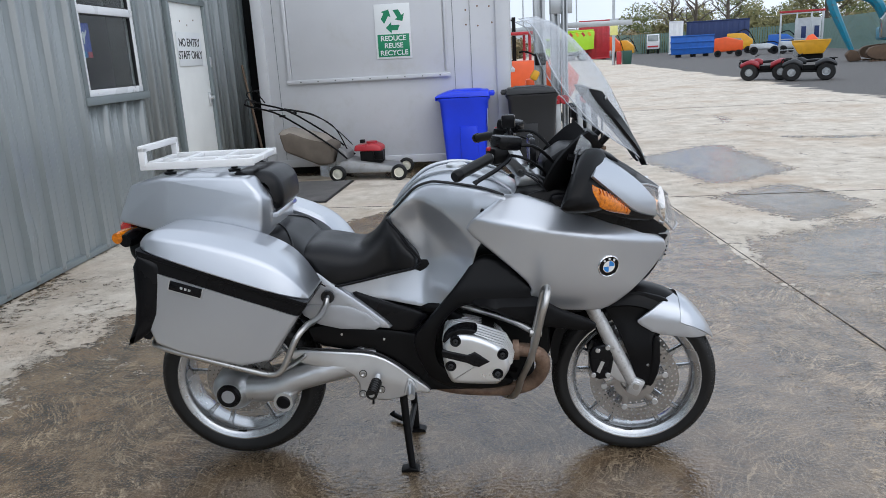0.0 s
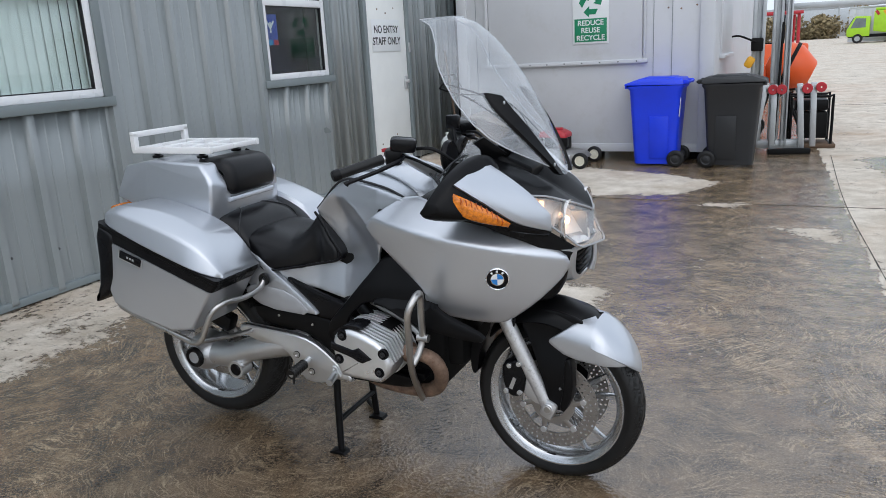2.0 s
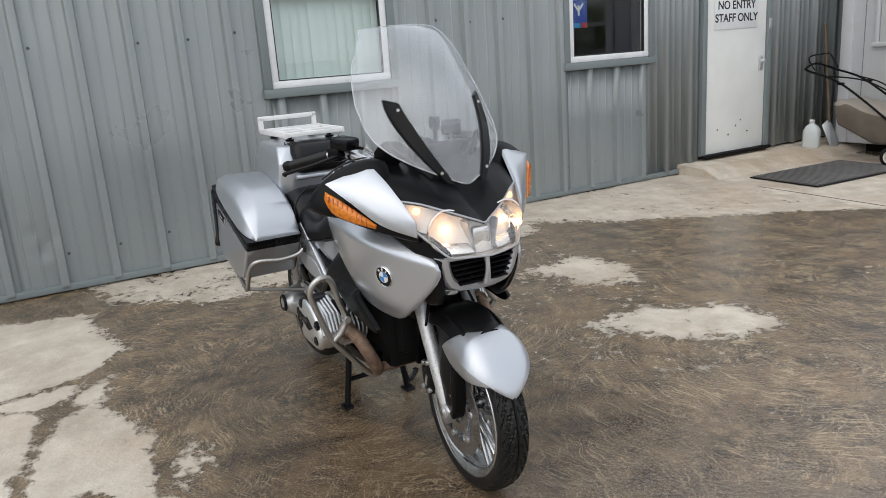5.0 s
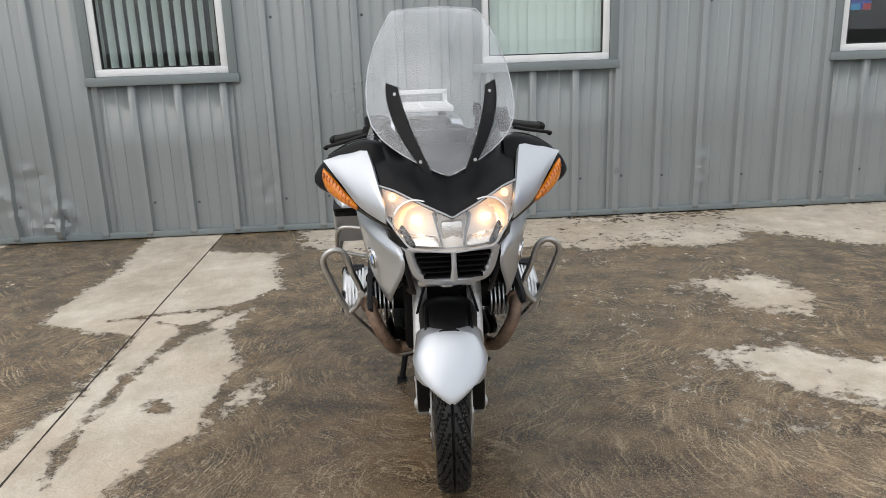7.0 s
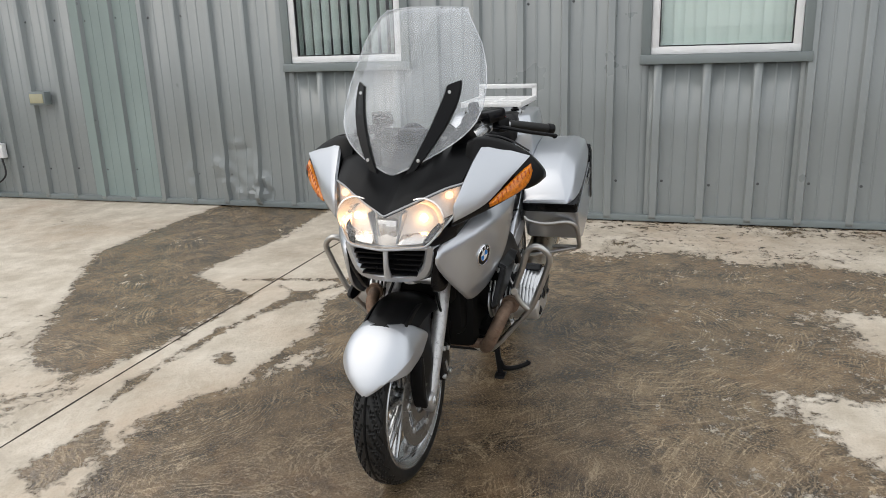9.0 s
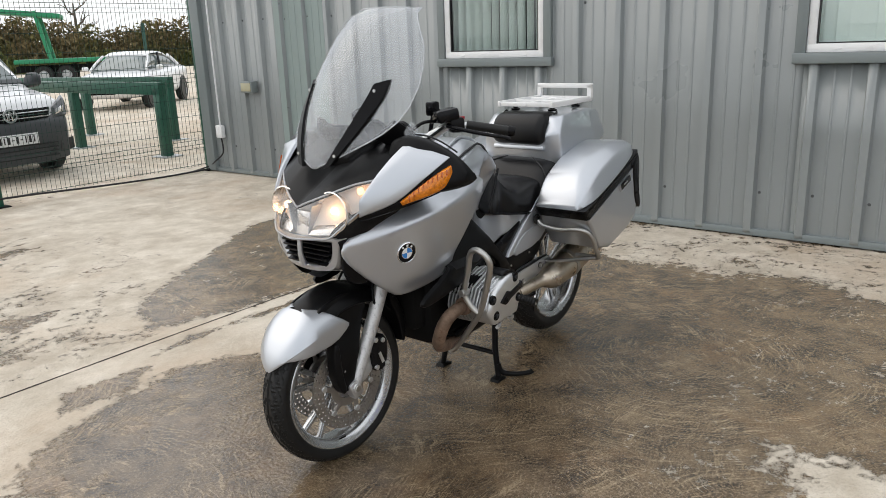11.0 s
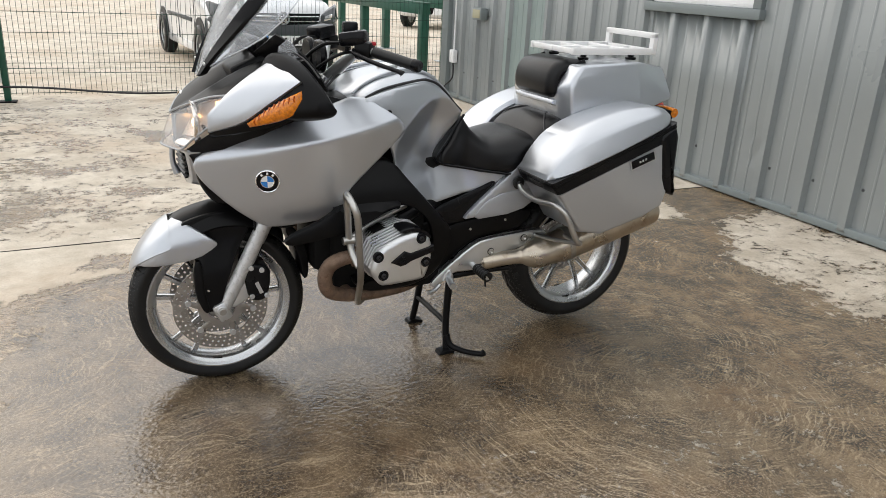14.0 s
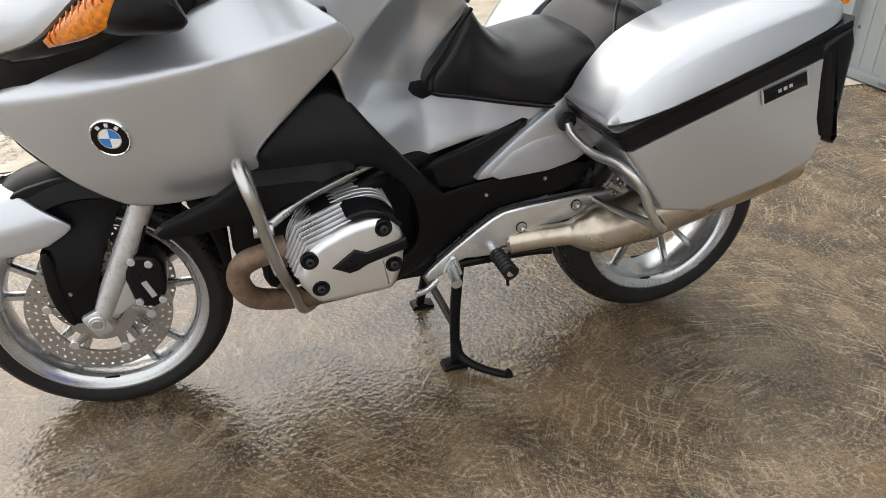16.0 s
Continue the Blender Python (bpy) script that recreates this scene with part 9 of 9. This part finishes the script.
part("maker_mark", box(2.0, -0.375, 3.25, 0.9, 0.012, 0.14, 0, pose(0, 0, 0, 0, -20, 0)), M["sign_white"], ex)

dmp = base("tipping_skip", pose(17.8, 43.5, 0, 0, 0, -20) @ Matrix.Scale(0.86, 4), "yellow tipping skip standing on the gravel", "skip")
part("tub", hull([(x, y, z) for y in (-0.75, 0.75) for x, z in ((-1.15, 1.30), (1.15, 1.30), (-0.7, 0.45), (0.75, 0.45), (-1.15, 1.15), (1.15, 1.15))], 0.04, 2), M["yellow"], dmp)
part("lip", box(0, 0, 1.30, 2.36, 1.56, 0.08, 0.02), M["yellow"], dmp)
part("frame", fuse(box(0, 0, 0.22, 1.5, 1.0, 0.44, 0.03)), M["dark"], dmp)
part("load", hull([(-0.4, -0.3, 1.3), (0.5, -0.3, 1.3), (-0.3, 0.4, 1.3), (0.4, 0.4, 1.3), (0.1, 0, 1.75), (-0.2, 0.1, 1.65)], 0.06, 2), M["orange"], dmp)

cg = base("site_cage", pose(20.6, 52.6, 0, 0, 0, -20), "galvanised cage frame with a red top rail", "cage")
for x in (-1.3, -0.3, 0.6, 1.3):
    for y in (-0.9, 0.9):
        part("post", box(x, y, 1.45, 0.09, 0.09, 2.9, 0.005), M["galv"], cg)
for z in (0.5, 1.2, 2.85):
    part("rail", box(0, -0.9, z, 2.7, 0.06, 0.06, 0.005), M["galv"], cg)
part("top_band", box(0, -0.9, 2.98, 2.8, 0.10, 0.13, 0.01), M["red"], cg)
part("white_cabin", box(0.4, 0.3, 1.35, 1.6, 1.0, 2.4, 0.03), M["galv"], cg, "grey steel cabin")
part("cabin_window", box(0.15, -0.22, 1.6, 0.3, 0.03, 0.8, 0.01), M["navy"], cg)
part("cabin_window", box(0.95, -0.22, 1.6, 0.3, 0.03, 0.8, 0.01), M["navy"], cg)

om = base("roller", pose(18.9, 63.4, 0, 0, 0, -18), "orange site machine on small wheels", "machine")
part("body", hull([(x, y, z) for y in (-0.5, 0.5) for x, z in ((-1.1, 0.4), (1.1, 0.5), (-1.1, 1.5), (-0.2, 1.6), (1.1, 1.25))], 0.08, 3), M["orange"], om)
part("cover", box(0.4, 0, 1.3, 1.1, 0.9, 0.3, 0.06), M["bag_top"], om)
for x in (-0.8, 0.8):
    road_wheel(om, x, -0.5, 0.28, 0.28, 0.18, M["dark"], 0.5)
for k, (x, y, c, h) in enumerate(((22.6, 66, "galv", 0.9), (24.3, 64, "galv", 1.0), (22.9, 74, "yellow", 1.9), (25.4, 70, "skip_blue", 1.6), (13.3, 92, "orange", 2.4), (15.0, 93, "yellow", 1.9))):
    mc = base("site_machine", pose(x, y, 0, 0, 0, -18), "small %s machine parked in the far yard" % {"galv": "grey", "yellow": "yellow", "skip_blue": "blue", "orange": "orange"}[c], "machine", "machines in the far yard")
    part("body", hull([(a, b, z) for b in (-0.6, 0.6) for a, z in ((-1.2, 0.4), (1.2, 0.4), (-1.1, h), (0.4, h), (1.2, h * 0.65))], 0.08, 2), M[c], mc)
    part("boom", tube([(-1.0, 0, h * 0.8), (0.6, 0, h * 1.15), (1.6, 0, 0.5)], 0.045, 8), M["dark"], mc)
    for a in (-0.8, 0.8):
        road_wheel(mc, a, -0.62, 0.34, 0.34, 0.2, M["dark"], 0.5)

th = base("telehandler", pose(0.35, 19.0, 0, 0, 0, 100) @ Matrix.Scale(0.8, 4), "red and orange forklift truck behind the lift", "forklift")
part("body", hull([(x, y, z) for y in (-0.8, 0.8) for x, z in ((-1.2, 0.4), (1.0, 0.4), (-1.2, 1.5), (0.2, 1.5), (1.0, 1.0))], 0.08, 2), M["orange"], th)
part("cab_frame", fuse(*[tube([(x, y, 1.3), (x * 0.9, y, 2.35)], 0.05, 8) for x in (-0.5, 0.5) for y in (-0.6, 0.6)], box(0, 0, 2.4, 1.3, 1.4, 0.1, 0.03)), M["red"], th)
part("mast", fuse(*[box(1.25, y, 1.5, 0.12, 0.12, 3.0, 0.01) for y in (-0.4, 0.4)], *[box(1.25, 0, z, 0.06, 0.8, 0.06, 0.01) for z in (0.6, 1.5, 2.4, 2.9)]), M["dark"], th)
for x in (-0.8, 0.7):
    for q in (-1, 1):
        road_wheel(th, x, q * 0.72, 0.38, 0.38, 0.25, M["galv"], 0.5)


def palisade(name, x0, y0, x1, y1, h, label, material):
    b = base(name, Matrix.Identity(4), label, "fence")
    L = math.hypot(x1 - x0, y1 - y0)
    m = Matrix.Translation((x0, y0, 0)) @ pose(0, 0, 0, 0, 0, math.degrees(math.atan2(y1 - y0, x1 - x0)))
    pales = []
    k = 0
    while k * 0.30 < L:
        pales.append(box(k * 0.30, 0, h / 2 + 0.05, 0.20, 0.02, h, 0))
        k += 1
    tagged(part("pales", moved(fuse(*pales), m), material, b), kind="stuff")
    for z in (0.5, h - 0.3):
        part("rail", moved(box(L / 2, 0.05, z, L, 0.06, 0.06), m), material, b)
    return b


palisade("palisade_fence", 8, 112, 36, 100, 2.6, "grey-green palisade fence behind the far yard", M["sheet_green"])
palisade("palisade_fence", 36, 100, 27.5, 52, 2.8, "grey-green palisade fence along the gravel", M["sheet_green"])

# green lorry-mounted frame beyond the cars
gl = base("car_transporter", pose(-17.0, -36, 0, 0, 0, 150), "green car transporter frame beyond the fence", "transporter")
part("deck", box(0, 0, 1.1, 6.0, 2.2, 0.2, 0.03), M["sign_green"], gl)
part("upper_deck", box(-3.2, 0, 3.4, 5.0, 2.2, 0.22, 0.03, pose(0, 0, 0, 0, 6, 0)), M["sign_green"], gl)
for x in (-4.6, -1.4):
    for q in (-1, 1):
        part("strut", tube([(x, q * 1.0, 1.1), (x - 0.4, q * 1.0, 3.4)], 0.09, 8), M["sign_green"], gl)
part("head_frame", fuse(*[box(2.9, q * 1.0, 1.5, 0.15, 0.15, 2.4, 0.01) for q in (-1, 1)], box(2.9, 0, 2.65, 0.15, 2.2, 0.15, 0.01), box(2.9, 0, 1.7, 0.06, 2.0, 1.4, 0.01)), M["shed_green"], gl)
part("chassis", box(0, 0, 0.75, 6.0, 1.0, 0.3, 0.02), M["dark"], gl)
for x in (-1.8, -0.8, 2.0):
    for q in (-1, 1):
        road_wheel(gl, x, q * 0.95, 0.45, 0.45, 0.3, M["galv"], 0.5)

# ---- trees and hedges ----
def leaf_material(name, a, b):
    m, n, l, p = shader(name)
    g = n.new("ShaderNodeNewGeometry")
    l.new(mix_rgb(n, l, g.outputs["Random Per Island"], a, b), p.inputs["Base Color"])
    p.inputs["Roughness"].default_value = 0.8
    return m


M["leaf"] = leaf_material("spring_hedge_leaves", (0.06, 0.08, 0.025), (0.24, 0.25, 0.085))
M["leaf_brown"] = leaf_material("brown_bank_scrub", (0.13, 0.10, 0.05), (0.34, 0.27, 0.14))
M["leaf_olive"] = leaf_material("olive_willow_leaves", (0.10, 0.10, 0.04), (0.32, 0.29, 0.12))
M["leaf_dark"] = leaf_material("dark_ivy_leaves", (0.02, 0.03, 0.012), (0.06, 0.075, 0.028))
M["bark"] = mat("grey_brown_bark", (0.11, 0.09, 0.07), 0.9, 0.0, 0.25, 5, 40, 0.3)


def clumps(centres, per, size):
    """Loose leaf sprays: many small bent blades about each centre (x, y, z, reach across, reach up)."""
    vs, fs = [], []
    for x, y, z, r, h in centres:
        for _ in range(per):
            u = Vector((random.gauss(0, 1), random.gauss(0, 1), random.gauss(0, 1)))
            u = u.normalized() * (random.random() ** 0.45)
            c = Vector((x + u.x * r, y + u.y * r, max(0.05, z + u.z * h)))
            a = Vector((random.uniform(-1, 1), random.uniform(-1, 1), random.uniform(-0.6, 1))).normalized()
            b = a.orthogonal().normalized()
            s = size * random.uniform(0.5, 1.4)
            i = len(vs)
            vs += [c - a * s, c + b * s * 0.45 + a * s * 0.1, c + a * s, c - b * s * 0.45 + Vector((0, 0, -s * 0.2))]
            fs.append((i, i + 1, i + 2, i + 3))
    me = bpy.data.meshes.new("leaves")
    me.from_pydata([tuple(v) for v in vs], [], fs)
    return me


def thicket(name, pts, height, per, size, material, label):
    """A run of scrub along points (x, y): one loose mass with an uneven top."""
    cs = []
    for (x0, y0), (x1, y1) in zip(pts, pts[1:]):
        L = math.hypot(x1 - x0, y1 - y0)
        n = max(1, int(L / (height * 0.35)))
        for k in range(n):
            f = (k + random.random()) / n
            h = height * (0.65 + 0.5 * noise.noise((x0 + (x1 - x0) * f, y0 * 0.3, 7.0)) + random.uniform(-0.1, 0.25))
            cs.append((x0 + (x1 - x0) * f + random.uniform(-1, 1), y0 + (y1 - y0) * f + random.uniform(-1.5, 1.5), h * 0.45, height * 0.36, h * 0.55))
    me = clumps(cs, per, size)
    me.materials.append(material)
    return tagged(new(name, me), label, "hedge", kind="stuff")


def tree(name, x, y, h, crown, material, label, leaves=600, bare=False):
    b = base(name, pose(x, y, 0, 0, 0, random.uniform(0, 360)), label, "tree")
    limbs = [tube([(0, 0, -0.1), (0.1, 0.05, h * 0.25), (-0.05, 0.1, h * 0.55), (0.1, 0, h * 0.8)], [h * 0.035, h * 0.028, h * 0.018, h * 0.008], 8)]
    tips = []
    def grow(p, d, length, r, depth):
        q = p + d * length
        mid_ = p + d * length * 0.5 + Vector((random.uniform(-1, 1), random.uniform(-1, 1), random.uniform(-0.3, 0.6))) * length * 0.12
        limbs.append(tube([tuple(p), tuple(mid_), tuple(q)], [r, r * 0.75, r * 0.45], 5, 2))
        if depth == 0:
            tips.append(q)
            return
        for _ in range(3):
            e = (d + Vector((random.uniform(-1, 1), random.uniform(-1, 1), random.uniform(-0.3, 0.8))) * 0.75).normalized()
            grow(p + d * length * random.uniform(0.55, 1.0), e, length * 0.62, r * 0.5, depth - 1)
    for k in range(8):
        a = k * 2.4
        z = h * (0.28 + 0.06 * k)
        grow(Vector((0, 0, z)), Vector((math.cos(a), math.sin(a), 0.7)).normalized(), crown * (0.8 - 0.05 * k), h * 0.012, 2 if bare else 1)
    part("trunk", fuse(*limbs), M["bark"], b)
    if not bare:
        me = clumps([(t.x, t.y, t.z, crown * 0.4, crown * 0.35) for t in tips], max(4, leaves // max(1, len(tips))), h * 0.016)
        me.materials.append(material)
        cr = new("crown", me)
        cr.parent = b
        cr["kind"] = "stuff"
    return b


thicket("hedge_north", [(-30, 128), (0, 132), (22, 132), (45, 122), (80, 100)], 5.2, 520, 0.32, M["leaf_brown"], "brown-green scrub bank behind the yard")
thicket("hedge_north_high", [(24, 139), (45, 132), (70, 118), (110, 95)], 11.0, 2200, 0.27, M["leaf"], "tall spring-green thicket behind the yard")
thicket("hedge_north_bank", [(27, 128), (45, 122), (75, 104)], 7.5, 1800, 0.24, M["leaf_olive"], "yellow-green willow scrub on the bank")
thicket("hedge_near", [(8, 118), (22, 112), (38, 104)], 3.4, 400, 0.22, M["leaf"], "green scrub along the palisade fence")
thicket("hedge_south", [(-75, -40), (-50, -55), (-28, -62), (-8, -70), (20, -75), (50, -70)], 5.2, 1500, 0.20, M["leaf_brown"], "brown scrub beyond the south yard")
thicket("hedge_south_dark", [(-60, -52), (-34, -60), (-25, -64), (-8, -72), (10, -76)], 4.6, 1100, 0.20, M["leaf_olive"], "olive-green bushes beyond the south yard")
thicket("verge_south", [(-70, -44), (-30, -58), (0, -66)], 1.6, 200, 0.25, M["leaf"], "green verge under the scrub")
for x, y, h, c, bare in ((26, 118, 10, 3.4, True), (29, 116, 11, 3.6, True), (33, 114, 11, 3.6, True), (46, 112, 12, 4.0, False), (-32, -66, 7, 2.2, True)):
    tree("tree", x, y, h, c, M["leaf_olive"], "bare branching tree behind the yard" if bare else "tree with thin spring leaves behind the yard", 6000, bare)

# road bridge parapet on the bank
br = tagged(finish("bridge_parapet", fuse(box(10, 150, 5.4, 60, 0.4, 0.9, 0.02, pose(0, 0, 0, 0, -2, 0)), box(10, 150, 2.4, 60, 0.6, 4.6, 0.02)), M["galv"]), "pale road bridge on the far bank", "bridge", kind="structure")
for x, h in ((-4, 13), (4.5, 11), (14, 12)):
    ms = base("mast", pose(x, 140, 0), "thin lamp mast on the far bank", "mast", "masts on the far bank")
    part("shaft", tube([(0, 0, 0), (0, 0, h)], 0.12, 8), M["galv"], ms)
